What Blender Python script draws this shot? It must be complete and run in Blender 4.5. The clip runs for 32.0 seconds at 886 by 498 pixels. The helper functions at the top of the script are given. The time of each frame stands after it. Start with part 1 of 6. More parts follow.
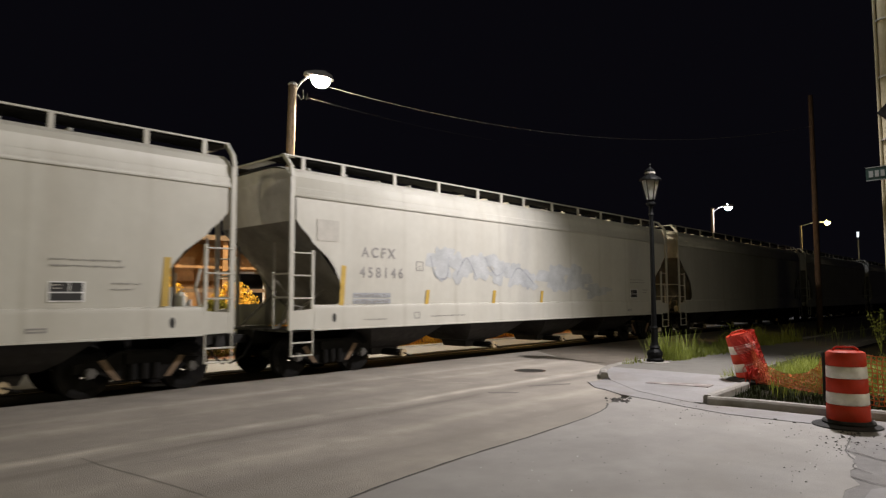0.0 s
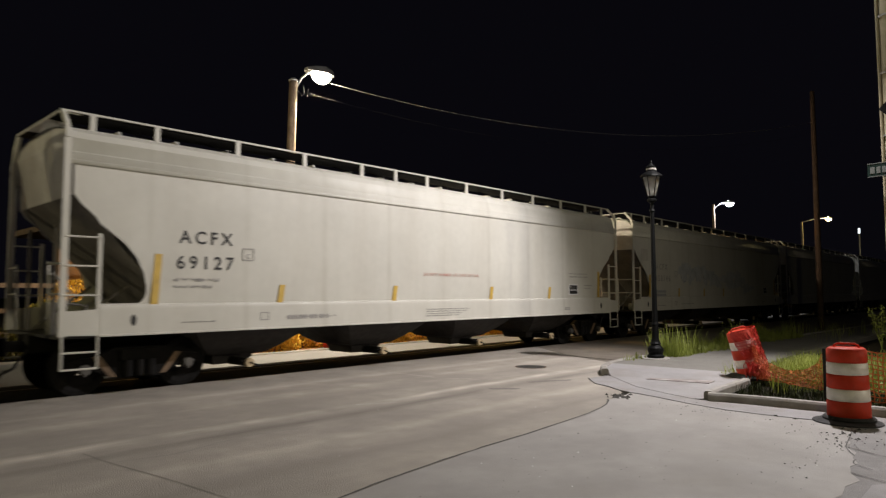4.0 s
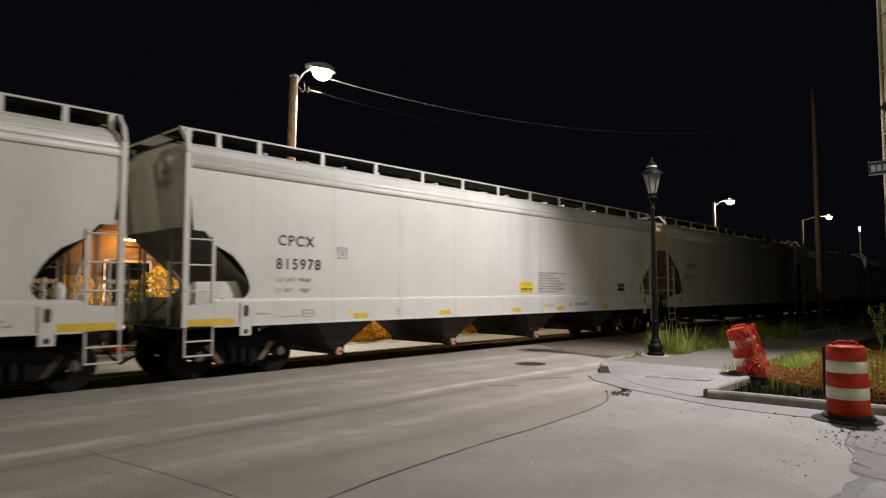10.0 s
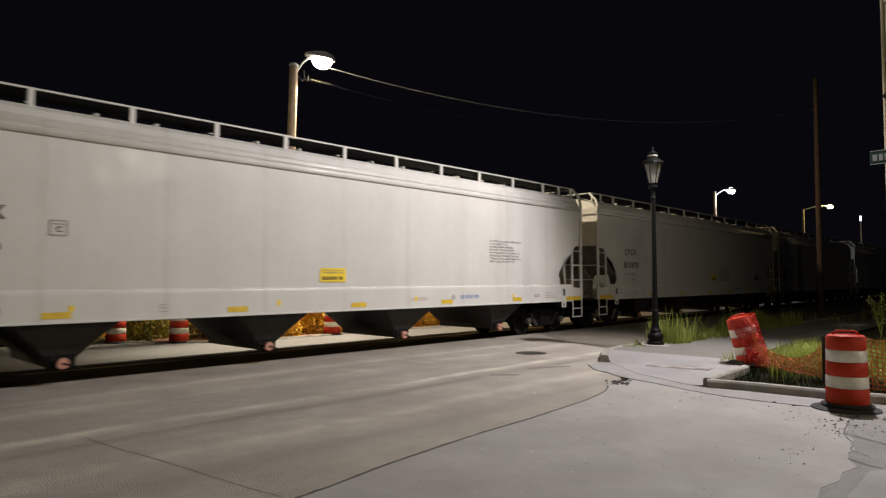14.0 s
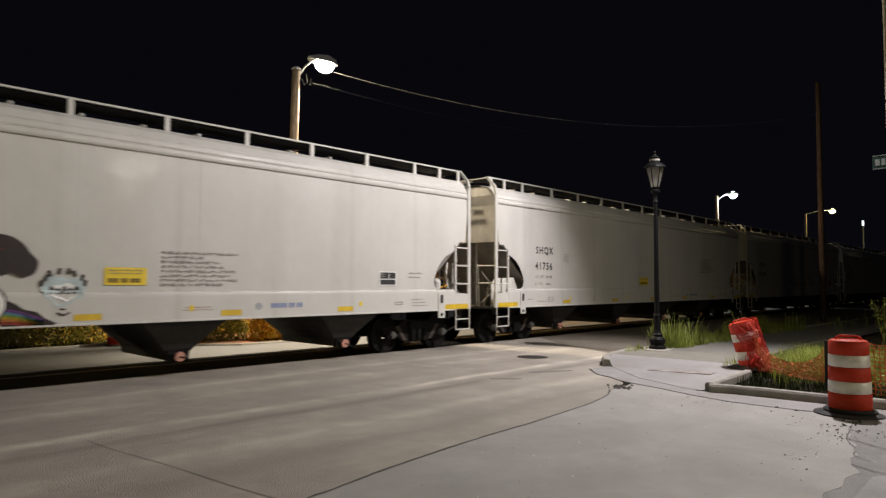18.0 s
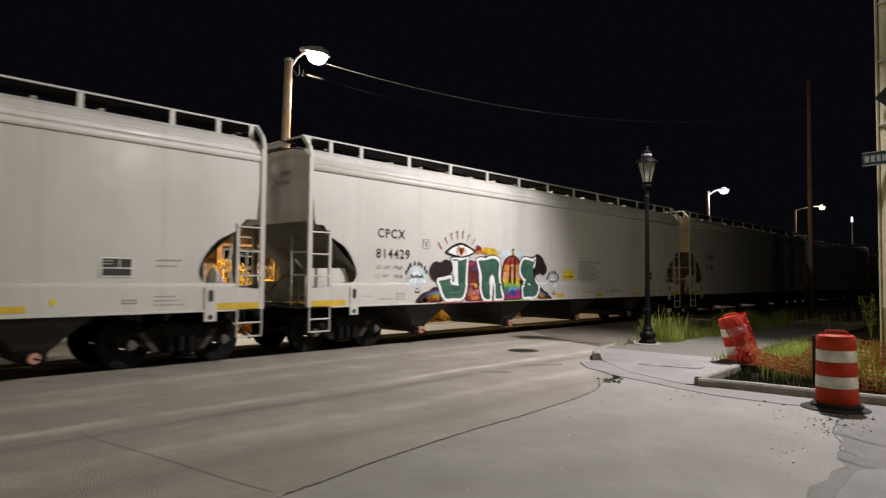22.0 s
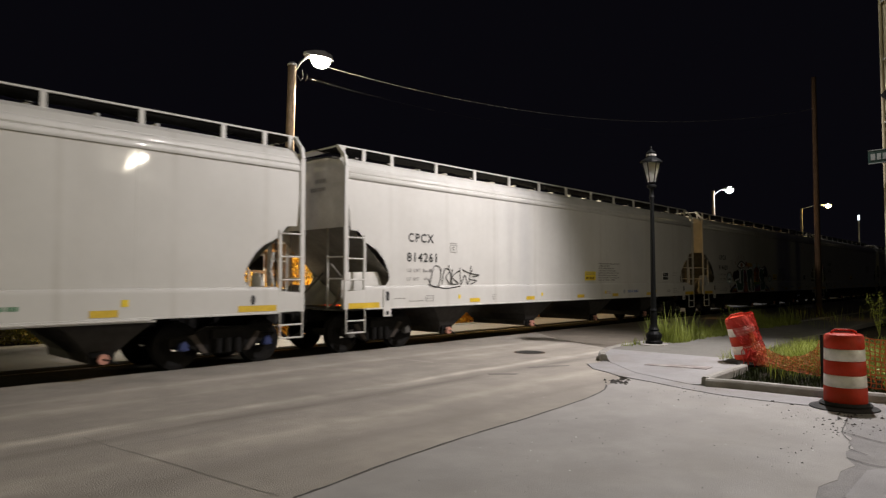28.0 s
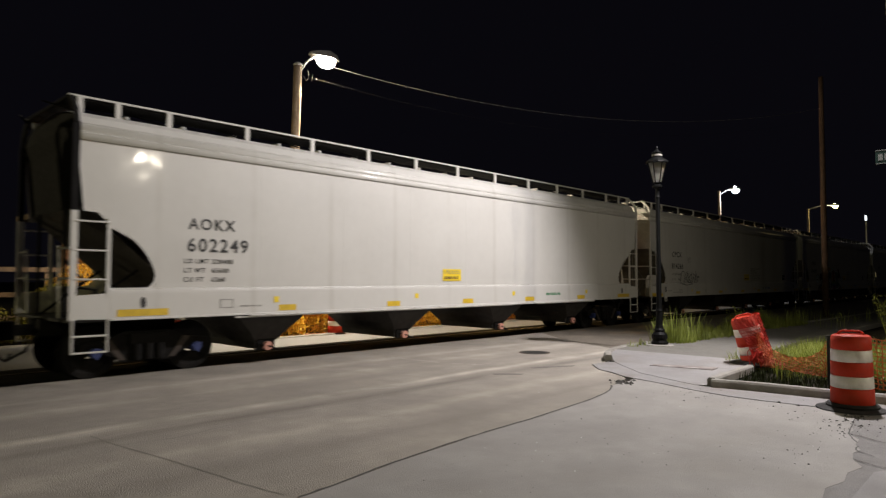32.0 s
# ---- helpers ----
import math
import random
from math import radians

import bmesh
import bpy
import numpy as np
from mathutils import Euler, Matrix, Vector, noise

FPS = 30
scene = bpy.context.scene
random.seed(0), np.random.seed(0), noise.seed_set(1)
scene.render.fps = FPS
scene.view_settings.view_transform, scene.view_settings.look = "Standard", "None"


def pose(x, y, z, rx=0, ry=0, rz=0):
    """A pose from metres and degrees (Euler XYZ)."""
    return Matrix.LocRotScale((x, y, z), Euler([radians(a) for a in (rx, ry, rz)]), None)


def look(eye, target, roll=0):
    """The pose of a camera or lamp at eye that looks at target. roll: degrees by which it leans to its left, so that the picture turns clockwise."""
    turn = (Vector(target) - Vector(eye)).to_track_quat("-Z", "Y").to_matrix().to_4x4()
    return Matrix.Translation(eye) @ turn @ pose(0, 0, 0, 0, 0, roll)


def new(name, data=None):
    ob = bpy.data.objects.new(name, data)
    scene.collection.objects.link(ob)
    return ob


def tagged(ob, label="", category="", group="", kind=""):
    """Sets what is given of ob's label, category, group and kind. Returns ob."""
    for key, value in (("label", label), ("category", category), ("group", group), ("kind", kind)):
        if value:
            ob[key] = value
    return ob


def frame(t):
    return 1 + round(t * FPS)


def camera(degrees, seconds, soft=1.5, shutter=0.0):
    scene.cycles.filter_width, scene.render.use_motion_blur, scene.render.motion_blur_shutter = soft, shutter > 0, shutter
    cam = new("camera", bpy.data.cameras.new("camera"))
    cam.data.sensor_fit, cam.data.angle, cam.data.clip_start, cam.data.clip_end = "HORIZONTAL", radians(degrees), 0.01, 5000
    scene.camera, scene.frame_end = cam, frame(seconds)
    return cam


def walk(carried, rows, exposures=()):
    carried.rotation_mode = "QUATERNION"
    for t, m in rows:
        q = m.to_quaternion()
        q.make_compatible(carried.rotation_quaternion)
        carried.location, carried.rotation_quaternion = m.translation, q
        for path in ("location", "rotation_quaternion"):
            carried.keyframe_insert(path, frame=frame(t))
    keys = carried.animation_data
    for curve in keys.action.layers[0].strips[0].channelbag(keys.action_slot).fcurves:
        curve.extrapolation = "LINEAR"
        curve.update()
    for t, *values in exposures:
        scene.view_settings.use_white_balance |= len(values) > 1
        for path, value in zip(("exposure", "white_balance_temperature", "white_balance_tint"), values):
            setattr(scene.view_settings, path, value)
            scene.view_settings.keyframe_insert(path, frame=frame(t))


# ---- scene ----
EYE = (0.0, 0.0, 1.74)
SIDE = 11.58            # near side of the passing train
TRACK = SIDE + 1.6      # centre line of the track


def aim(yaw, pitch, roll):
    a, b = radians(yaw), radians(pitch)
    way = Vector((math.cos(a) * math.cos(b), math.sin(a) * math.cos(b), math.sin(b)))
    return look(EYE, Vector(EYE) + way * 10, roll)


cam = camera(68.57, 32.0, soft=1.3, shutter=0.6)
walk(cam, [(t, aim(a, b, c)) for t, a, b, c in (
    (0, 43.17, 4.25, -0.21), (0.5, 43.05, 4.29, -0.28), (1, 43.08, 3.96, -0.26), (1.5, 42.96, 3.83, -0.26),
    (2, 42.95, 3.74, -0.26), (2.5, 43.00, 3.85, -0.33), (3, 43.07, 3.91, -0.34), (3.5, 43.17, 3.95, -0.27),
    (5.5, 43.40, 3.62, -0.07), (6, 43.44, 3.54, -0.12), (6.5, 43.44, 3.51, -0.10), (7, 43.45, 3.49, -0.07),
    (7.5, 43.37, 3.43, 0.00), (8, 43.31, 3.42, 0.04), (8.5, 43.31, 3.50, 0.04), (9, 43.41, 3.62, 0.0),
    (9.5, 43.41, 3.63, 0.00), (10, 43.27, 3.64, 0.01), (10.5, 43.15, 3.45, -0.03), (11, 43.12, 2.98, -0.14),
    (11.5, 43.16, 2.84, -0.14), (12, 43.14, 2.89, -0.17), (12.5, 43.17, 2.98, -0.16), (13, 43.37, 2.89, -0.09),
    (13.5, 43.31, 2.86, -0.01), (14, 43.31, 2.72, -0.01), (14.5, 43.37, 2.60, 0.04), (16.5, 43.54, 2.84, 0.17),
    (17, 43.47, 2.91, 0.20), (17.5, 43.53, 3.01, 0.16), (18, 43.47, 3.04, 0.15), (18.5, 43.37, 2.84, 0.20),
    (19, 43.19, 2.70, 0.17), (19.5, 43.10, 2.63, 0.15), (20, 43.21, 2.59, 0.21), (20.5, 43.30, 2.51, 0.32),
    (21, 43.13, 2.47, 0.39), (21.5, 42.92, 2.50, 0.46), (22, 42.75, 2.45, 0.52), (22.5, 42.62, 2.39, 0.53),
    (23, 42.63, 2.30, 0.40), (23.5, 42.60, 2.21, 0.40), (24, 42.70, 2.11, 0.47), (24.5, 42.97, 2.06, 0.54),
    (25, 43.17, 2.06, 0.47), (25.5, 43.22, 2.07, 0.45), (27.5, 43.24, 2.64, 0.07), (28, 43.19, 2.66, -0.04),
    (28.5, 43.15, 2.59, -0.15), (29, 43.13, 2.53, -0.14), (29.5, 43.07, 2.38, -0.08), (30, 43.11, 2.31, -0.04),
    (30.5, 43.29, 2.29, -0.06), (31, 43.37, 2.36, -0.13), (31.5, 43.55, 2.56, -0.11), (32, 43.64, 2.66, 0.05))])

# ---- night sky and lamps ----
world = bpy.data.worlds.new("night")
scene.world = world
world.use_nodes = True
sky = world.node_tree.nodes["Background"]
sky.inputs["Color"].default_value = (0.33, 0.30, 0.48, 1)
sky.inputs["Strength"].default_value = 0.0072
scene.view_settings.exposure = 0.0


def lamp(name, kind, place, power, colour, size=0.25, target=None, cone=120, blend=0.5):
    data = bpy.data.lights.new(name, kind)
    data.energy, data.color, data.shadow_soft_size = power, colour, size
    ob = new(name, data)
    if kind == "SPOT":
        data.spot_size, data.spot_blend = radians(cone), blend
        ob.matrix_world = look(place, target)
    else:
        ob.location = place
    return ob


WARM, WHITE = (1.0, 0.84, 0.61), (1.0, 0.938, 0.935)
L1 = (14.8, 3.6, 9.3)      # street light on the pole at the corner
L2 = (15.4, -16.0, 9.9)    # next street light down the side street
L3 = (12.88, 17.92, 9.2)     # light on the wooden pole behind the train
lamp("corner_light", "SPOT", (L1[0], L1[1], L1[2] - 0.16), 6100, WHITE, 0.15, (5.7, 7.7, 0.0), 145, 0.5)
lamp("side_street_light", "SPOT", (L2[0], L2[1], L2[2] - 0.16), 6300, (1.0, 0.89, 0.72), 0.22, (4.2, -1.2, 1.5), 150, 0.78)
lamp("track_light", "SPOT", (L3[0], L3[1], L3[2] - 0.3), 9600, WARM, 0.2, (18.0, 20.5, 0.0), 166, 0.3)
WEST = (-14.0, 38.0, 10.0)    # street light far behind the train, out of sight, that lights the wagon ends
NEARWEST = (-10.0, -7.0, 9.1)  # yellow street light across the street, behind the viewer
HOUSE = (28.0, 21.6, 6.4)     # orange lamp behind the train, hidden by it
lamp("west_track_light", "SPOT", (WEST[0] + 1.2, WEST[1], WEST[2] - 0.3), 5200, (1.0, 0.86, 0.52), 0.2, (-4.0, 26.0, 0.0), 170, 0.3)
lamp("west_street_light", "SPOT", (NEARWEST[0], NEARWEST[1], NEARWEST[2] - 0.2), 1700, (1.0, 0.9, 0.4), 0.2, (-3.0, 2.0, 0.0), 164, 0.4)
lamp("orange_light", "SPOT", (HOUSE[0], HOUSE[1], HOUSE[2] - 0.25), 2100, (1.0, 0.58, 0.18), 0.2, (28.0, 21.2, 0.0), 174, 0.1)
PORCH = (9.6, 25.2, 3.6)     # orange tube under the porch roof
lamp("porch_light", "POINT", (PORCH[0], PORCH[1], PORCH[2] - 0.15), 75, (1.0, 0.55, 0.18), 0.15)
lamp("far_light_white", "POINT", (56.1, 19.8, 8.9), 1100, (0.9, 0.93, 1.0), 0.2)
lamp("far_light_yellow", "POINT", (86.4, 19.2, 10.0), 1500, (1.0, 0.8, 0.35), 0.2)


# ---- materials ----
def material(name, colour, rough=0.6, metal=0.0, spread=0.12, scale=6.0, bump=0.0, bump_scale=60.0, coat=0.0,
             streak=0.0, lane=0.0, bands=(), seam=None, coat_rough=0.12, mottle=0.0, shine=0.5, dirt=None, dirt_amount=0.0, dirt_scale=1.5):
    m = bpy.data.materials.new(name)
    m.use_nodes = True
    n, l = m.node_tree.nodes, m.node_tree.links
    b = n["Principled BSDF"]
    b.inputs["Roughness"].default_value, b.inputs["Metallic"].default_value = rough, metal
    b.inputs["Specular IOR Level"].default_value = shine
    b.inputs["Coat Weight"].default_value = coat
    b.inputs["Coat Roughness"].default_value = coat_rough
    co = n.new("ShaderNodeTexCoord")

    def noise_at(s, detail=4.0, stretch=None):
        t = n.new("ShaderNodeTexNoise")
        t.inputs["Scale"].default_value, t.inputs["Detail"].default_value = s, detail
        if stretch:
            mp = n.new("ShaderNodeMapping")
            mp.inputs["Scale"].default_value = stretch
            l.new(co.outputs["Object"], mp.inputs["Vector"])
            l.new(mp.outputs["Vector"], t.inputs["Vector"])
        else:
            l.new(co.outputs["Object"], t.inputs["Vector"])
        return t.outputs["Fac"]

    def mix(kind, fac, a, c):
        x = n.new("ShaderNodeMix")
        x.data_type, x.blend_type = "RGBA", kind
        for key, v in ((0, fac), (6, a), (7, c)):
            if isinstance(v, (int, float)):
                x.inputs[key].default_value = v
            elif isinstance(v, tuple):
                x.inputs[key].default_value = (*v, 1)
            else:
                l.new(v, x.inputs[key])
        return x.outputs[2]

    def ramp(v, lo, hi):
        r = n.new("ShaderNodeMapRange")
        r.inputs["From Min"].default_value, r.inputs["From Max"].default_value = lo, hi
        l.new(v, r.inputs["Value"])
        return r.outputs["Result"]

    dark = tuple(c * (1 - spread) for c in colour)
    light = tuple(min(1.0, c * (1 + spread)) for c in colour)
    col = mix("MIX", ramp(noise_at(scale), 0.3, 0.7), dark, light)
    col = mix("MIX", ramp(noise_at(scale * 7, 6.0), 0.35, 0.65), col, mix("MULTIPLY", 1.0, col, (1 - spread * 0.7,) * 3))
    if streak:
        s = ramp(noise_at(1.0, 4.0, (1.3, 1.3, 0.10)), 0.45, 0.8)
        sm = n.new("ShaderNodeMath")
        sm.operation = "MULTIPLY"
        sm.inputs[1].default_value = streak
        l.new(s, sm.inputs[0])
        col = mix("MIX", sm.outputs[0], col, tuple(c * f for c, f in zip(colour, (0.45, 0.38, 0.3))))
    if lane:
        w = ramp(noise_at(1.0, 5.0, (0.035, 0.62, 1.0)), 0.5, 0.6)
        wm = n.new("ShaderNodeMath")
        wm.operation = "MULTIPLY"
        wm.inputs[1].default_value = lane
        l.new(w, wm.inputs[0])
        col = mix("MIX", wm.outputs[0], col, tuple(c * 1.5 for c in colour))
    if seam:
        # soot gathered along the upright weld seams: (first, spacing, strength)
        sx = n.new("ShaderNodeSeparateXYZ")
        l.new(co.outputs["Object"], sx.inputs[0])
        chain = sx.outputs[0]
        for op, v in (("SUBTRACT", seam[0] - seam[1] / 2), ("DIVIDE", seam[1]), ("FRACT", 0), ("SUBTRACT", 0.5), ("ABSOLUTE", 0)):
            q = n.new("ShaderNodeMath")
            q.operation = op
            q.inputs[1].default_value = v
            l.new(chain, q.inputs[0])
            chain = q.outputs[0]
        near = ramp(chain, 0.055, 0.0)
        for v in (ramp(noise_at(1.0, 3.0, (0.9, 1, 0.7)), 0.3, 0.7), seam[2]):
            q = n.new("ShaderNodeMath")
            q.operation = "MULTIPLY"
            l.new(near, q.inputs[0])
            if isinstance(v, float):
                q.inputs[1].default_value = v
            else:
                l.new(v, q.inputs[1])
            near = q.outputs[0]
        col = mix("MIX", near, col, tuple(c * f for c, f in zip(colour, (0.5, 0.46, 0.4))))
    if bands:
        # long worn wheel marks: (y, half width, strength, factor), wavering along x
        xyz = n.new("ShaderNodeSeparateXYZ")
        l.new(co.outputs["Object"], xyz.inputs[0])

        def calc(op, a, c):
            q = n.new("ShaderNodeMath")
            q.operation = op
            for key, v in ((0, a), (1, c)):
                if isinstance(v, (int, float)):
                    q.inputs[key].default_value = v
                else:
                    l.new(v, q.inputs[key])
            return q.outputs[0]

        waver = calc("MULTIPLY", calc("SUBTRACT", noise_at(1.0, 3.0, (0.25, 0.05, 1.0)), 0.5), 0.5)
        broken = ramp(noise_at(1.0, 5.0, (0.35, 1.6, 1.0)), 0.33, 0.5)
        for by, half, amount, factor in bands:
            off = calc("ABSOLUTE", calc("SUBTRACT", calc("ADD", xyz.outputs[1], waver), by), 0)
            soft = calc("MULTIPLY", calc("MULTIPLY", ramp(off, half, 0.0), broken), amount)
            col = mix("MIX", soft, col, tuple(c * factor for c in colour))
    if dirt:
        d = ramp(noise_at(dirt_scale, 8.0), 0.5, 0.68)
        dm = n.new("ShaderNodeMath")
        dm.operation = "MULTIPLY"
        dm.inputs[1].default_value = dirt_amount
        l.new(d, dm.inputs[0])
        col = mix("MIX", dm.outputs[0], col, dirt)
    l.new(col, b.inputs["Base Color"])
    if mottle:
        md = ramp(noise_at(1.7, 9.0), 0.42, 0.62)
        mm = n.new("ShaderNodeMath")
        mm.operation = "MULTIPLY"
        mm.inputs[1].default_value = mottle
        l.new(md, mm.inputs[0])
        col = mix("MIX", mm.outputs[0], col, tuple(c * 0.72 for c in colour))
        l.new(col, b.inputs["Base Color"])
    rr = ramp(noise_at(scale * 2.3, 5.0), 0.2, 0.8)
    rm = n.new("ShaderNodeMapRange")
    rm.inputs["To Min"].default_value, rm.inputs["To Max"].default_value = max(0.02, rough * 0.85), min(1, rough * 1.2)
    l.new(rr, rm.inputs["Value"])
    l.new(rm.outputs["Result"], b.inputs["Roughness"])
    if bump:
        bp = n.new("ShaderNodeBump")
        bp.inputs["Strength"].default_value, bp.inputs["Distance"].default_value = bump, 0.02 if bump_scale > 5 else 0.045
        l.new(noise_at(bump_scale, 6.0 if bump_scale > 5 else 1.0), bp.inputs["Height"])
        l.new(bp.outputs["Normal"], b.inputs["Normal"])
        l.new(bp.outputs["Normal"], b.inputs["Coat Normal"])
    return m


def glow(name, colour, strength):
    m = bpy.data.materials.new(name)
    m.use_nodes = True
    b = m.node_tree.nodes["Principled BSDF"]
    b.inputs["Base Color"].default_value = (*colour, 1)
    b.inputs["Emission Color"].default_value = (*colour, 1)
    b.inputs["Emission Strength"].default_value = strength
    return m


def clear(name, colour=(0.85, 0.88, 0.86), rough=0.08):
    m = bpy.data.materials.new(name)
    m.use_nodes = True
    b = m.node_tree.nodes["Principled BSDF"]
    b.inputs["Base Color"].default_value = (*colour, 1)
    b.inputs["Transmission Weight"].default_value = 0.95
    b.inputs["Roughness"].default_value = rough
    return m


ASPHALT = material("asphalt", (0.345, 0.314, 0.272), 0.85, spread=0.12, scale=0.7, bump=0.6, bump_scale=70, lane=0.12, mottle=0.4, dirt=(0.235, 0.212, 0.185), dirt_amount=0.55, dirt_scale=0.55,
                   bands=((8.05, 0.2, 1.0, 1.7), (7.55, 0.26, 1.0, 0.55), (9.7, 0.35, 0.6, 1.5), (6.4, 0.3, 0.6, 1.45), (10.7, 0.3, 0.7, 1.45), (5.6, 0.35, 0.6, 0.65), (9.0, 0.3, 0.5, 0.7)))
APRON = material("apron_concrete", (0.325, 0.312, 0.295), 0.85, spread=0.10, scale=0.6, bump=0.3, bump_scale=90, mottle=0.3, dirt=(0.27, 0.255, 0.235), dirt_amount=0.55, dirt_scale=0.9)
WALKWAY = material("sidewalk_concrete", (0.27, 0.262, 0.262), 0.85, spread=0.08, scale=1.2, bump=0.3, bump_scale=60, dirt=(0.22, 0.20, 0.185), dirt_amount=0.6, dirt_scale=1.1)
DIMWALK = material("old_grey_sidewalk", (0.165, 0.158, 0.142), 0.9, spread=0.12, scale=1.5, bump=0.4, bump_scale=50, dirt=(0.11, 0.10, 0.085), dirt_amount=0.6)
CURB = material("curb_concrete", (0.28, 0.268, 0.245), 0.85, spread=0.12, scale=2.5, bump=0.4, bump_scale=40, dirt=(0.16, 0.14, 0.12), dirt_amount=0.6, dirt_scale=2.0)
FARPAVE = material("far_concrete", (0.175, 0.178, 0.188), 0.85, spread=0.06, scale=0.8, bump=0.2, bump_scale=60)
PATCH = material("grey_asphalt_patch", (0.225, 0.217, 0.213), 0.85, spread=0.15, scale=1.5, bump=0.5, bump_scale=60, dirt=(0.2, 0.19, 0.175), dirt_amount=0.6)
WORN = material("dark_worn_asphalt", (0.2, 0.185, 0.165), 0.85, spread=0.2, scale=2, bump=0.5)
TAR = material("tar", (0.06, 0.055, 0.05), 0.7, spread=0.2)
SOIL = material("soil", (0.016, 0.0135, 0.01), 0.95, shine=0.1, spread=0.3, scale=1.5, bump=0.6, bump_scale=15)
# Near-black, so the train's shadow on the pavement is painted in.
TRACKSHADE = material("track_bed", (0.007, 0.0066, 0.006), 0.95, shine=0.04, spread=0.3, scale=3, bump=0.7, bump_scale=25)
BRICKRED = material("tactile_red", (0.24, 0.205, 0.195), 0.85, spread=0.2, scale=3, dirt=(0.4, 0.38, 0.36), dirt_amount=0.8, dirt_scale=4)
STEEL = material("rail_steel", (0.07, 0.06, 0.052), 0.6, 0.8, spread=0.15)
RUST = material("rusty_iron", (0.10, 0.055, 0.035), 0.8, 0.2, spread=0.3, bump=0.3)
IRON = material("black_iron", (0.018, 0.017, 0.016), 0.55, 0.3, spread=0.3, bump=0.15)
# Grimy steel, with the shade under the wagons worked into its near-black colour.
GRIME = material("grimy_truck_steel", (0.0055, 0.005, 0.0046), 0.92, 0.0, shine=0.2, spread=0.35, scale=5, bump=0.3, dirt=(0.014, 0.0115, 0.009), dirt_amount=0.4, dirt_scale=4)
TIMBER = material("weathered_pole_wood", (0.30, 0.22, 0.15), 0.85, spread=0.25, scale=4, bump=0.5, bump_scale=25, streak=0.5)
TIMBER2 = material("brown_pole_wood", (0.075, 0.042, 0.026), 0.85, spread=0.25, scale=4, bump=0.5, bump_scale=25, streak=0.4)
POLE = material("pale_pole", (0.42, 0.37, 0.25), 0.8, spread=0.12, scale=3, bump=0.3, bump_scale=20, streak=0.3)
GALV = material("galvanised_steel", (0.5, 0.5, 0.5), 0.45, 0.8, spread=0.12)
BLACKPAINT = material("black_paint", (0.0025, 0.0028, 0.003), 0.55, spread=0.2, shine=0.12)
ORANGE = material("orange_plastic", (0.47, 0.030, 0.006), 0.65, spread=0.14, scale=5, shine=0.3, dirt=(0.24, 0.04, 0.015), dirt_amount=0.4, dirt_scale=5)
SHEET = material("white_reflective_band", (0.72, 0.68, 0.62), 0.4, spread=0.08, scale=8, dirt=(0.45, 0.40, 0.35), dirt_amount=0.6, dirt_scale=6)
RUBBER = material("black_rubber", (0.014, 0.0135, 0.013), 0.85, spread=0.25, bump=0.2)
NET = material("orange_net", (0.62, 0.13, 0.03), 0.45, spread=0.15)
GRASS = material("grass", (0.31, 0.36, 0.075), 0.6, spread=0.5, scale=2.5)
DARKLEAF = material("dark_ground_leaf", (0.035, 0.045, 0.014), 0.8, spread=0.4, scale=4, shine=0.2)
TAN = material("dusty_brake_shoe", (0.15, 0.10, 0.06), 0.8, spread=0.3)
FADEBLUE = material("faded_blue_spray", (0.45, 0.465, 0.475), 0.6, spread=0.15, scale=3)
FACADE = material("brown_boards", (0.30, 0.16, 0.06), 0.8, spread=0.25, scale=2, streak=0.4, bump=0.3)
PLANK = material("dark_fence_wood", (0.14, 0.09, 0.05), 0.85, spread=0.3, scale=3, bump=0.4)
STONE = material("broken_asphalt_lumps", (0.07, 0.065, 0.06), 0.9, spread=0.4, scale=8, bump=0.5)
REED = material("dry_hedge_leaf", (0.80, 0.50, 0.06), 0.6, spread=0.35, scale=3)
HEDGE = material("olive_hedge_leaf", (0.26, 0.22, 0.04), 0.7, spread=0.35, scale=3)
MULCH = material("red_brown_mulch", (0.24, 0.11, 0.06), 0.9, spread=0.4, scale=6, bump=0.6, bump_scale=25)
REDNET = material("red_net", (0.5, 0.03, 0.022), 0.45, spread=0.15)
DIMROAD = material("brown_dirt_shoulder", (0.18, 0.155, 0.125), 0.9, spread=0.2, scale=1.2, bump=0.5, bump_scale=40)
SIGN = material("green_sign", (0.006, 0.022, 0.018), 0.4, spread=0.1)
SIGNTEXT = material("sign_white", (0.16, 0.17, 0.165), 0.5)
DULLYELLOW = material("dull_yellow_bar", (0.52, 0.35, 0.07), 0.6, spread=0.15, scale=6)
YELLOW = material("yellow_reflector", (0.62, 0.42, 0.03), 0.45, spread=0.12, scale=6)
STICKER = material("yellow_sticker", (0.75, 0.55, 0.03), 0.45, spread=0.05)
STENCIL = material("black_stencil", (0.02, 0.02, 0.02), 0.6)
FADED = material("faded_stencil", (0.29, 0.28, 0.27), 0.6)
WORNBLUE = material("worn_blue_paint", (0.36, 0.375, 0.40), 0.6, spread=0.2, scale=4)
BLUE = material("blue_lettering", (0.20, 0.25, 0.45), 0.5)
RED = material("red_lettering", (0.45, 0.26, 0.22), 0.5)
GREEN = material("spray_green", (0.042, 0.105, 0.075), 0.4, spread=0.25, scale=4)
SPRAYWHITE = material("spray_white", (0.8, 0.8, 0.8), 0.4)
SPRAYBLACK = material("spray_black", (0.012, 0.01, 0.01), 0.4)
SPRAYRED = material("spray_red", (0.34, 0.045, 0.025), 0.4, spread=0.5, scale=5)
SPRAYYELLOW = material("spray_yellow", (0.60, 0.38, 0.03), 0.4, spread=0.4, scale=5)
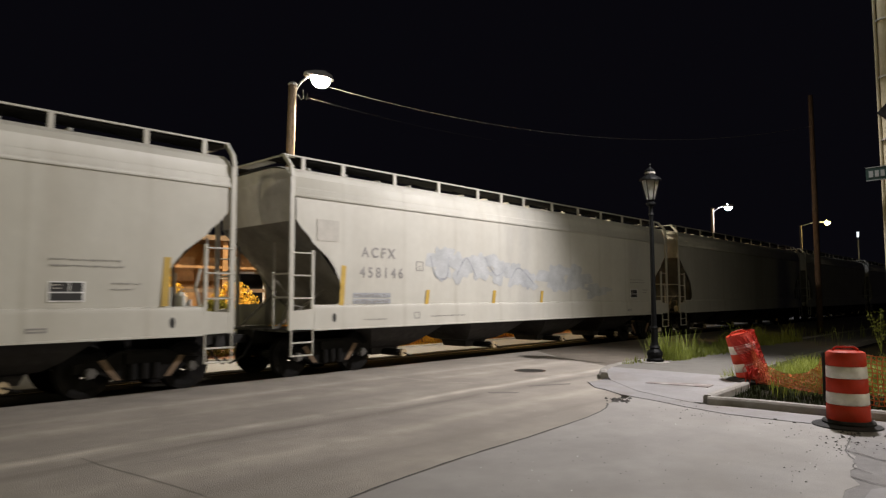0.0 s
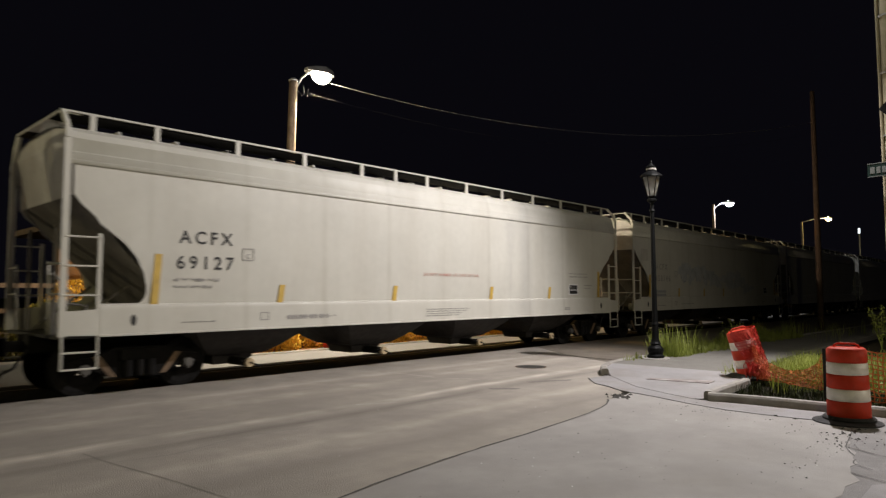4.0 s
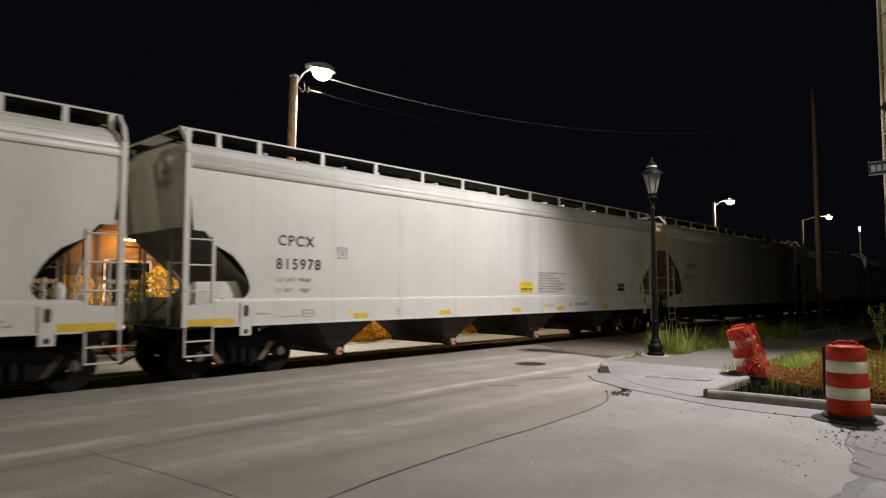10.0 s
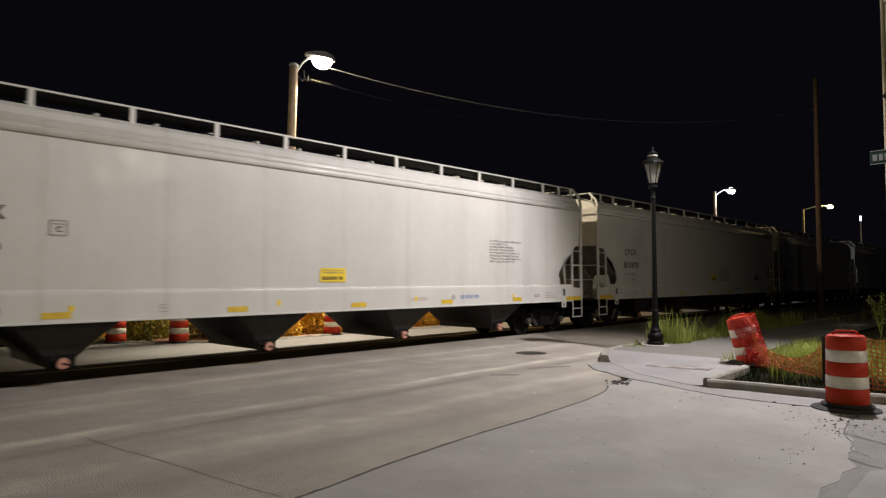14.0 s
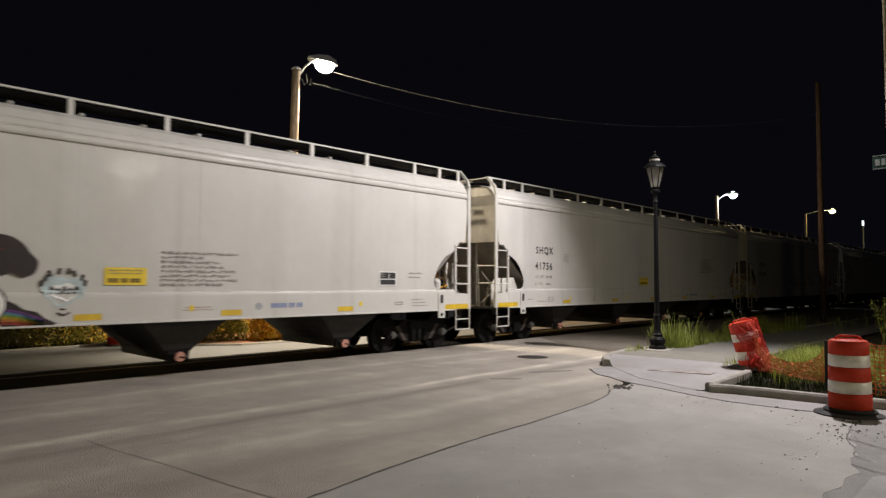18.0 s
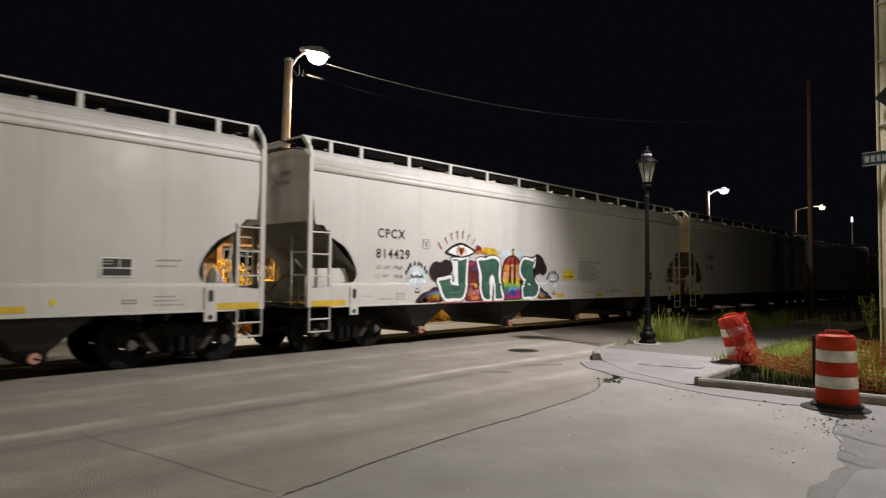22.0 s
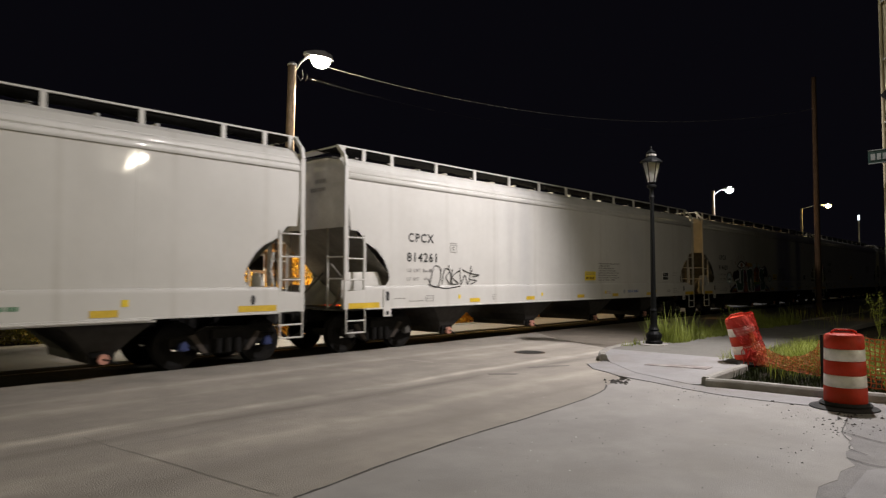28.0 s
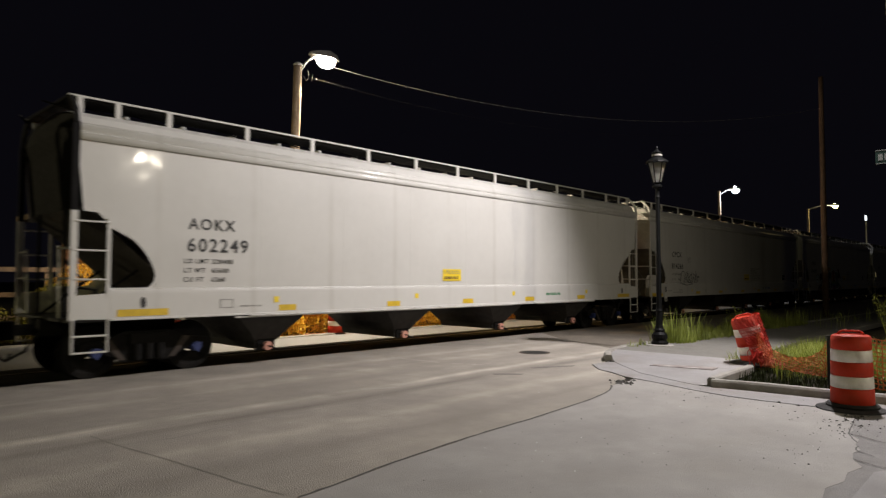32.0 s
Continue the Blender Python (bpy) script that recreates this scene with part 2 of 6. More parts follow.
SPRAYPINK = material("spray_pink", (0.42, 0.13, 0.15), 0.45, spread=0.5, scale=9)
SPRAYORANGE = material("spray_orange", (0.55, 0.2, 0.04), 0.45, spread=0.45, scale=8)
SPRAYTEAL = material("spray_teal", (0.05, 0.16, 0.12), 0.4, spread=0.2, scale=5)
SPRAYMINT = material("spray_mint", (0.10, 0.22, 0.13), 0.4, spread=0.2, scale=5)
SPRAYLIME = material("spray_lime", (0.22, 0.38, 0.07), 0.4, spread=0.3, scale=5)
SPRAYSKY = material("spray_sky", (0.16, 0.32, 0.52), 0.4, spread=0.3, scale=5)
SPRAYHAZE = material("spray_haze", (0.50, 0.60, 0.63), 0.5, spread=0.2, scale=4)
SPRAYPURPLE = material("spray_purple", (0.14, 0.05, 0.22), 0.4, spread=0.4, scale=6)
SPRAYMAGENTA = material("spray_magenta", (0.36, 0.03, 0.16), 0.4, spread=0.4, scale=6)
SPRAYPEACH = material("spray_peach", (0.60, 0.28, 0.16), 0.45, spread=0.3, scale=5)
SPRAYROSE = material("spray_rose", (0.34, 0.22, 0.21), 0.5, spread=0.3, scale=9)
SPRAYSOOT = material("spray_soot", (0.022, 0.012, 0.014), 0.45, spread=0.4, scale=6)
SPRAYBLUEINK = material("spray_blue_ink", (0.03, 0.07, 0.25), 0.4, spread=0.2)
SPRAYMAROON = material("spray_maroon", (0.15, 0.025, 0.03), 0.4, spread=0.5, scale=6)
CAPGREY = material("bearing_cap_grey", (0.10, 0.095, 0.088), 0.5, 0.4)
CAPBLUE = material("bearing_cap_blue", (0.022, 0.035, 0.12), 0.5, 0.2)
VALVERED = material("outlet_cap", (0.50, 0.24, 0.18), 0.7, spread=0.3, scale=10)
VALVETAN = material("tan_outlet_cap", (0.42, 0.33, 0.20), 0.7, spread=0.3, scale=10)
LAMPGLOW = glow("lamp_glow", (1.0, 0.9, 0.7), 60)
LAMPWHITE = glow("lamp_glow_white", (0.92, 0.95, 1.0), 60)
LAMPYELLOW = glow("lamp_glow_yellow", (1.0, 0.8, 0.3), 40)
LANTERN = clear("lantern_glass", (0.7, 0.72, 0.72), 0.45)


# light shines through the thin leaves
for leaf, tint in ((REED, (0.8, 0.5, 0.06, 1)), (HEDGE, (0.2, 0.2, 0.03, 1)), (GRASS, (0.22, 0.26, 0.04, 1))):
    tree = leaf.node_tree
    thin, both = tree.nodes.new("ShaderNodeBsdfTranslucent"), tree.nodes.new("ShaderNodeMixShader")
    thin.inputs["Color"].default_value = tint
    both.inputs[0].default_value = 0.45
    tree.links.new(tree.nodes["Principled BSDF"].outputs[0], both.inputs[1])
    tree.links.new(thin.outputs[0], both.inputs[2])
    tree.links.new(both.outputs[0], tree.nodes["Material Output"].inputs["Surface"])


# ---- mesh helpers ----
def part(name, bm, mat, parent=None, label="", smooth=False):
    me = bpy.data.meshes.new(name)
    bm.normal_update()
    bm.to_mesh(me)
    bm.free()
    me.materials.append(mat)
    if smooth:
        for p in me.polygons:
            p.use_smooth = True
    ob = new(name, me)
    ob.parent = parent
    return tagged(ob, label)


def share(name, ob, parent, m):
    c = new(name, ob.data)
    c.parent = parent
    c.matrix_basis = m
    return c


def empty(name, m, label, category, group="", kind=""):
    e = new(name)
    e.empty_display_size = 0.2
    e.matrix_basis = m
    return tagged(e, label, category, group, kind)


def box(bm, x0, x1, y0, y1, z0, z1):
    v = [bm.verts.new((x, y, z)) for x in (x0, x1) for y in (y0, y1) for z in (z0, z1)]
    for f in ((0, 1, 3, 2), (4, 6, 7, 5), (0, 4, 5, 1), (2, 3, 7, 6), (0, 2, 6, 4), (1, 5, 7, 3)):
        bm.faces.new([v[i] for i in f])
    return v


def boxes(*rows):
    bm = bmesh.new()
    for r in rows:
        box(bm, *r)
    return bm


def rod(bm, a, b, r, n=8, r2=None):
    a, b = Vector(a), Vector(b)
    d = (b - a).normalized()
    s = d.orthogonal().normalized()
    u = d.cross(s)
    r2 = r if r2 is None else r2
    rings = []
    for p, q in ((a, r), (b, r2)):
        rings.append([bm.verts.new(p + (s * math.cos(k * math.tau / n) + u * math.sin(k * math.tau / n)) * q) for k in range(n)])
    for k in range(n):
        bm.faces.new((rings[0][k], rings[0][(k + 1) % n], rings[1][(k + 1) % n], rings[1][k]))
    bm.faces.new(rings[0][::-1])
    bm.faces.new(rings[1])


def rods(paths, r, n=6):
    """Round bars along paths, each one unbroken."""
    bm = bmesh.new()
    for path in paths:
        pts = [Vector(p) for p in path]
        rings, s = [], None
        for i, p in enumerate(pts):
            d = (pts[min(i + 1, len(pts) - 1)] - pts[max(i - 1, 0)]).normalized()
            s = d.orthogonal().normalized() if s is None else (s - d * s.dot(d)).normalized()
            u = d.cross(s)
            rings.append([bm.verts.new(p + (s * math.cos(k * math.tau / n) + u * math.sin(k * math.tau / n)) * r) for k in range(n)])
        for a, b in zip(rings, rings[1:]):
            for k in range(n):
                bm.faces.new((a[k], a[(k + 1) % n], b[(k + 1) % n], b[k]))
        bm.faces.new(rings[0][::-1])
        bm.faces.new(rings[-1])
    return bm


def lathe(profile, n=24, bm=None, centre=(0, 0)):
    bm = bm or bmesh.new()
    rings = [[bm.verts.new((centre[0] + r * math.cos(k * math.tau / n), centre[1] + r * math.sin(k * math.tau / n), z)) for k in range(n)] for r, z in profile]
    for a, b in zip(rings, rings[1:]):
        for k in range(n):
            bm.faces.new((a[k], a[(k + 1) % n], b[(k + 1) % n], b[k]))
    bm.faces.new(rings[0][::-1])
    bm.faces.new(rings[-1])
    return bm


def prism(points, y0, y1, bm=None):
    """A plate cut from an outline of (x, z), from y0 to y1."""
    bm = bm or bmesh.new()
    a = [bm.verts.new((x, y0, z)) for x, z in points]
    b = [bm.verts.new((x, y1, z)) for x, z in points]
    bm.faces.new(a)
    bm.faces.new(b[::-1])
    n = len(a)
    for k in range(n):
        bm.faces.new((a[k], b[k], b[(k + 1) % n], a[(k + 1) % n]))
    bmesh.ops.recalc_face_normals(bm, faces=bm.faces)
    return bm


def slab(points, z0, z1, bm=None):
    """A slab with an outline of (x, y); z1 may be a function of x and y."""
    bm = bm or bmesh.new()
    top = z1 if callable(z1) else (lambda x, y: z1)
    a = [bm.verts.new((x, y, z0)) for x, y in points]
    b = [bm.verts.new((x, y, top(x, y))) for x, y in points]
    bm.faces.new(a[::-1])
    bm.faces.new(b)
    n = len(a)
    for k in range(n):
        bm.faces.new((a[k], a[(k + 1) % n], b[(k + 1) % n], b[k]))
    bmesh.ops.triangulate(bm, faces=bm.faces)
    bmesh.ops.recalc_face_normals(bm, faces=bm.faces)
    return bm


def sweep(path, width, height, z=0.0, chamfer=0.03):
    """A kerb of that width and height along a path of (x, y)."""
    bm = bmesh.new()
    rows = []
    for i, p in enumerate(path):
        d = (Vector(path[min(i + 1, len(path) - 1)]) - Vector(path[max(i - 1, 0)])).normalized()
        s = Vector((-d.y, d.x))
        h = width / 2
        prof = ((-h, 0), (-h * 0.92, height - chamfer), (-h + chamfer, height), (h - chamfer, height), (h, height - chamfer), (h, 0))
        rows.append([bm.verts.new((p[0] + s.x * k, p[1] + s.y * k, z + w)) for k, w in prof])
    for a, b in zip(rows, rows[1:]):
        for k in range(6):
            bm.faces.new((a[k], a[(k + 1) % 6], b[(k + 1) % 6], b[k]))
    bm.faces.new(rows[0])
    bm.faces.new(rows[-1][::-1])
    bmesh.ops.recalc_face_normals(bm, faces=bm.faces)
    return bm


def lettering(name, words, size, mat, parent, x, y, z, label="", gap=1.22):
    """Words on an upright face that looks towards -y; x and z give their lower left corner."""
    cu = bpy.data.curves.new(name, "FONT")
    cu.body, cu.size, cu.resolution_u = words, size, 3
    cu.space_character = gap
    cu.offset = size * 0.018
    ob = bpy.data.objects.new(name, cu)
    scene.collection.objects.link(ob)
    me = bpy.data.meshes.new_from_object(ob)
    bpy.data.objects.remove(ob)
    bpy.data.curves.remove(cu)
    me.materials.clear()
    me.materials.append(mat)
    t = new(name, me)
    t.parent = parent
    t.matrix_basis = pose(x, y, z, 90, 0, 0)
    return tagged(t, label)


# ---- ground, road, kerbs ----
def setting(name, bm, mat, label, category="ground"):
    return tagged(part(name, bm, mat), label, category, kind="structure")


setting("ground", slab([(-400, -400), (600, -400), (600, 400), (-400, 400)], -0.3, -0.03), SOIL, "dark bare soil ground reaching the horizon")
JOINT = [(-60, -1.2), (0.0, 4.06), (3.4, 4.52), (4.2, 4.66), (5.6, 4.81), (6.8, 4.87), (8.4, 5.03), (9.2, 5.2), (9.7, 5.42)]
GUTTER = [(10.35, 5.46), (10.71, 5.75), (10.99, 6.13), (11.21, 6.55), (11.8, 7.05)]
CORNER = [(12.45, 7.02), (13.1, 7.38), (13.75, 7.6), (14.6, 7.74), (16.0, 7.72), (30, 7.3), (120, 5.2)]
setting("road", slab(JOINT + GUTTER + CORNER + [(120, 12.42), (-60, 12.42)], -0.2, 0.0), ASPHALT, "worn grey asphalt street beside the railway track", "road")
APRON_EDGE = [(10.35, 5.44), (10.6, 5.5), (10.43, 4.96), (10.14, 4.26), (9.96, 3.64), (9.95, 3.04), (9.98, 2.5), (9.86, 2.03), (9.45, 1.92), (9.09, 1.9), (8.75, 1.8), (8.51, 1.81), (8.3, 1.66), (8.02, 1.64), (7.8, 1.55), (7.6, 1.58), (7.33, 1.52), (7.1, 1.4), (6.8, 1.46), (6.5, 1.42), (6.18, 1.49), (5.75, 1.42), (4.6, 0.7), (3.0, -1.5), (2.0, -40)]
setting("apron", slab([(-60, -40)] + [(x, y - 0.022) for x, y in JOINT] + APRON_EDGE, -0.2, 0.004), APRON, "pale concrete street apron with a dark joint", "road")
setting("asphalt_patch", slab([(10.2, 2.6), (9.0, 2.3), (7.5, 1.9), (5.5, 1.9), (4.2, 0.8), (2.6, -1.5), (1.6, -40), (11.0, -40), (10.95, 0.2), (10.9, 1.9)], -0.2, 0.0015), PATCH, "cracked dark asphalt patch at the kerb", "road")
setting("corner_slab", slab([(5.3, 0.75), (5.98, 1.26), (6.94, 1.28), (7.14, 1.17), (7.5, 0.6), (7.8, -3), (4.6, -3)], -0.2, 0.02), WALKWAY, "pale worn concrete slab at the street edge", "pavement")
setting("gutter", slab([(11.82, 7.03), (11.23, 6.55), (11.01, 6.13), (10.73, 5.75), (10.45, 4.96), (10.16, 4.26), (9.98, 3.64), (9.97, 3.04), (10.0, 2.5), (10.05, 2.25), (10.4, 2.0), (10.82, 1.9), (10.72, 2.6), (10.68, 3.5), (10.62, 4.32), (10.8, 4.78), (11.28, 5.71), (12.38, 6.81), (12.44, 6.98)], -0.2, 0.008), WALKWAY, "pale concrete gutter pan along the kerb", "pavement")


def rise(x, y):
    return 0.012 + 0.11 * max(0.0, min(1.0, (x - 10.9) / 2.4))


walk_bm = bmesh.new()
edge_n = [(10.68, 4.5), (10.8, 4.78), (11.28, 5.71), (11.8, 6.25), (12.4, 6.85), (13.1, 7.36), (13.75, 7.56), (14.6, 7.7), (16.0, 7.64), (20, 7.3), (30, 6.9), (60, 6.0), (120, 4.6)]
edge_s = [(10.66, 4.42), (10.72, 4.3), (10.9, 4.28), (11.76, 4.33), (12.45, 4.36), (13.1, 4.4), (13.75, 4.62), (14.6, 4.7), (16.0, 4.9), (20, 5.1), (30, 5.0), (60, 4.2), (120, 2.9)]
rows_n = [walk_bm.verts.new((x, y, 0.014 if x < 12.5 else rise(x, y))) for x, y in edge_n]
rows_s = [walk_bm.verts.new((x, y, rise(x, y))) for x, y in edge_s]
for k in range(len(edge_n) - 1):
    walk_bm.faces.new((rows_s[k], rows_s[k + 1], rows_n[k + 1], rows_n[k]))
geo = bmesh.ops.extrude_face_region(walk_bm, geom=list(walk_bm.faces))
bmesh.ops.translate(walk_bm, vec=(0, 0, -0.2), verts=[g for g in geo["geom"] if isinstance(g, bmesh.types.BMVert)])
bmesh.ops.recalc_face_normals(walk_bm, faces=walk_bm.faces)
pave = setting("pavement", walk_bm, WALKWAY, "pale concrete corner ramp and sidewalk beside the street", "pavement")
pave.data.materials.append(DIMWALK)
# Faces past the ramp get a darker copy, painting in the lamp light's falloff.
for f in pave.data.polygons:
    f.material_index = 1 if f.center.x > 13.9 else 0
setting("track_bed", boxes((-80, 150, 12.42, 14.59, -0.25, -0.012)), TRACKSHADE, "pavement between the rails, blackened to stand for the train's shadow", "track bed")
setting("far_pavement", slab([(-80, 14.58), (14.7, 14.58), (15.5, 16.6), (9.4, 16.6), (8.3, 17.55), (6.6, 19.25), (-80, 19.6)], -0.2, 0.0), FARPAVE, "pale concrete street behind the train", "pavement")
setting("far_street", slab([(14.7, 14.58), (150, 14.58), (150, 16.9), (15.5, 16.6)], -0.2, 0.001), FARPAVE, "pale street surface behind the train in orange light", "road")
for k, y in enumerate((TRACK - 0.755, TRACK + 0.755)):
    rail = boxes((-80, 150, y - 0.035, y + 0.035, -0.05, 0.0), (-80, 150, y - 0.012, y + 0.012, -0.15, -0.05), (-80, 150, y - 0.07, y + 0.07, -0.17, -0.15))
    tagged(part("rail", rail, STEEL), "worn steel rail set flush in the street", "rail", "rails of the track", "structure")
setting("corner_kerb", sweep([(12.42, 7.0), (12.75, 7.22), (13.1, 7.4), (13.75, 7.62), (14.6, 7.76), (16.0, 7.72), (30, 7.05), (60, 6.1), (120, 4.7)], 0.16, 0.15), CURB, "curved concrete kerb at the street corner", "kerb")
setting("street_kerb", sweep([(10.68, 4.17), (10.78, 3.8), (10.84, 3.4), (10.86, 2.6), (10.95, 1.9), (11.05, 0.5), (11.2, -6), (11.4, -40)], 0.19, 0.13), CURB, "grey concrete kerb beside the barrels", "kerb")
setting("ramp_kerb", sweep([(10.76, 4.2), (11.4, 4.24), (12.2, 4.27), (12.85, 4.3)], 0.15, 0.14), CURB, "short concrete return kerb beside the ramp", "kerb")
# Darker brown patch of street, painted for the corner light fading out here.
setting("dirt_shoulder", slab([(14.7, 7.86), (15.3, 9.1), (16.0, 10.4), (17.6, 12.35), (60, 12.35), (60, 6.3), (30, 7.2), (16.0, 7.84)], -0.1, 0.005), DIMROAD, "brown street surface beside the track, darkened where the lamp light fades", "ground")
setting("tactile_panel", slab([(12.24, 6.0), (12.68, 6.0), (12.64, 4.75), (12.2, 4.75)], 0.0, lambda x, y: rise(x, y) + (0.014 - rise(x, y)) * max(0.0, min(1.0, (y - 4.35) / 2.1)) + 0.012), BRICKRED, "worn reddish tactile paving panel in the ramp", "pavement")


# ---- covered hopper wagons ----
ENDPAINT = material("sooty_end_paint", (0.60, 0.585, 0.55), 0.65, spread=0.12, scale=2, streak=0.4, dirt=(0.27, 0.25, 0.22), dirt_amount=0.4, dirt_scale=1.2)
# Grey wagon paint darkened to put the end cut-outs' shade into the colour.
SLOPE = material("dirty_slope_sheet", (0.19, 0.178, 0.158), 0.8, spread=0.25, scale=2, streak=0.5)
# Dusty steel, darkened for the shade it sits in under the wagons.
DUSTYSHADE = material("dusty_brown_steel", (0.04, 0.03, 0.023), 0.85, spread=0.4, scale=8, bump=0.3)

def flank(z):
    """How far the side sheet stands from the wagon's centre line, by height."""
    return 1.575 - (0.014 if z > 2.8 else 0.026) * ((z - 2.8) / 1.25) ** 2


OLDCUT = ((0.0, 3.44), (0.5, 3.04), (0.58, 2.92), (0.8, 2.76), (1.0, 2.60), (1.2, 2.36), (1.31, 2.12), (1.36, 1.9), (1.37, 1.72), (1.375, 1.55))
NEWCUT = ((0.0, 2.86), (0.40, 2.85), (0.53, 2.71), (0.62, 2.60), (0.97, 2.42), (1.12, 2.28), (1.24, 2.12), (1.33, 1.95), (1.37, 1.80), (1.38, 1.55))


def cut(u, pts):
    """Lower edge of the side sheet, by the distance from the wagon's end."""
    if u >= pts[-1][0]:
        return 1.55
    for (a, p), (b, q) in zip(pts, pts[1:]):
        if a <= u <= b:
            return p + (q - p) * (u - a) / (b - a)
    return 1.55


def hopper_body(L, paint, pts):
    bm = bmesh.new()
    old = pts is OLDCUT
    top = 3.88 if old else 4.03
    ends = sorted(set([0.06, 0.25, 0.66, 1.1, 1.26, 1.36, 1.40] + [u for u, z in pts if u > 0.06]))
    mid = [1.41 + (L - 2.82) * k / 28 for k in range(1, 28)]
    us = ends + [1.41] + mid + [L - 1.41] + [L - u for u in reversed(ends)]
    for side in (-1, 1):
        cols = []
        for u in us:
            low = cut(min(u, L - u), pts)
            ripple = 0.005 * math.sin((u - 1.4) * math.tau / ((L - 2.8) / 8)) if 1.5 < u < L - 1.5 else 0
            lean = lambda z: u if 0.3 < u < L - 0.3 else u + (1 if u < 1 else -1) * (0.12 if old else 0.15 * (top - z) / 1.17) * (1 - min(u, L - u) / 0.3)
            cols.append([bm.verts.new((lean(low + (top - low) * k / 10), side * (flank(low + (top - low) * k / 10) + ripple * math.sin(k / 10 * math.pi)), low + (top - low) * k / 10)) for k in range(11)])
        for a, b in zip(cols, cols[1:]):
            for k in range(10):
                q = (a[k], b[k], b[k + 1], a[k + 1])
                bm.faces.new(q if side < 0 else q[::-1])
        # rounded lower corner of each cut-out
        for e, s in ((0.0, 1), (L, -1)):
            line = [(1.372, 1.80), (1.35, 1.70), (1.29, 1.62), (1.2, 1.575)]
            hub = bm.verts.new((e + s * 1.375, side * flank(1.57), 1.56))
            rim = [bm.verts.new((e + s * a, side * flank(z), z)) for a, z in line]
            for p, q in zip(rim, rim[1:]):
                bm.faces.new((hub, p, q) if side * s > 0 else (hub, q, p))
    prof = [(1.53, 3.88), (1.59, 3.885), (1.59, 3.955), (1.565, 3.965), (1.575, 4.08), (1.555, 4.10), (1.515, 4.31), (1.515, 4.33), (1.44, 4.45), (1.30, 4.54), (1.0, 4.61), (0.5, 4.66), (0, 4.68)] if old else [(1.53, 4.03), (1.595, 4.035), (1.595, 4.15), (1.565, 4.165), (1.58, 4.19), (1.545, 4.29), (1.515, 4.31), (1.515, 4.33), (1.44, 4.45), (1.30, 4.54), (1.0, 4.61), (0.5, 4.66), (0, 4.68)]
    ring = [(-y, z) for y, z in prof] + [(y, z) for y, z in reversed(prof[:-1])]
    rows = []
    for u in (0.06, 0.12, L - 0.12, L - 0.06):
        inset = 0.03 if u in (0.06, L - 0.06) else 0
        rows.append([bm.verts.new((u, y * (1 - inset), z - inset * 0.5)) for y, z in ring])
    for a, b in zip(rows, rows[1:]):
        for k in range(len(ring) - 1):
            bm.faces.new((a[k], b[k], b[k + 1], a[k + 1]))
    body = part("body", bm, paint, None, smooth=False)
    for p in body.data.polygons:
        p.use_smooth = abs(p.normal.z) < 0.5 and abs(p.normal.y) > 0.9
    return body


def end_sheet(L, s, e, fold=2.95):
    """The upright end sheet and the slope sheet under it; s is the way into the wagon from its end e."""
    bm = bmesh.new()
    lines = []
    for u, z, w in ((0.07, 4.6, 0.75), (0.07, 4.5, 1.3), (0.06, 4.3, 1.5), (0.12, 4.0, 1.54), (0.2, fold, 1.55)):
        lines.append([bm.verts.new((e + s * u, y, z)) for y in (-w, -w * 0.33, w * 0.33, w)])
    for a, b in zip(lines, lines[1:]):
        for k in range(3):
            q = (a[k], a[k + 1], b[k + 1], b[k])
            bm.faces.new(q if s < 0 else q[::-1])
    return bm


def slope_sheet(s, e, fold):
    """The sheet that slopes inward under the end; rear ones carry shade as colour."""
    bm = bmesh.new()
    lines = [[bm.verts.new((e + s * u, y, z)) for y in (-w, w)] for u, z, w in ((0.2, fold, 1.55), (2.35, 1.02, 1.5), (2.5, 1.02, 1.5))]
    for a, b in zip(lines, lines[1:]):
        q = (a[0], a[1], b[1], b[0])
        bm.faces.new(q if s < 0 else q[::-1])
    return bm


NARROWBAY = ((1.62, 1.47, 1.18), (0.86, 1.42, 1.07), (0.70, 1.36, 0.92), (0.42, 1.22, 0.66), (0.28, 1.12, 0.50), (0.24, 1.06, 0.44), (0.22, 1.04, 0.30))
WIDEBAY = ((1.62, 1.47, 1.18), (1.26, 1.40, 1.03), (1.08, 1.22, 0.86), (0.86, 0.96, 0.66), (0.66, 0.72, 0.52), (0.46, 0.5, 0.47), (0.40, 0.44, 0.29))


def hopper_bay(c, shape):
    """A discharge funnel under the wagon, centred at c."""
    bm = bmesh.new()
    rows = []
    for dx, w, z in shape:
        rows.append([bm.verts.new((c + a * dx, b * w, z)) for a, b in ((-1, -1), (1, -1), (1, 1), (-1, 1))])
    for a, b in zip(rows, rows[1:]):
        for k in range(4):
            bm.faces.new((a[(k + 1) % 4], a[k], b[k], b[(k + 1) % 4]))
    bm.faces.new(rows[-1])
    bmesh.ops.recalc_face_normals(bm, faces=bm.faces)
    return bm


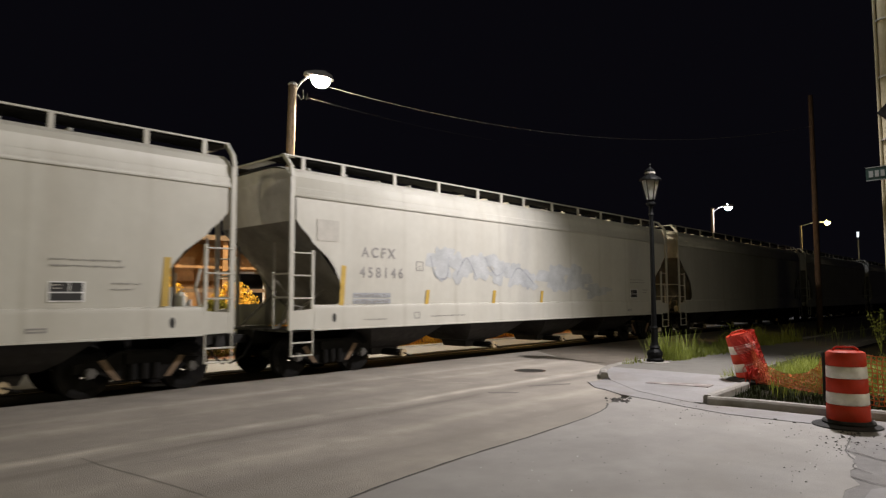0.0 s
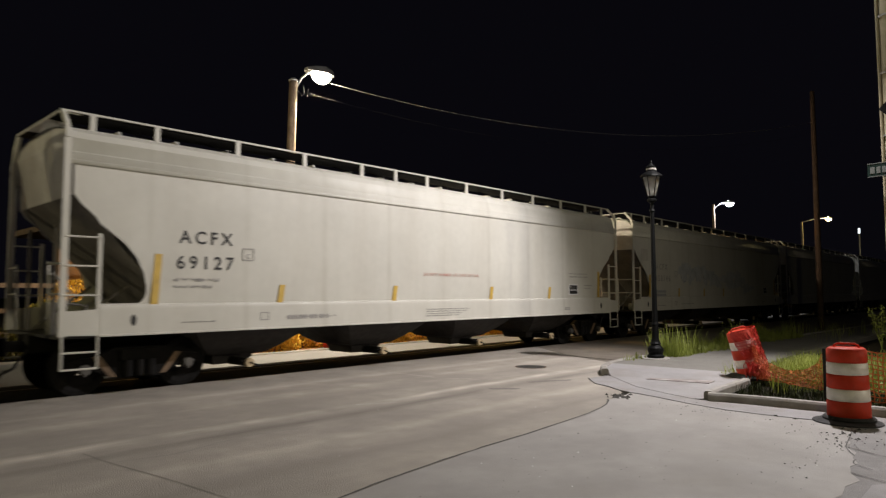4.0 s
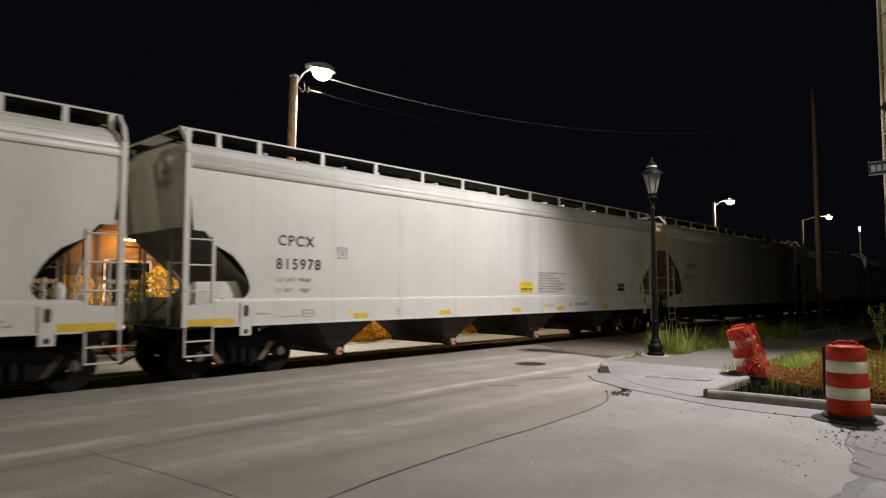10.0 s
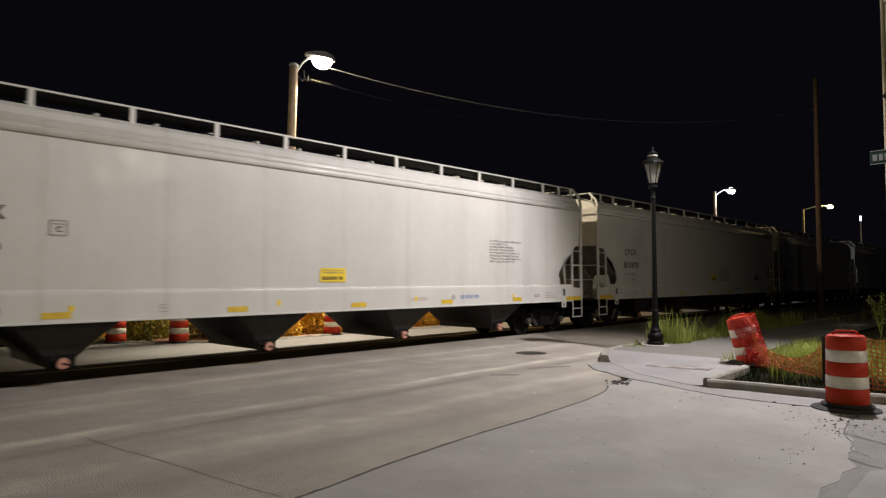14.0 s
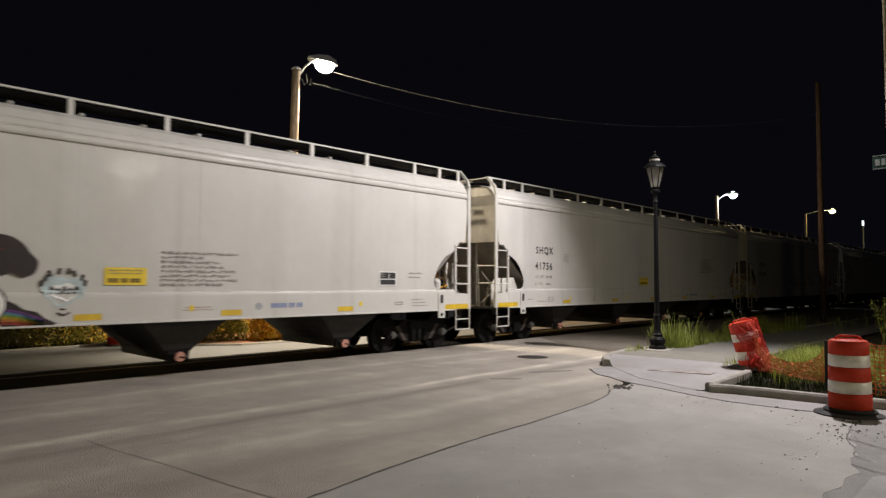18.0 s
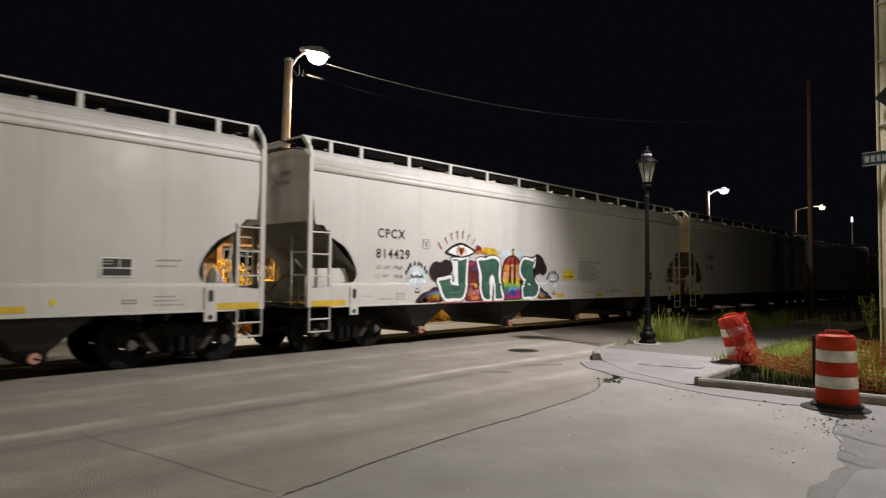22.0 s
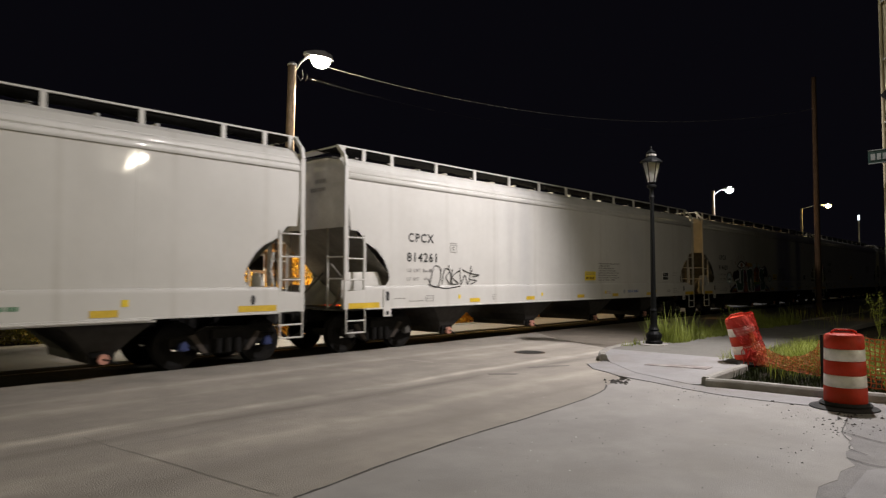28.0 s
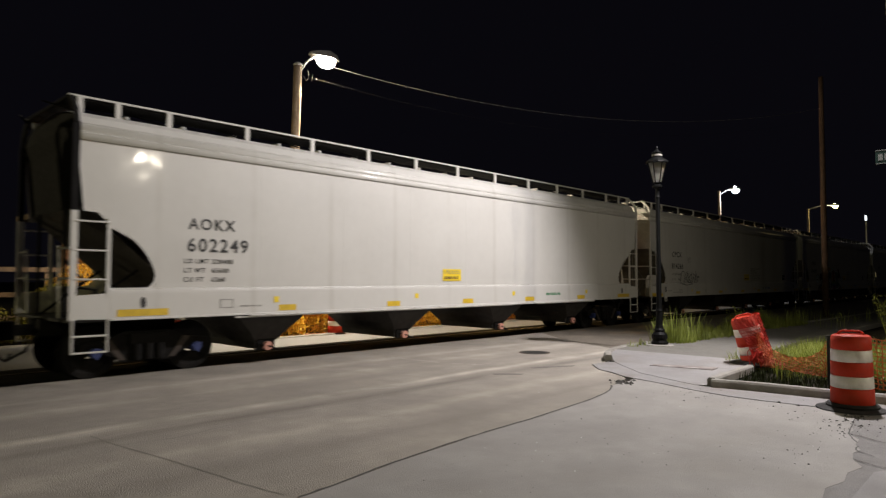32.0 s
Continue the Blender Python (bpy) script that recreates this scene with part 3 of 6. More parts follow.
def hopper_wagon(x0, spec):
    L, paint, trim = spec["L"], spec["paint"], spec.get("trim", spec["paint"])
    # Braces and levers take darkened paint, standing in for shade at the ends.
    dim = spec.get("end", SLOPE)
    w = empty("hopper_wagon", pose(x0, TRACK, 0), spec["label"], "freight wagon", "wagons of the passing train")
    old = spec.get("key", "A") in "AB"
    body = hopper_body(L, paint, OLDCUT if old else NEWCUT)
    body.parent = w
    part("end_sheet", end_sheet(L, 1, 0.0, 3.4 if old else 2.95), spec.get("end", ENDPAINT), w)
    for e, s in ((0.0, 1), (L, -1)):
        # Rear slope sheets get the shaded colour, front ones the plain paint.
        part("slope_sheet", slope_sheet(s, e, 3.4 if old else 2.95), paint if s < 0 else DUSTYSHADE if "end" in spec else SLOPE, w)
    part("end_sheet", end_sheet(L, -1, L, 3.4 if old else 2.95), paint, w)
    # side sills with a folded top edge
    for y in (-1, 1):
        bm = bmesh.new()
        prof = [(1.48, 1.59), (1.548, 1.585), (1.572, 1.576), (1.588, 1.560), (1.597, 1.535), (1.60, 1.50), (1.60, 1.45), (1.60, 1.075), (1.62, 1.068), (1.62, 1.04), (1.48, 1.04)]
        ra, rb = ([bm.verts.new((u, y * a, z)) for a, z in prof] for u in (0.62, L - 0.62))
        for k in range(len(prof)):
            bm.faces.new((ra[k], rb[k], rb[(k + 1) % len(prof)], ra[(k + 1) % len(prof)]))
        bm.faces.new(ra)
        bm.faces.new(rb[::-1])
        bmesh.ops.recalc_face_normals(bm, faces=bm.faces)
        sill_edge = prism([(0.0, 1.08), (0.62, 1.06), (0.62, 1.50), (0.0, 1.46)], min(y * 1.52, y * 1.595), max(y * 1.52, y * 1.595))
        part("side_sill", bm, trim, w)
        part("step_plate", sill_edge, trim, w)
        part("step_plate", prism([(L - 0.62, 1.06), (L, 1.08), (L, 1.46), (L - 0.62, 1.50)], min(y * 1.52, y * 1.595), max(y * 1.52, y * 1.595)), trim, w)
    if "end" in spec:
        part("brake_pipe", rods([[(2.9, -1.585, 1.0), (L - 7.6, -1.585, 1.0)], [(L - 6.4, -1.585, 1.0), (L - 3.1, -1.585, 1.0)]], 0.016, 6), trim, w)
        part("pipe_clip", boxes(*[(u, u + 0.04, -1.6, -1.57, 0.985, 1.045) for u in (3.2, 6.0, 8.8, 11.4, 13.2, 15.9)]), trim, w)
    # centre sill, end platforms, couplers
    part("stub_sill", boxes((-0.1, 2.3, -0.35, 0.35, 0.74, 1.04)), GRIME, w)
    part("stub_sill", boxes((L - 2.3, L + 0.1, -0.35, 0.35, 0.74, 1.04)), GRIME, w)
    for e, s in ((0.0, 1), (L, -1)):
        part("end_platform", boxes((min(e, e + s * 1.0), max(e, e + s * 1.0), -1.5, 1.5, 1.02, 1.07)), IRON, w)
        cp = boxes((min(e - s * 0.66, e), max(e - s * 0.66, e), -0.09, 0.09, 0.76, 0.94), (min(e - s * 0.66, e - s * 0.4), max(e - s * 0.66, e - s * 0.4), -0.17, 0.17, 0.7, 1.0))
        part("coupler", cp, IRON, w)
        part("brake_hose", rods([[(e - s * 0.1, -0.3, 0.8), (e - s * 0.3, -0.32, 0.5), (e - s * 0.55, -0.2, 0.35), (e - s * 0.65, -0.1, 0.45)]], 0.025), RUBBER, w)
        for y in (-0.75, 0.75):
            part("end_brace", rods([[(e + s * 0.15, y, 1.07), (e + s * 0.15, y, 2.95)]], 0.03), dim, w)
            part("slant_brace", rods([[(e + s * 0.2, y, 1.07), (e + s * 1.3, y * 1.3, 1.9)]], 0.03), dim, w)
        if s < 0 or spec.get("tanks"):
            tk = bmesh.new()
            rod(tk, (e + s * 0.55, -0.95, 1.35), (e + s * 0.55, -0.25, 1.35), 0.2, 12)
            part("brake_cylinder", tk, trim, w)
            part("upright_reservoir", lathe([(0.02, 1.08), (0.11, 1.1), (0.11, 1.78), (0.06, 1.86), (0.02, 1.88)], 12, None, (e + s * 0.86, -1.16)), trim, w)
            part("slack_lever", rods([[(e + s * 0.42, -1.3, 1.08), (e + s * 0.62, -1.28, 1.95), (e + s * 0.5, -1.2, 2.3)], [(e + s * 1.28, -1.38, 1.1), (e + s * 1.05, -1.3, 1.4)], [(e + s * 1.1, -1.25, 1.08), (e + s * 1.1, -1.25, 1.95)]], 0.026), trim, w)
            part("valve_box", boxes((min(e + s * 0.3, e + s * 0.75), max(e + s * 0.3, e + s * 0.75), 0.2, 0.7, 1.07, 1.5)), trim, w)
            part("brake_pipe", rods([[(e + s * 1.2, -1.3, 1.2), (e + s * 0.7, -1.2, 1.45), (e + s * 0.4, -0.6, 1.7), (e + s * 0.3, 0.2, 1.3)]], 0.03), trim, w)
        if s > 0:
            part("brake_lever", rods([[(e + 0.12, -1.05, 1.1), (e + 0.3, -1.15, 1.75), (e + 0.06, -1.0, 2.1)], [(e + 0.35, -1.3, 1.1), (e + 0.75, -1.35, 1.3), (e + 1.2, -1.4, 1.12)], [(e + 0.5, -1.25, 1.08), (e + 0.5, -1.25, 1.55), (e + 0.2, -1.1, 1.6)]], 0.025), dim, w)
            if "end" not in spec and not old:
                # Plate added for the pale, lit lower part of the slope sheet.
                part("shear_plate", prism([(0.12, 1.075), (1.34, 1.075), (1.34, 1.62), (1.18, 1.92), (0.3, 1.9), (0.12, 1.7)], -1.33, -1.31), ENDPAINT, w)
            wheel = bmesh.new()
            rod(wheel, (e + 0.42, -1.2, 1.22), (e + 0.42, -1.32, 1.22), 0.13, 12)
            part("retaining_valve", wheel, trim, w)
        for y in (-1, 1):
            x1, x2 = e + s * 0.04, e + s * 0.58
            yy = y * 1.6
            black = s > 0 and "end" in spec
            part("corner_post", boxes((min(x1 - s * 0.05, x1 + s * 0.055), max(x1 - s * 0.05, x1 + s * 0.055), min(yy, yy - y * 0.05), max(yy, yy - y * 0.05), 1.06, 2.86 if black else 4.32)), trim, w)
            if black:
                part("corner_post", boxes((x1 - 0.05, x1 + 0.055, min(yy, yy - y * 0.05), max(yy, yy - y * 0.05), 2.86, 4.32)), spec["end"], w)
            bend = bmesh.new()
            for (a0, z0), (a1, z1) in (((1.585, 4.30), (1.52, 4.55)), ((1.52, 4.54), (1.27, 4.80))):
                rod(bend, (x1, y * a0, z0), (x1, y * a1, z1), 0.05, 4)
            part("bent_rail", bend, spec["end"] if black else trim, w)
            part("ladder_post", boxes((x2 - 0.03, x2 + 0.03, min(yy, yy - y * 0.05), max(yy, yy - y * 0.05), 1.42, 2.76)), trim, w)
            for z in (1.73, 2.21, 2.69):
                part("rung", rods([[(x1, yy, z), (x2, yy, z)]], 0.017), trim, w)
            part("stirrup", rods([[(x1, yy, 1.08), (x1, yy, 0.52)], [(x2, yy, 1.08), (x2, yy, 0.52)], [(x1, yy, 0.80), (x2, yy, 0.80)], [(x1, yy, 0.53), (x2, yy, 0.53)]], 0.018), trim, w)
            part("grab_iron", rods([[(e + s * 0.03, y * 0.95, 1.08), (e + s * 0.0, y * 0.95, 2.3)], [(e, y * 0.95, 1.75), (e + s * 0.04, yy, 1.75)], [(e, y * 0.95, 2.25), (e + s * 0.04, yy, 2.25)]], 0.02), trim, w)
    # roof walk
    xs = (0.5, 1.6, 3.22, 4.82, 6.44, 7.53, 8.65, 10.22, 11.82, 13.39, 14.99, 16.54, 17.65) if old else (0.17, 0.78, 1.68, 3.27, 4.85, 6.45, 8.02, 9.6, 11.22, 12.85, 14.43, 16.0, 17.58, 18.5, L - 0.17)
    if L < 18.1:
        xs = [x for x in xs if x < L - 0.3]
    for y in (-1, 1):
        part("walk_rail", boxes((0.0, L, min(y * 1.25, y * 1.30), max(y * 1.25, y * 1.30), 4.805, 4.835)), trim, w)
        part("running_board", boxes((0.0, L, min(y * 0.62, y * 1.24), max(y * 0.62, y * 1.24), 4.775, 4.80)), GRIME, w)
        for x in xs:
            part("walk_bracket", boxes((x - 0.045, x + 0.045, min(y * 1.27, y * 1.31), max(y * 1.27, y * 1.31), 4.52, 4.81)), trim, w)
            part("bracket_arm", rods([[(x, y * 1.25, 4.56), (x - 0.4, y * 0.7, 4.77)]], 0.018, 4), GRIME, w)
    for e in (0.0, L):
        part("end_walk", boxes((max(e - 0.02, e - 0.3), min(e + 0.3, e + 0.5) if e == 0 else e + 0.02, -1.25, 1.25, 4.78, 4.81)), spec.get("end", trim) if e == 0 else trim, w)
    part("roof_hatch", boxes((0.9, L - 0.9, -0.38, 0.38, 4.66, 4.76), *[(x, x + 0.06, -0.5, 0.5, 4.66, 4.79) for x in [1.2 + k * 1.1 for k in range(int((L - 2.4) / 1.1))]]), trim, w)
    # bays
    bays = spec.get("bays", 4)
    gap = 3.87 if L > 19 else 3.63
    for k in range(bays):
        c = (3.87 if L > 19 else 3.62) + gap * k
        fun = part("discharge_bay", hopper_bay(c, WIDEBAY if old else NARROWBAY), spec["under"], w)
        oc = bmesh.new()
        rod(oc, (c, -1.14, 0.36), (c, -0.4, 0.36), 0.085, 12)
        if not old:
            box(oc, c - 0.2, c + 0.2, -1.12, -1.02, 0.27, 0.5)
        part("outlet_pipe", oc, GRIME, fun)
        oc = bmesh.new()
        rod(oc, (c, -1.22, 0.36), (c, -1.14, 0.36), 0.092, 12)
        part("outlet_cap", oc, VALVETAN if spec.get("key", "A") in "AB" else VALVERED, fun)
        part("outlet_lever", rods([[(c - 0.16, -1.12, 0.40), (c, -1.22, 0.36), (c + 0.26, -1.18, 0.26)]], 0.02, 5), GRIME, fun)
    # trucks
    for c in (1.47, L - 1.47):
        tr = empty("truck", pose(c, 0, 0), "", "")
        tr.parent = w
        for y in (-1, 1):
            out = [(-1.15, 0.62), (-0.72, 0.66), (-0.42, 0.80), (0.42, 0.80), (0.72, 0.66), (1.15, 0.62), (1.15, 0.46), (0.78, 0.46), (0.42, 0.26), (-0.42, 0.26), (-0.78, 0.46), (-1.15, 0.46)]
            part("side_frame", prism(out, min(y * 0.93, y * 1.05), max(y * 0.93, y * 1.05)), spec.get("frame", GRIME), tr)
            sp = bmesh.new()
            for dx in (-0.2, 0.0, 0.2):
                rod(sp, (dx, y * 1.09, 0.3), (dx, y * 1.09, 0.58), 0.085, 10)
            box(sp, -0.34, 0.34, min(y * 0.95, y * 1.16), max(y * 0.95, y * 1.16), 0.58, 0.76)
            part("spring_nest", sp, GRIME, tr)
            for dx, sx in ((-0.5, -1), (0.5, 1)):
                part("brake_beam_end", prism([(dx - sx * 0.12, 0.30), (dx, 0.30), (dx + sx * 0.28, 0.66), (dx + sx * 0.16, 0.68)], min(y * 1.055, y * 1.075), max(y * 1.055, y * 1.075)), TAN if spec.get("key") in ("A", "B", "C") else DUSTYSHADE, tr)
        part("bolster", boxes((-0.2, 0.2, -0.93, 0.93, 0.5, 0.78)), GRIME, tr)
        for dx in (-0.9, 0.9):
            ws = wheelset(spec.get("cap", CAPGREY))
            ws.parent = tr
            ws.location = (dx, 0, 0.457)
            TURNING.append(ws)
    return w


TURNING, MESHES = [], {}


def wheelset(cap):
    """Axle, two flanged wheels and bearing caps in one turning piece with a cap of its own."""
    if "wheel" not in MESHES:
        bm = bmesh.new()
        rod(bm, (0, -1.02, 0), (0, 1.02, 0), 0.085, 10)
        for s in (-1, 1):
            prof = [(0.12, 0.80), (0.30, 0.79), (0.38, 0.82), (0.457, 0.82), (0.46, 0.715), (0.49, 0.69), (0.37, 0.69), (0.30, 0.73), (0.12, 0.70)]
            n = 28
            rings = [[bm.verts.new((r * math.cos(k * math.tau / n), s * y, r * math.sin(k * math.tau / n))) for k in range(n)] for r, y in prof]
            for a, b in zip(rings, rings[1:]):
                for k in range(n):
                    bm.faces.new((a[k], a[(k + 1) % n], b[(k + 1) % n], b[k]))
        bmesh.ops.recalc_face_normals(bm, faces=bm.faces)
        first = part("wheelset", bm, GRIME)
        MESHES["wheel"] = first.data
        bpy.data.objects.remove(first)
        bm = bmesh.new()
        for s in (-1, 1):
            rod(bm, (0, s * 1.0, 0), (0, s * 1.13, 0), 0.092, 14)
            rod(bm, (0, s * 1.13, 0), (0, s * 1.16, 0), 0.075, 10)
            for k in range(3):
                a = k * math.tau / 3
                rod(bm, (0.09 * math.cos(a), s * 1.12, 0.09 * math.sin(a)), (0.09 * math.cos(a), s * 1.15, 0.09 * math.sin(a)), 0.022, 6)
        first = part("bearing_cap", bm, CAPGREY)
        MESHES["cap"] = first.data
        bpy.data.objects.remove(first)
    if cap.name not in MESHES:
        me = MESHES["cap"].copy()
        me.materials.clear()
        me.materials.append(cap)
        MESHES[cap.name] = me
    # wheels and caps of one axle turn as one piece
    ws = new("wheelset", MESHES["wheel"].copy() if cap.name + "_set" not in MESHES else MESHES[cap.name + "_set"])
    if cap.name + "_set" not in MESHES:
        bm = bmesh.new()
        bm.from_mesh(MESHES["wheel"])
        k = len(bm.faces)
        bm.from_mesh(MESHES[cap.name])
        bm.faces.ensure_lookup_table()
        for i, f in enumerate(bm.faces):
            f.material_index = 0 if i < k else 1
        me = bpy.data.meshes.new("wheelset")
        bm.to_mesh(me)
        bm.free()
        me.materials.append(GRIME)
        me.materials.append(cap)
        MESHES[cap.name + "_set"] = me
        ws.data = me
    return ws


OLDPAINT = material("old_beige_paint", (0.538, 0.527, 0.475), 0.5, spread=0.05, scale=0.8, streak=0.22, shine=0.35, bump=0.35, bump_scale=1.3, seam=(1.4, 1.89, 0.28), dirt=(0.46, 0.445, 0.395), dirt_amount=0.4, dirt_scale=0.6)
GREYPAINT = material("light_grey_paint", (0.55, 0.54, 0.515), 0.48, spread=0.04, scale=0.8, streak=0.16, coat=0.07, coat_rough=0.16, shine=0.35, bump=0.35, bump_scale=1.3, seam=(1.4, 1.994, 0.25))
CLEANPAINT = material("clean_grey_paint", (0.55, 0.54, 0.515), 0.5, spread=0.03, scale=0.8, streak=0.06, coat=0.24, coat_rough=0.07, shine=0.35, bump=0.3, bump_scale=1.3, seam=(1.4, 1.8875, 0.25))
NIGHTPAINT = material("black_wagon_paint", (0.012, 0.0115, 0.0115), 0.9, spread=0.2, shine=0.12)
# Taken near black: the shade under the wagons is put into this colour.
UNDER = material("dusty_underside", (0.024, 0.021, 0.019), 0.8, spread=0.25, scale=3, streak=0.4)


SPEEDS = (3.83, 3.78, 3.735, 3.742, 3.744, 3.696, 3.664, 3.72, 3.67, 3.642, 3.614, 3.517, 3.532, 3.564, 3.615, 3.675, 3.74)


def speed_way(t):
    """How far the train has gone, from its speed every two seconds."""
    k = min(int(t // 2), len(SPEEDS) - 2)
    gone = sum(SPEEDS[i] + SPEEDS[i + 1] for i in range(k))
    f = t - 2 * k
    return gone + SPEEDS[k] * f + (SPEEDS[k + 1] - SPEEDS[k]) * f * f / 4


WAGONS = []
SPECS = [
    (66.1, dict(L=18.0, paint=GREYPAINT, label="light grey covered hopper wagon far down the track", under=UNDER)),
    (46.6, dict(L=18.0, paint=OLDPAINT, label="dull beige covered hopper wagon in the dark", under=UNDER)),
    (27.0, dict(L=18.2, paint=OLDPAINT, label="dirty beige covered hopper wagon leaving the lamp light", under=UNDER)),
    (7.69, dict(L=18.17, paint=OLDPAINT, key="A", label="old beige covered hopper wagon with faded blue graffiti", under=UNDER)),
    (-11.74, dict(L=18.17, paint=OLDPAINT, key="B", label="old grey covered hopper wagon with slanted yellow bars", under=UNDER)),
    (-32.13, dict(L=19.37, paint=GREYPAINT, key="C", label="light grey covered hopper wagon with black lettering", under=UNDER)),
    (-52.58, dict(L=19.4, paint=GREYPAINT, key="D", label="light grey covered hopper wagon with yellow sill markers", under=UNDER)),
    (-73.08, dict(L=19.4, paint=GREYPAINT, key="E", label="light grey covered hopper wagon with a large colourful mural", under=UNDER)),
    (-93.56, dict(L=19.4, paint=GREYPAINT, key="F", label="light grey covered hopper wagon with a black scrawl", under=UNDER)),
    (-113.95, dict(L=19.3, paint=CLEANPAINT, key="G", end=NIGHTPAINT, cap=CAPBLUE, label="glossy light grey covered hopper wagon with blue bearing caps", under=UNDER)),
    (-132.95, dict(L=17.9, paint=NIGHTPAINT, key="H", label="black hopper wagon behind the last grey wagon", under=NIGHTPAINT, frame=IRON)),
]
for start, spec in SPECS:
    WAGONS.append((start, spec, hopper_wagon(start, spec)))


# ---- lettering, markers and murals on the wagons ----
def plate(bm, u0, u1, z0, z1, y, thick=0.004):
    box(bm, u0, u1, y - thick, y, z0, z1)


def mark(name, w, mat, u0, u1, z0, z1, y, label=""):
    bm = bmesh.new()
    plate(bm, u0, u1, z0, z1, y)
    return part(name, bm, mat, w, label)


def bars(name, w, mat, u0, u1, z, h, y, seed, gap=0.35, plain=False):
    """One line of unreadable writing: a row of word-long bars."""
    rnd = random.Random(seed)
    bm = bmesh.new()
    u = u0
    while u < u1 - h:
        for k in range(rnd.randint(2, 7)):
            if u > u1 - h * 0.6:
                break
            low, high = (0, 1) if plain else rnd.choice(((0, 1), (0, 1), (0, 0.55), (0.45, 1), (0.25, 0.75)))
            plate(bm, u, u + h * 0.55, z + h * low, z + h * high, y)
            u += h * 0.8
        u += h * (0.3 + gap)
    return tagged(part(name, bm, mat, w), kind="stuff")


def face(z):
    return -(flank(z) + 0.009)


def outline(name, w, mat, u0, u1, z0, z1, y, t=0.02):
    bm = bmesh.new()
    plate(bm, u0, u1, z0, z0 + t, y)
    plate(bm, u0, u1, z1 - t, z1, y)
    plate(bm, u0, u0 + t, z0 + t, z1 - t, y)
    plate(bm, u1 - t, u1, z0 + t, z1 - t, y)
    return part(name, bm, mat, w)


def smooth_path(pts, n=6):
    out = []
    for i in range(len(pts) - 1):
        p0, p1, p2, p3 = (Vector(pts[max(i - 1, 0)]), Vector(pts[i]), Vector(pts[i + 1]), Vector(pts[min(i + 2, len(pts) - 1)]))
        for k in range(n):
            t = k / n
            out.append(0.5 * (2 * p1 + (p2 - p0) * t + (2 * p0 - 5 * p1 + 4 * p2 - p3) * t * t + (3 * p1 - p0 - 3 * p2 + p3) * t ** 3))
    out.append(Vector(pts[-1]))
    return out


def skin(u, z):
    """How far out the near side stands at that height: sheet above, sill below."""
    return -1.604 if z < 1.5 else -1.606 if z < 1.58 else -(flank(z) + 0.008)


def ribbon(name, w, mat, pts, wide, layer=0, label=""):
    """A painted stroke on the near side along points of (u, z)."""
    path = smooth_path(pts)
    bm = bmesh.new()
    rows = []
    for i, p in enumerate(path):
        d = (path[min(i + 1, len(path) - 1)] - path[max(i - 1, 0)])
        d = d.normalized() if d.length > 1e-6 else Vector((1, 0))
        s = Vector((-d.y, d.x)) * wide / 2
        rows.append([bm.verts.new((q.x, skin(q.x, q.y) - 0.003 * layer, q.y)) for q in (p - s, p + s)])
    for a, b in zip(rows, rows[1:]):
        bm.faces.new((a[0], b[0], b[1], a[1]))
    return part(name, bm, mat, w, label)


def blot(name, w, mat, u, z, ru, rz, seed, layer=0, rough=0.25, label=""):
    """A painted patch with an uneven outline."""
    rnd = random.Random(seed)
    n = 30
    ph = [rnd.uniform(0, 6.28) for k in range(4)]
    bm = bmesh.new()
    c = bm.verts.new((u, skin(u, z) - 0.003 * layer, z))
    ring = []
    for k in range(n):
        a = k * math.tau / n
        r = 1 + rough * (0.5 * math.sin(3 * a + ph[0]) + 0.35 * math.sin(5 * a + ph[1]) + 0.3 * math.sin(9 * a + ph[2]))
        zz = z + rz * r * math.sin(a)
        ring.append(bm.verts.new((u + ru * r * math.cos(a), skin(u, zz) - 0.003 * layer, zz)))
    for k in range(n):
        bm.faces.new((c, ring[k], ring[(k + 1) % n]))
    return part(name, bm, mat, w, label)


def closed(pts, n=5):
    """A smooth closed outline through points of (u, z)."""
    ring = [pts[-1], *pts, pts[0], pts[1]]
    return [tuple(p) for p in smooth_path(ring, n)[n:-n - 1]]


def inset(pts, d):
    """The outline moved inward by d."""
    area = sum(a[0] * b[1] - b[0] * a[1] for a, b in zip(pts, pts[1:] + pts[:1]))
    out = []
    for i, p in enumerate(pts):
        t = Vector(pts[(i + 1) % len(pts)]) - Vector(pts[i - 1])
        t = t.normalized() if t.length > 1e-6 else Vector((1, 0))
        s = Vector((-t.y, t.x)) * (d if area > 0 else -d)
        out.append((p[0] + s.x, p[1] + s.y))
    return out


def field(name, w, mat, pts, layer=0, low=0.0, high=9.0, label=""):
    """A painted field on the near side, cut along the fold above the sill and between two heights."""
    bm = bmesh.new()
    for a, b in ((0.0, 1.5), (1.5, 1.58), (1.58, 9.0)):
        a, b = max(a, low), min(b, high)
        if a >= b:
            continue
        sheet = bmesh.new()
        sheet.faces.new([sheet.verts.new((u, 0, z)) for u, z in pts])
        bmesh.ops.triangulate(sheet, faces=sheet.faces)
        for at, way in ((a, 1), (b, -1)):
            bmesh.ops.bisect_plane(sheet, geom=sheet.verts[:] + sheet.edges[:] + sheet.faces[:], plane_co=(0, 0, at), plane_no=(0, 0, -way), clear_outer=True)
        for f in sheet.faces:
            bm.faces.new([bm.verts.new((v.co.x, min(skin(v.co.x, v.co.z), -1.58) - 0.003 * layer, v.co.z)) for v in f.verts])
        sheet.free()
    bmesh.ops.recalc_face_normals(bm, faces=bm.faces)
    return part(name, bm, mat, w, label)


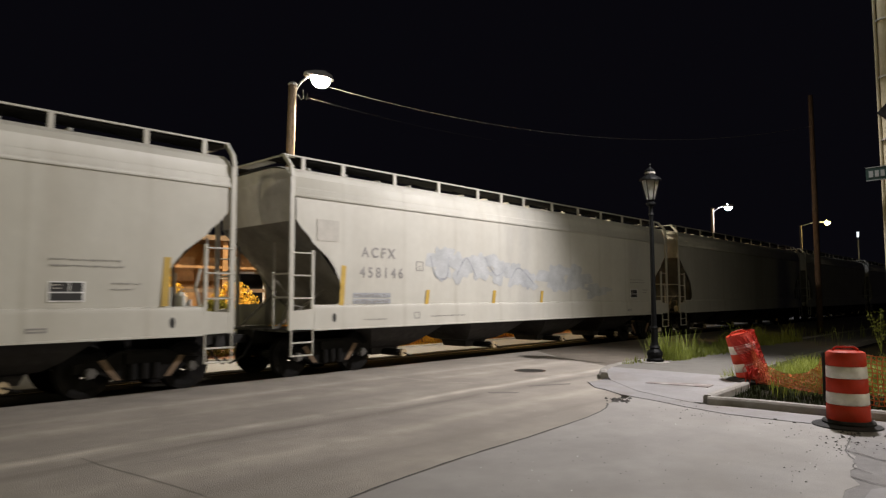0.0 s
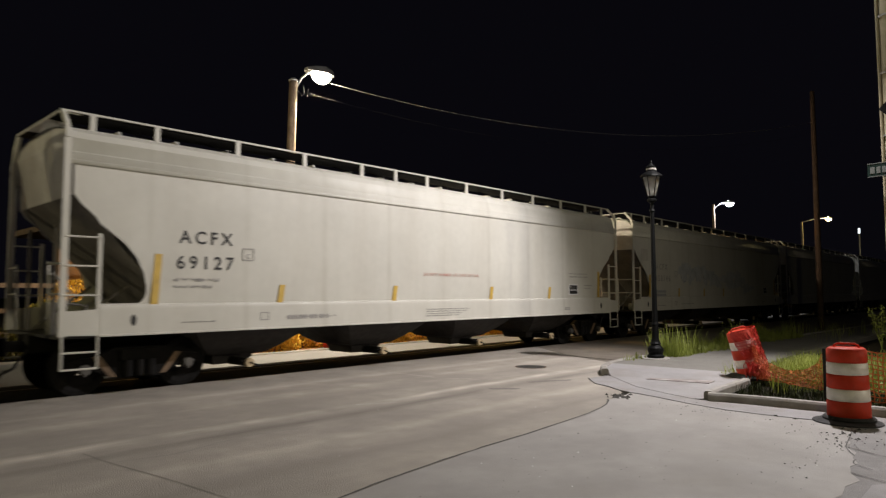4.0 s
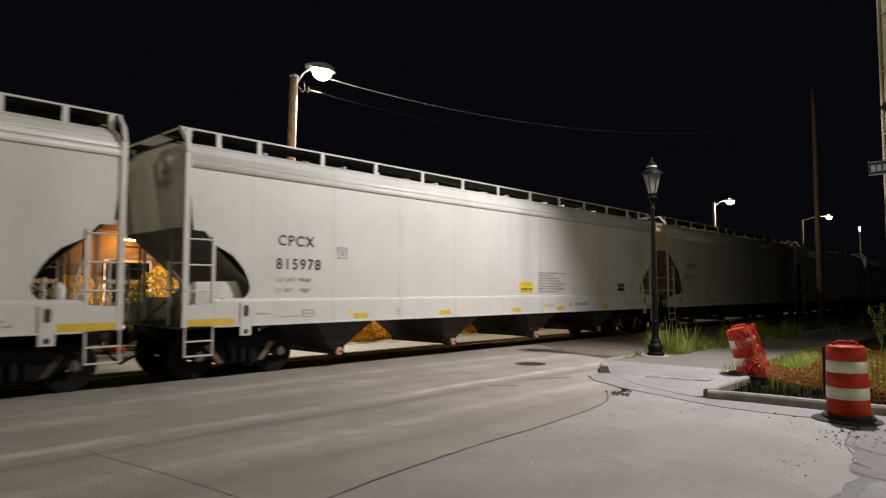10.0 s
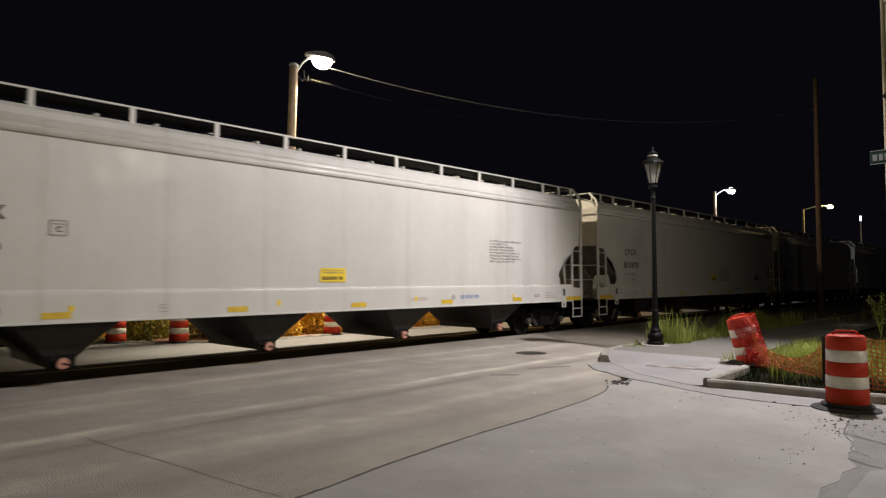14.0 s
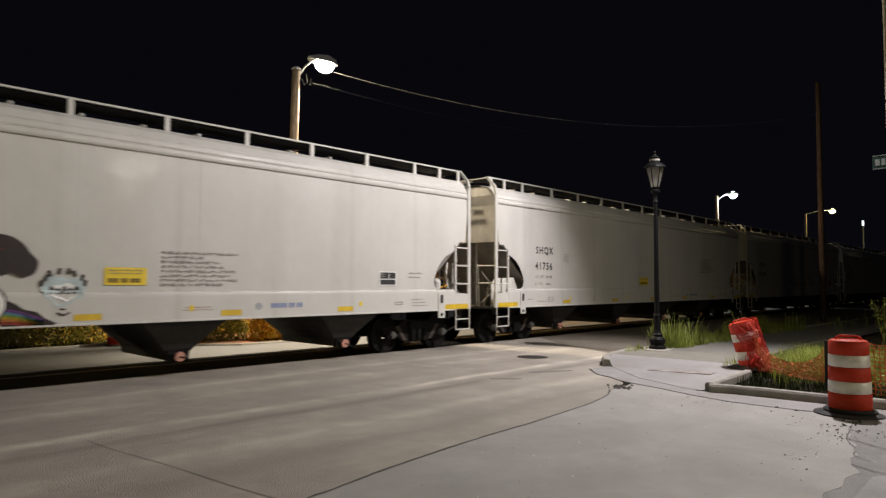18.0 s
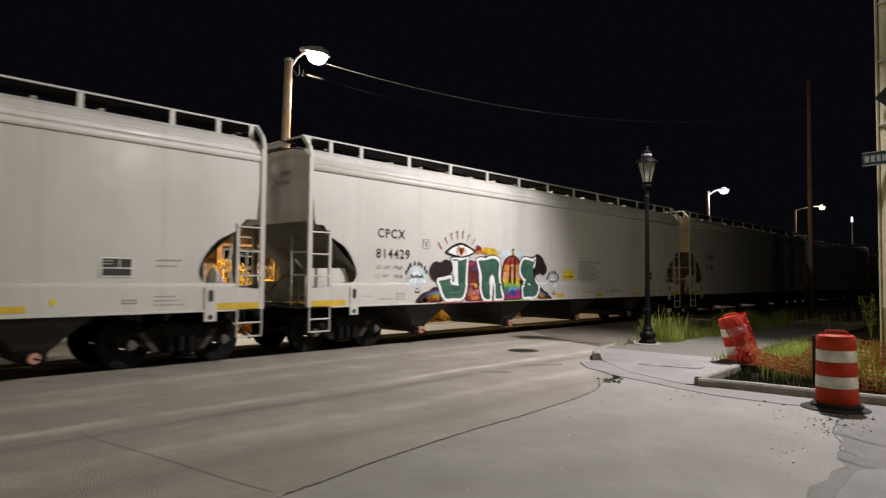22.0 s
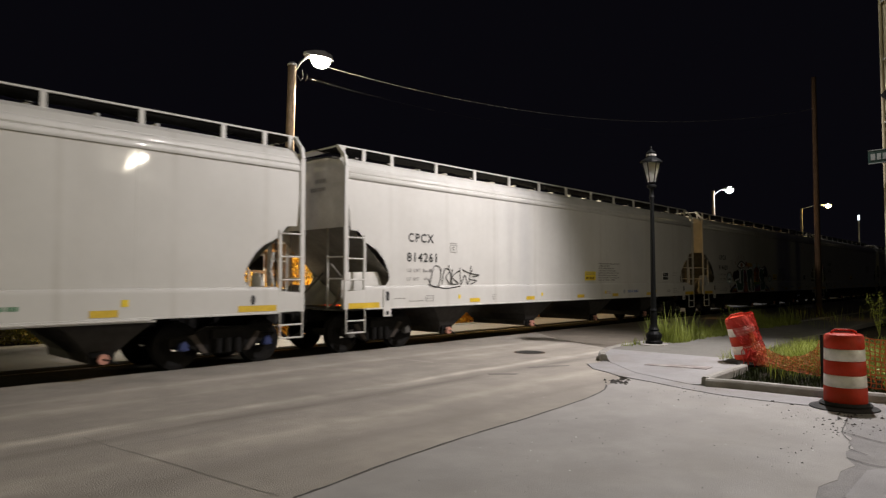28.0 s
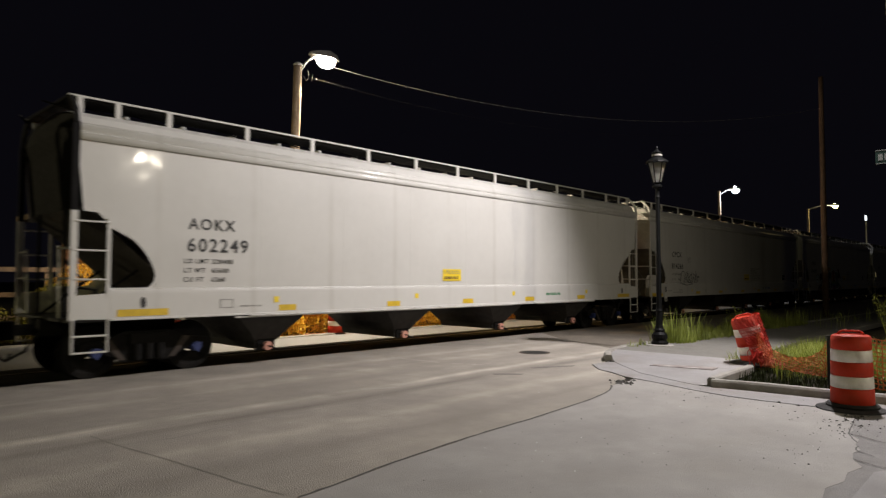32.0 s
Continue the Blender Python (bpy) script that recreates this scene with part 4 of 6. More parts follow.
def mural_letter(w, pts, rings):
    """A green block letter with a white rim, a black edge and pale contour lines."""
    outer = closed(pts, 4)
    letter = field("mural_edge", w, SPRAYBLACK, inset(outer, -0.03), 3)
    field("mural_rim", letter, SPRAYWHITE, outer, 4)
    field("mural_fill", letter, GREEN, inset(outer, 0.085), 5)
    for k, path in enumerate(rings):
        ribbon("contour_line", letter, SPRAYMINT if k % 2 else SPRAYTEAL, path, 0.03, 7)
    return letter


def rainbow(w, name, path, wide, layer, colours):
    """Stripes of spray paint side by side along a path."""
    pts = smooth_path(path, 5)
    n = len(colours)
    for k, mat in enumerate(colours):
        line = []
        for i, p in enumerate(pts):
            d = (pts[min(i + 1, len(pts) - 1)] - pts[max(i - 1, 0)]).normalized()
            s = Vector((-d.y, d.x)) * wide * ((k + 0.5) / n - 0.5) * (1 - 0.55 * i / len(pts))
            line.append(tuple(p + s))
        ribbon(name, w, mat, line[::3] + [line[-1]], wide / n * 1.2, layer)


def mural(w):
    """The painted piece low on the wagon's side: an eye, three letters, an arch, clouds and two round faces."""
    hot = (SPRAYRED, SPRAYORANGE, SPRAYYELLOW)
    full = (SPRAYRED, SPRAYORANGE, SPRAYYELLOW, SPRAYLIME, SPRAYSKY, SPRAYPURPLE)
    # spray haze above the letters
    blot("spray_haze", w, SPRAYYELLOW, 6.15, 2.47, 0.52, 0.1, 61, 1, 0.3)
    blot("spray_haze", w, SPRAYHAZE, 6.95, 2.42, 0.3, 0.13, 62, 1, 0.3)
    blot("spray_haze", w, SPRAYHAZE, 7.6, 2.42, 0.22, 0.1, 63, 1, 0.3)
    blot("spray_haze", w, SPRAYMAROON, 5.72, 2.5, 0.16, 0.12, 64, 2, 0.25)
    ribbon("spray_swoosh", w, SPRAYORANGE, ((5.6, 2.42), (5.85, 2.44), (6.1, 2.4)), 0.08, 3)
    # clouds with flames
    for outline_pts in (((3.76, 1.86), (3.84, 2.06), (4.0, 2.14), (4.18, 2.12), (4.36, 2.2), (4.58, 2.14), (4.66, 1.95), (4.5, 1.75), (4.2, 1.6), (3.9, 1.66)),
                        ((8.4, 2.3), (8.52, 2.46), (8.74, 2.45), (8.92, 2.34), (9.02, 2.2), (9.13, 2.06), (9.08, 1.88), (8.92, 1.82), (8.75, 1.88), (8.55, 1.84)),
                        ((3.28, 1.08), (3.36, 1.24), (3.52, 1.33), (3.72, 1.38), (3.9, 1.47), (4.12, 1.44), (4.2, 1.2), (4.15, 1.075)),
                        ((8.66, 1.44), (8.82, 1.42), (8.96, 1.32), (9.12, 1.28), (9.24, 1.18), (9.38, 1.075), (8.66, 1.075))):
        field("mural_cloud", w, SPRAYSOOT, closed(outline_pts), 2)
    rainbow(w, "mural_flame", ((4.62, 2.02), (4.35, 1.98), (4.12, 1.92), (3.9, 1.84)), 0.3, 3, hot + (SPRAYRED,))
    rainbow(w, "mural_flame", ((4.55, 1.8), (4.35, 1.84), (4.15, 1.78)), 0.16, 4, (SPRAYSKY, SPRAYPINK, SPRAYYELLOW))
    rainbow(w, "mural_flame", ((8.48, 2.14), (8.66, 2.12), (8.84, 2.08), (9.0, 2.02)), 0.26, 3, (SPRAYRED, SPRAYORANGE, SPRAYYELLOW, SPRAYRED))
    rainbow(w, "mural_rainbow", ((4.12, 1.24), (3.9, 1.26), (3.68, 1.2), (3.5, 1.09)), 0.3, 3, full[::-1])
    rainbow(w, "mural_rainbow", ((8.66, 1.22), (8.85, 1.2), (9.05, 1.14), (9.2, 1.09)), 0.24, 3, full)
    # figure between the letters: plain patches of hat, brim, head and coat
    field("mural_figure", w, SPRAYMAROON, closed([(5.22, 2.12), (5.4, 2.2), (5.66, 2.12), (5.72, 1.84), (5.66, 1.62), (5.74, 1.42), (5.88, 1.08), (5.18, 1.08), (5.22, 1.43), (5.28, 1.66)]), 2)
    for mat, u, z, a, b, ly in ((SPRAYMAGENTA, 5.4, 2.06, 0.15, 0.1, 4), (SPRAYPURPLE, 5.35, 1.92, 0.1, 0.08, 4), (SPRAYPINK, 5.52, 1.78, 0.13, 0.1, 4), (SPRAYORANGE, 5.44, 1.58, 0.13, 0.06, 4), (SPRAYYELLOW, 5.58, 1.5, 0.06, 0.05, 5),
                                (SPRAYPINK, 5.36, 1.32, 0.12, 0.13, 4), (SPRAYPINK, 5.62, 1.3, 0.13, 0.12, 4), (SPRAYORANGE, 5.55, 1.16, 0.2, 0.05, 5), (SPRAYYELLOW, 5.5, 1.3, 0.04, 0.06, 5), (SPRAYRED, 5.3, 1.15, 0.08, 0.05, 5)):
        blot("figure_patch", w, mat, u, z, a, b, int(u * 90 + z * 10), ly, 0.3)
    ribbon("figure_brim", w, SPRAYBLUEINK, ((5.45, 1.92), (5.58, 2.0), (5.7, 2.06)), 0.06, 6)
    # letters
    mural_letter(w, ((4.60, 2.24), (4.95, 2.27), (5.28, 2.31), (5.27, 1.95), (5.25, 1.60), (5.17, 1.28), (5.0, 1.1), (4.65, 1.09), (4.32, 1.1), (4.12, 1.36), (4.03, 1.68), (4.3, 1.74), (4.61, 1.78), (4.65, 1.60), (4.88, 1.62), (4.87, 2.1), (4.62, 2.12)),
                 (((5.14, 2.15), (5.12, 1.7), (5.02, 1.32), (4.8, 1.22), (4.4, 1.22)), ((5.06, 2.1), (5.04, 1.7), (4.96, 1.42), (4.75, 1.32), (4.42, 1.34)), ((4.3, 1.6), (4.35, 1.44), (4.6, 1.4))))
    mural_letter(w, ((5.64, 2.24), (5.85, 2.3), (6.04, 2.28), (6.24, 2.35), (6.53, 2.34), (6.73, 2.18), (6.72, 1.85), (6.66, 1.6), (6.78, 1.42), (6.85, 1.09), (6.42, 1.075), (6.40, 1.42), (6.33, 1.74), (6.27, 1.42), (6.29, 1.075), (5.93, 1.08), (5.74, 1.42), (5.79, 1.72), (5.68, 2.05)),
                 (((6.0, 1.3), (5.95, 1.7), (6.05, 2.05), (6.25, 2.18), (6.5, 2.1), (6.58, 1.85), (6.52, 1.5), (6.6, 1.25)), ((6.1, 1.3), (6.06, 1.7), (6.15, 1.98), (6.3, 2.06), (6.46, 1.96), (6.48, 1.75)), ((6.18, 1.8), (6.28, 1.94), (6.4, 1.84))))
    mural_letter(w, ((8.50, 2.38), (8.46, 2.08), (8.3, 2.02), (8.14, 2.1), (8.02, 2.0), (8.12, 1.84), (8.42, 1.76), (8.66, 1.56), (8.68, 1.3), (8.46, 1.09), (8.12, 1.08), (7.8, 1.09), (7.74, 1.3), (7.77, 1.52), (8.0, 1.44), (8.2, 1.4), (8.16, 1.54), (7.86, 1.64), (7.66, 1.84), (7.65, 2.12), (7.82, 2.34), (8.08, 2.36), (8.3, 2.3)),
                 (((8.36, 2.2), (8.1, 2.26), (7.84, 2.16), (7.78, 1.94), (7.95, 1.76), (8.3, 1.64), (8.52, 1.46), (8.42, 1.22), (7.9, 1.2)), ((8.3, 2.14), (8.1, 2.18), (7.92, 2.1), (7.88, 1.96), (8.05, 1.8)), ((8.36, 1.5), (8.4, 1.38), (8.25, 1.28), (7.9, 1.3))))
    # arch painted in bands from red to violet, with an open palm
    arch = closed([(6.80, 1.75), (6.86, 2.08), (7.0, 2.28), (7.24, 2.37), (7.46, 2.36), (7.66, 2.2), (7.73, 1.8), (7.7, 1.42), (7.7, 1.09), (7.28, 1.08), (6.88, 1.09), (6.83, 1.42)])
    arch_ob = field("mural_arch", w, SPRAYBLACK, inset(arch, -0.02), 2)
    inner = inset(arch, 0.04)
    for low, high, mat in ((1.05, 1.2, SPRAYMAGENTA), (1.2, 1.34, SPRAYPURPLE), (1.34, 1.45, SPRAYSKY), (1.45, 1.58, SPRAYLIME), (1.58, 1.72, SPRAYYELLOW), (1.72, 1.9, SPRAYPEACH), (1.9, 2.12, SPRAYORANGE), (2.12, 2.5, SPRAYRED)):
        field("arch_band", arch_ob, mat, inner, 3, low, high)
    for tip, mat in (((6.92, 1.9), SPRAYWHITE), ((7.12, 1.62), SPRAYWHITE), ((7.32, 1.56), SPRAYPEACH), ((7.5, 1.62), SPRAYSKY), ((7.62, 1.85), SPRAYLIME)):
        ribbon("palm_finger", arch_ob, mat, ((7.3, 2.1), ((7.3 + tip[0]) / 2, (2.05 + tip[1]) / 2), tip), 0.09, 5)
    for tip in ((7.02, 1.72), (7.2, 1.56), (7.42, 1.56), (7.57, 1.7)):
        ribbon("palm_gap", arch_ob, SPRAYBLACK, (((7.28 + tip[0]) / 2, (1.98 + tip[1]) / 2), tip), 0.045, 6)
    for u, z, a, b, mat in ((7.0, 1.36, 0.12, 0.1, SPRAYTEAL), (7.3, 1.3, 0.12, 0.1, SPRAYBLUEINK), (7.56, 1.28, 0.1, 0.12, SPRAYMAGENTA)):
        blot("arch_patch", arch_ob, mat, u, z, a, b, int(u * 70), 5, 0.3)
    for k in range(5):
        wide = 0.12 - 0.02 * k
        ribbon("striped_spike", arch_ob, (SPRAYRED, SPRAYYELLOW, SPRAYLIME, SPRAYSOOT, SPRAYHAZE)[k], ((7.34, 2.36 + 0.058 * k), (7.345, 2.43 + 0.058 * k)), wide, 4)
    # eye over the first letter
    lid = closed([(4.34, 2.39), (4.6, 2.57), (4.98, 2.67), (5.34, 2.58), (5.59, 2.44), (5.3, 2.31), (4.99, 2.26), (4.62, 2.3)])
    eye = field("mural_eye", w, SPRAYBLACK, lid, 6)
    field("eye_white", eye, SPRAYWHITE, closed([(4.46, 2.40), (4.68, 2.53), (4.98, 2.6), (5.28, 2.53), (5.48, 2.44), (5.28, 2.35), (4.99, 2.31), (4.68, 2.34)]), 7)
    for r, mat, ly in ((0.185, SPRAYSOOT, 8), (0.165, SPRAYWHITE, 9)):
        blot("iris_ring", eye, mat, 4.97, 2.45, r, r * 0.95, 5, ly, 0.0)
    field("iris_heart", eye, SPRAYORANGE, closed([(4.97, 2.52), (5.05, 2.56), (5.11, 2.48), (5.05, 2.38), (4.97, 2.31), (4.89, 2.38), (4.83, 2.48), (4.89, 2.56)], 3), 10)
    field("iris_heart", eye, SPRAYRED, closed([(4.97, 2.5), (5.03, 2.53), (5.07, 2.48), (5.03, 2.4), (4.97, 2.34), (4.91, 2.4), (4.87, 2.48), (4.91, 2.53)], 3), 11)
    field("pupil", eye, SPRAYBLACK, [(4.95, 2.42), (4.97, 2.34), (4.99, 2.42), (4.985, 2.5), (4.97, 2.54), (4.955, 2.5)], 12)
    for k, (a, b) in enumerate((((4.08, 2.63), (4.21, 2.47)), ((4.33, 2.78), (4.44, 2.61)), ((4.57, 2.91), (4.64, 2.72)), ((4.82, 2.98), (4.86, 2.76)), ((5.08, 3.0), (5.04, 2.77)), ((5.32, 2.91), (5.23, 2.71)), ((5.56, 2.79), (5.42, 2.63)))):
        ray = ribbon("mural_ray", w, SPRAYRED if k in (0, 1) else SPRAYROSE, (a, b), 0.03 if k else 0.05, 2)
        ribbon("ray_tip", ray, SPRAYMAROON, (a, (a[0] + (b[0] - a[0]) * 0.25, a[1] + (b[1] - a[1]) * 0.25)), 0.045, 3)
    # two round faces in pale blue with black writing round them
    for cu, cz, r, seed in ((3.3, 1.74, 0.3, 71), (9.5, 1.62, 0.27, 72)):
        face_ob = blot("round_face", w, SPRAYHAZE, cu, cz, r * 1.15, r * 0.85, seed, 1, 0.2, "pale blue painted face with black marks")
        blot("face_middle", face_ob, SPRAYWHITE, cu, cz - 0.03, r * 0.75, r * 0.5, seed + 5, 2, 0.2)
        for k in range(8):
            a = radians(168 - 22 * k)
            p = (cu + r * 1.2 * math.cos(a), cz + r * 0.95 * math.sin(a))
            ribbon("face_writing", face_ob, SPRAYSOOT, (p, (p[0] + 0.04 * math.sin(k * 2.2), p[1] + 0.1)), 0.05, 3)
            if k < 5:
                ribbon("face_writing", face_ob, SPRAYSOOT, ((cu - 0.2 + 0.09 * k, cz - 0.06), (cu - 0.17 + 0.09 * k, cz + 0.05 - 0.03 * (k % 2)), (cu - 0.12 + 0.09 * k, cz - 0.04)), 0.03, 4)
        ribbon("face_smile", face_ob, SPRAYSOOT, ((cu - 0.09, cz - 0.36), (cu, cz - 0.4), (cu + 0.09, cz - 0.36)), 0.03, 3)
        ribbon("face_smile", face_ob, SPRAYSOOT, ((cu - 0.05, cz - 0.3), (cu + 0.03, cz - 0.31)), 0.025, 3)
    for a, b, mat in ((4.0, 4.8, SPRAYRED), (4.8, 5.6, SPRAYMAGENTA), (5.6, 6.9, SPRAYRED), (6.9, 8.2, SPRAYLIME)):
        mark("lip_paint", w, mat, a, b, 1.045, 1.064, -1.6215)


def modern_marks(w, spec, initials, number, key):
    """The markings that the newer light grey wagons share."""
    L = spec["L"]
    y = face(2.5)
    lettering("reporting_mark", initials, 0.305, STENCIL, w, 1.97, face(2.8), 2.67, "black stencilled lettering")
    lettering("wagon_number", number, 0.315, STENCIL, w, 1.94, face(2.3), 2.18, "black stencilled number")
    tagged(lettering("load_limit", "LD LMT", 0.12, FADED, w, 1.95, face(1.95), 1.92), kind="stuff")
    tagged(lettering("light_weight", "LT WT", 0.12, FADED, w, 1.95, face(1.72), 1.70), kind="stuff")
    bars("stencil_figure", w, FADED, 2.5, 2.85, 1.92, 0.08, face(1.95), key + "a", 0.1)
    bars("stencil_figure", w, FADED, 2.55, 2.85, 1.70, 0.08, face(1.72), key + "b", 0.1)
    outline("stencil_box", w, FADED, 3.51, 3.77, 2.45, 2.70, face(2.6), 0.015)
    lettering("box_letter", "C", 0.13, STENCIL, w, 3.6, face(2.6), 2.51)
    mark("box_line", w, FADED, 3.55, 3.73, 2.63, 2.645, face(2.6))
    starts = {"C": (3.95, 6.77, 9.85, 12.17, 14.97), "D": (3.42, 6.57, 9.58, 12.53, 15.56), "E": (4.34, 6.95, 9.65, 12.2, 14.95), "F": (4.27, 6.87, 9.75, 12.1, 14.8)}[key]
    for a in starts:
        mark("reflector_strip", w, YELLOW, a, a + 0.43, 1.12, 1.225, -1.603)
    for a in (3.8, 7.65, 11.57, 15.55):
        part("yellow_dot", prism([(a + 0.05 + 0.05 * math.cos(j * math.tau / 10), 1.275 + 0.06 * math.sin(j * math.tau / 10)) for j in range(10)], -1.607, -1.603), STICKER, w)
    for a, b, c in ((0.10, 1.02, 1.14), (L - 1.02, L - 0.10, L - 1.26)):
        mark("reflector_strip", w, YELLOW, a, b, 1.075, 1.20, -1.605)
        br = prism([(c, 0.86), (c + 0.24, 0.86), (c + 0.24, 1.44), (c + 0.16, 1.5), (c, 1.5)], -1.622, -1.606)
        plate_ob = part("jacking_plate", br, spec["paint"], w)
        hole = bmesh.new()
        rod(hole, (c + 0.12, -1.626, 0.94), (c + 0.12, -1.615, 0.94), 0.05, 12)
        part("hole", hole, STENCIL, plate_ob)
        slot = prism([(c + 0.12 + 0.055 * math.cos(k * math.tau / 12), 1.34 + (0.06 if math.sin(k * math.tau / 12 + 1e-3) > 0 else -0.06) + 0.055 * math.sin(k * math.tau / 12)) for k in range(12)], -1.628, -1.618)
        part("slot", slot, STENCIL, plate_ob)
    outline("stencil_box", w, FADED, 2.58, 2.86, 1.18, 1.33, -1.603, 0.018)
    mark("box_line", w, FADED, 2.62, 2.82, 1.25, 1.265, -1.603)
    outline("stencil_box", w, FADED, L - 2.75, L - 2.5, 1.22, 1.30, -1.603, 0.025)
    bars("small_print", w, FADED, 1.5, 1.85, 1.26, 0.03, -1.603, key + "c")
    bars("small_print", w, FADED, 2.0, 2.5, 1.19, 0.025, -1.603, key + "d")
    for k in range(3):
        bars("small_print", w, FADED, 5.25, 5.42, 1.17 + 0.06 * k, 0.022, -1.603, key + "e" + str(k))
        bars("small_print", w, FADED, L - 2.2, L - 1.6 - 0.1 * k, 1.18 + 0.075 * k, 0.026, -1.603, key + "f" + str(k))
    bars("small_print", w, RED, 11.5, 12.0, 1.28, 0.02, -1.603, key + "g")
    bars("small_print", w, RED, 11.45, 12.05, 1.23, 0.02, -1.603, key + "h")
    # maker's name: plain bars beside a ring
    col = spec.get("maker", BLUE)
    ring = bmesh.new()
    rod(ring, (13.0, -1.608, 1.28), (13.0, -1.602, 1.28), 0.075, 16)
    part("maker_ring", ring, WORNBLUE, w)
    bars("maker_bar", w, col, 13.28, 14.1, 1.24, 0.095, -1.603, key + "m", 0.1, True)


def sticker(w, u, key):
    s = mark("hazard_sticker", w, STICKER, u, u + 0.7, 1.70, 2.0, face(1.85), "yellow rectangular sticker")
    for k in range(2):
        bars("sticker_print", s, FADED, u + 0.06, u + 0.64, 1.89 + 0.05 * k, 0.022, face(1.9) - 0.006, key + "s" + str(k), 0.2)
    bars("sticker_print", s, RUST, u + 0.06, u + 0.64, 1.74, 0.075, face(1.8) - 0.006, key + "t", 0.1, True)


def print_block(w, u, key, lines=8, lift=0.0):
    widths = (1.5, 0.8, 1.1, 1.2, 1.45, 1.35, 1.5, 1.2)
    for k in range(lines):
        z = 2.26 + lift - 0.083 * k
        bars("notice_line", w, FADED, u, u + widths[k % 8], z, 0.05, face(z) , key + "n" + str(k), 0.25)


def stencil_panel(w, u, key):
    p = mark("test_panel", w, SPRAYWHITE, u, u + 0.54, 1.69, 2.02, face(1.85), "black test panel with a white border")
    for a, b, c, d in ((0.03, 0.30, 0.16, 0.31), (0.32, 0.51, 0.16, 0.31), (0.03, 0.51, 0.02, 0.14)):
        mark("test_field", p, STENCIL, u + a, u + b, 1.69 + c, 1.69 + d, face(1.85) - 0.005)
    for k in range(2):
        bars("test_print", p, SHEET, u + 0.05, u + 0.2, 1.9 + 0.05 * k, 0.018, face(1.85) - 0.010, key + "p" + str(k), 0.2)
    bars("small_print", w, FADED, u + 0.95, u + 1.45, 1.98, 0.03, face(1.95), key + "q")
    bars("small_print", w, FADED, u + 0.95, u + 1.35, 1.88, 0.025, face(1.85), key + "r")


def seams(w, L, mat, n=8):
    """Shallow weld beads down the side sheets."""
    for k in range(1, n):
        u = 1.4 + (L - 2.8) * k / n
        bm = bmesh.new()
        rows = []
        for j in range(9):
            z = 1.56 + (4.02 - 1.56) * j / 8
            y = flank(z)
            rows.append([bm.verts.new((u - 0.03, -y + 0.003, z)), bm.verts.new((u, -y - 0.003, z)), bm.verts.new((u + 0.03, -y + 0.003, z))])
        for a, b in zip(rows, rows[1:]):
            bm.faces.new((a[0], a[1], b[1], b[0]))
            bm.faces.new((a[1], a[2], b[2], b[1]))
        part("weld_seam", bm, mat, w)


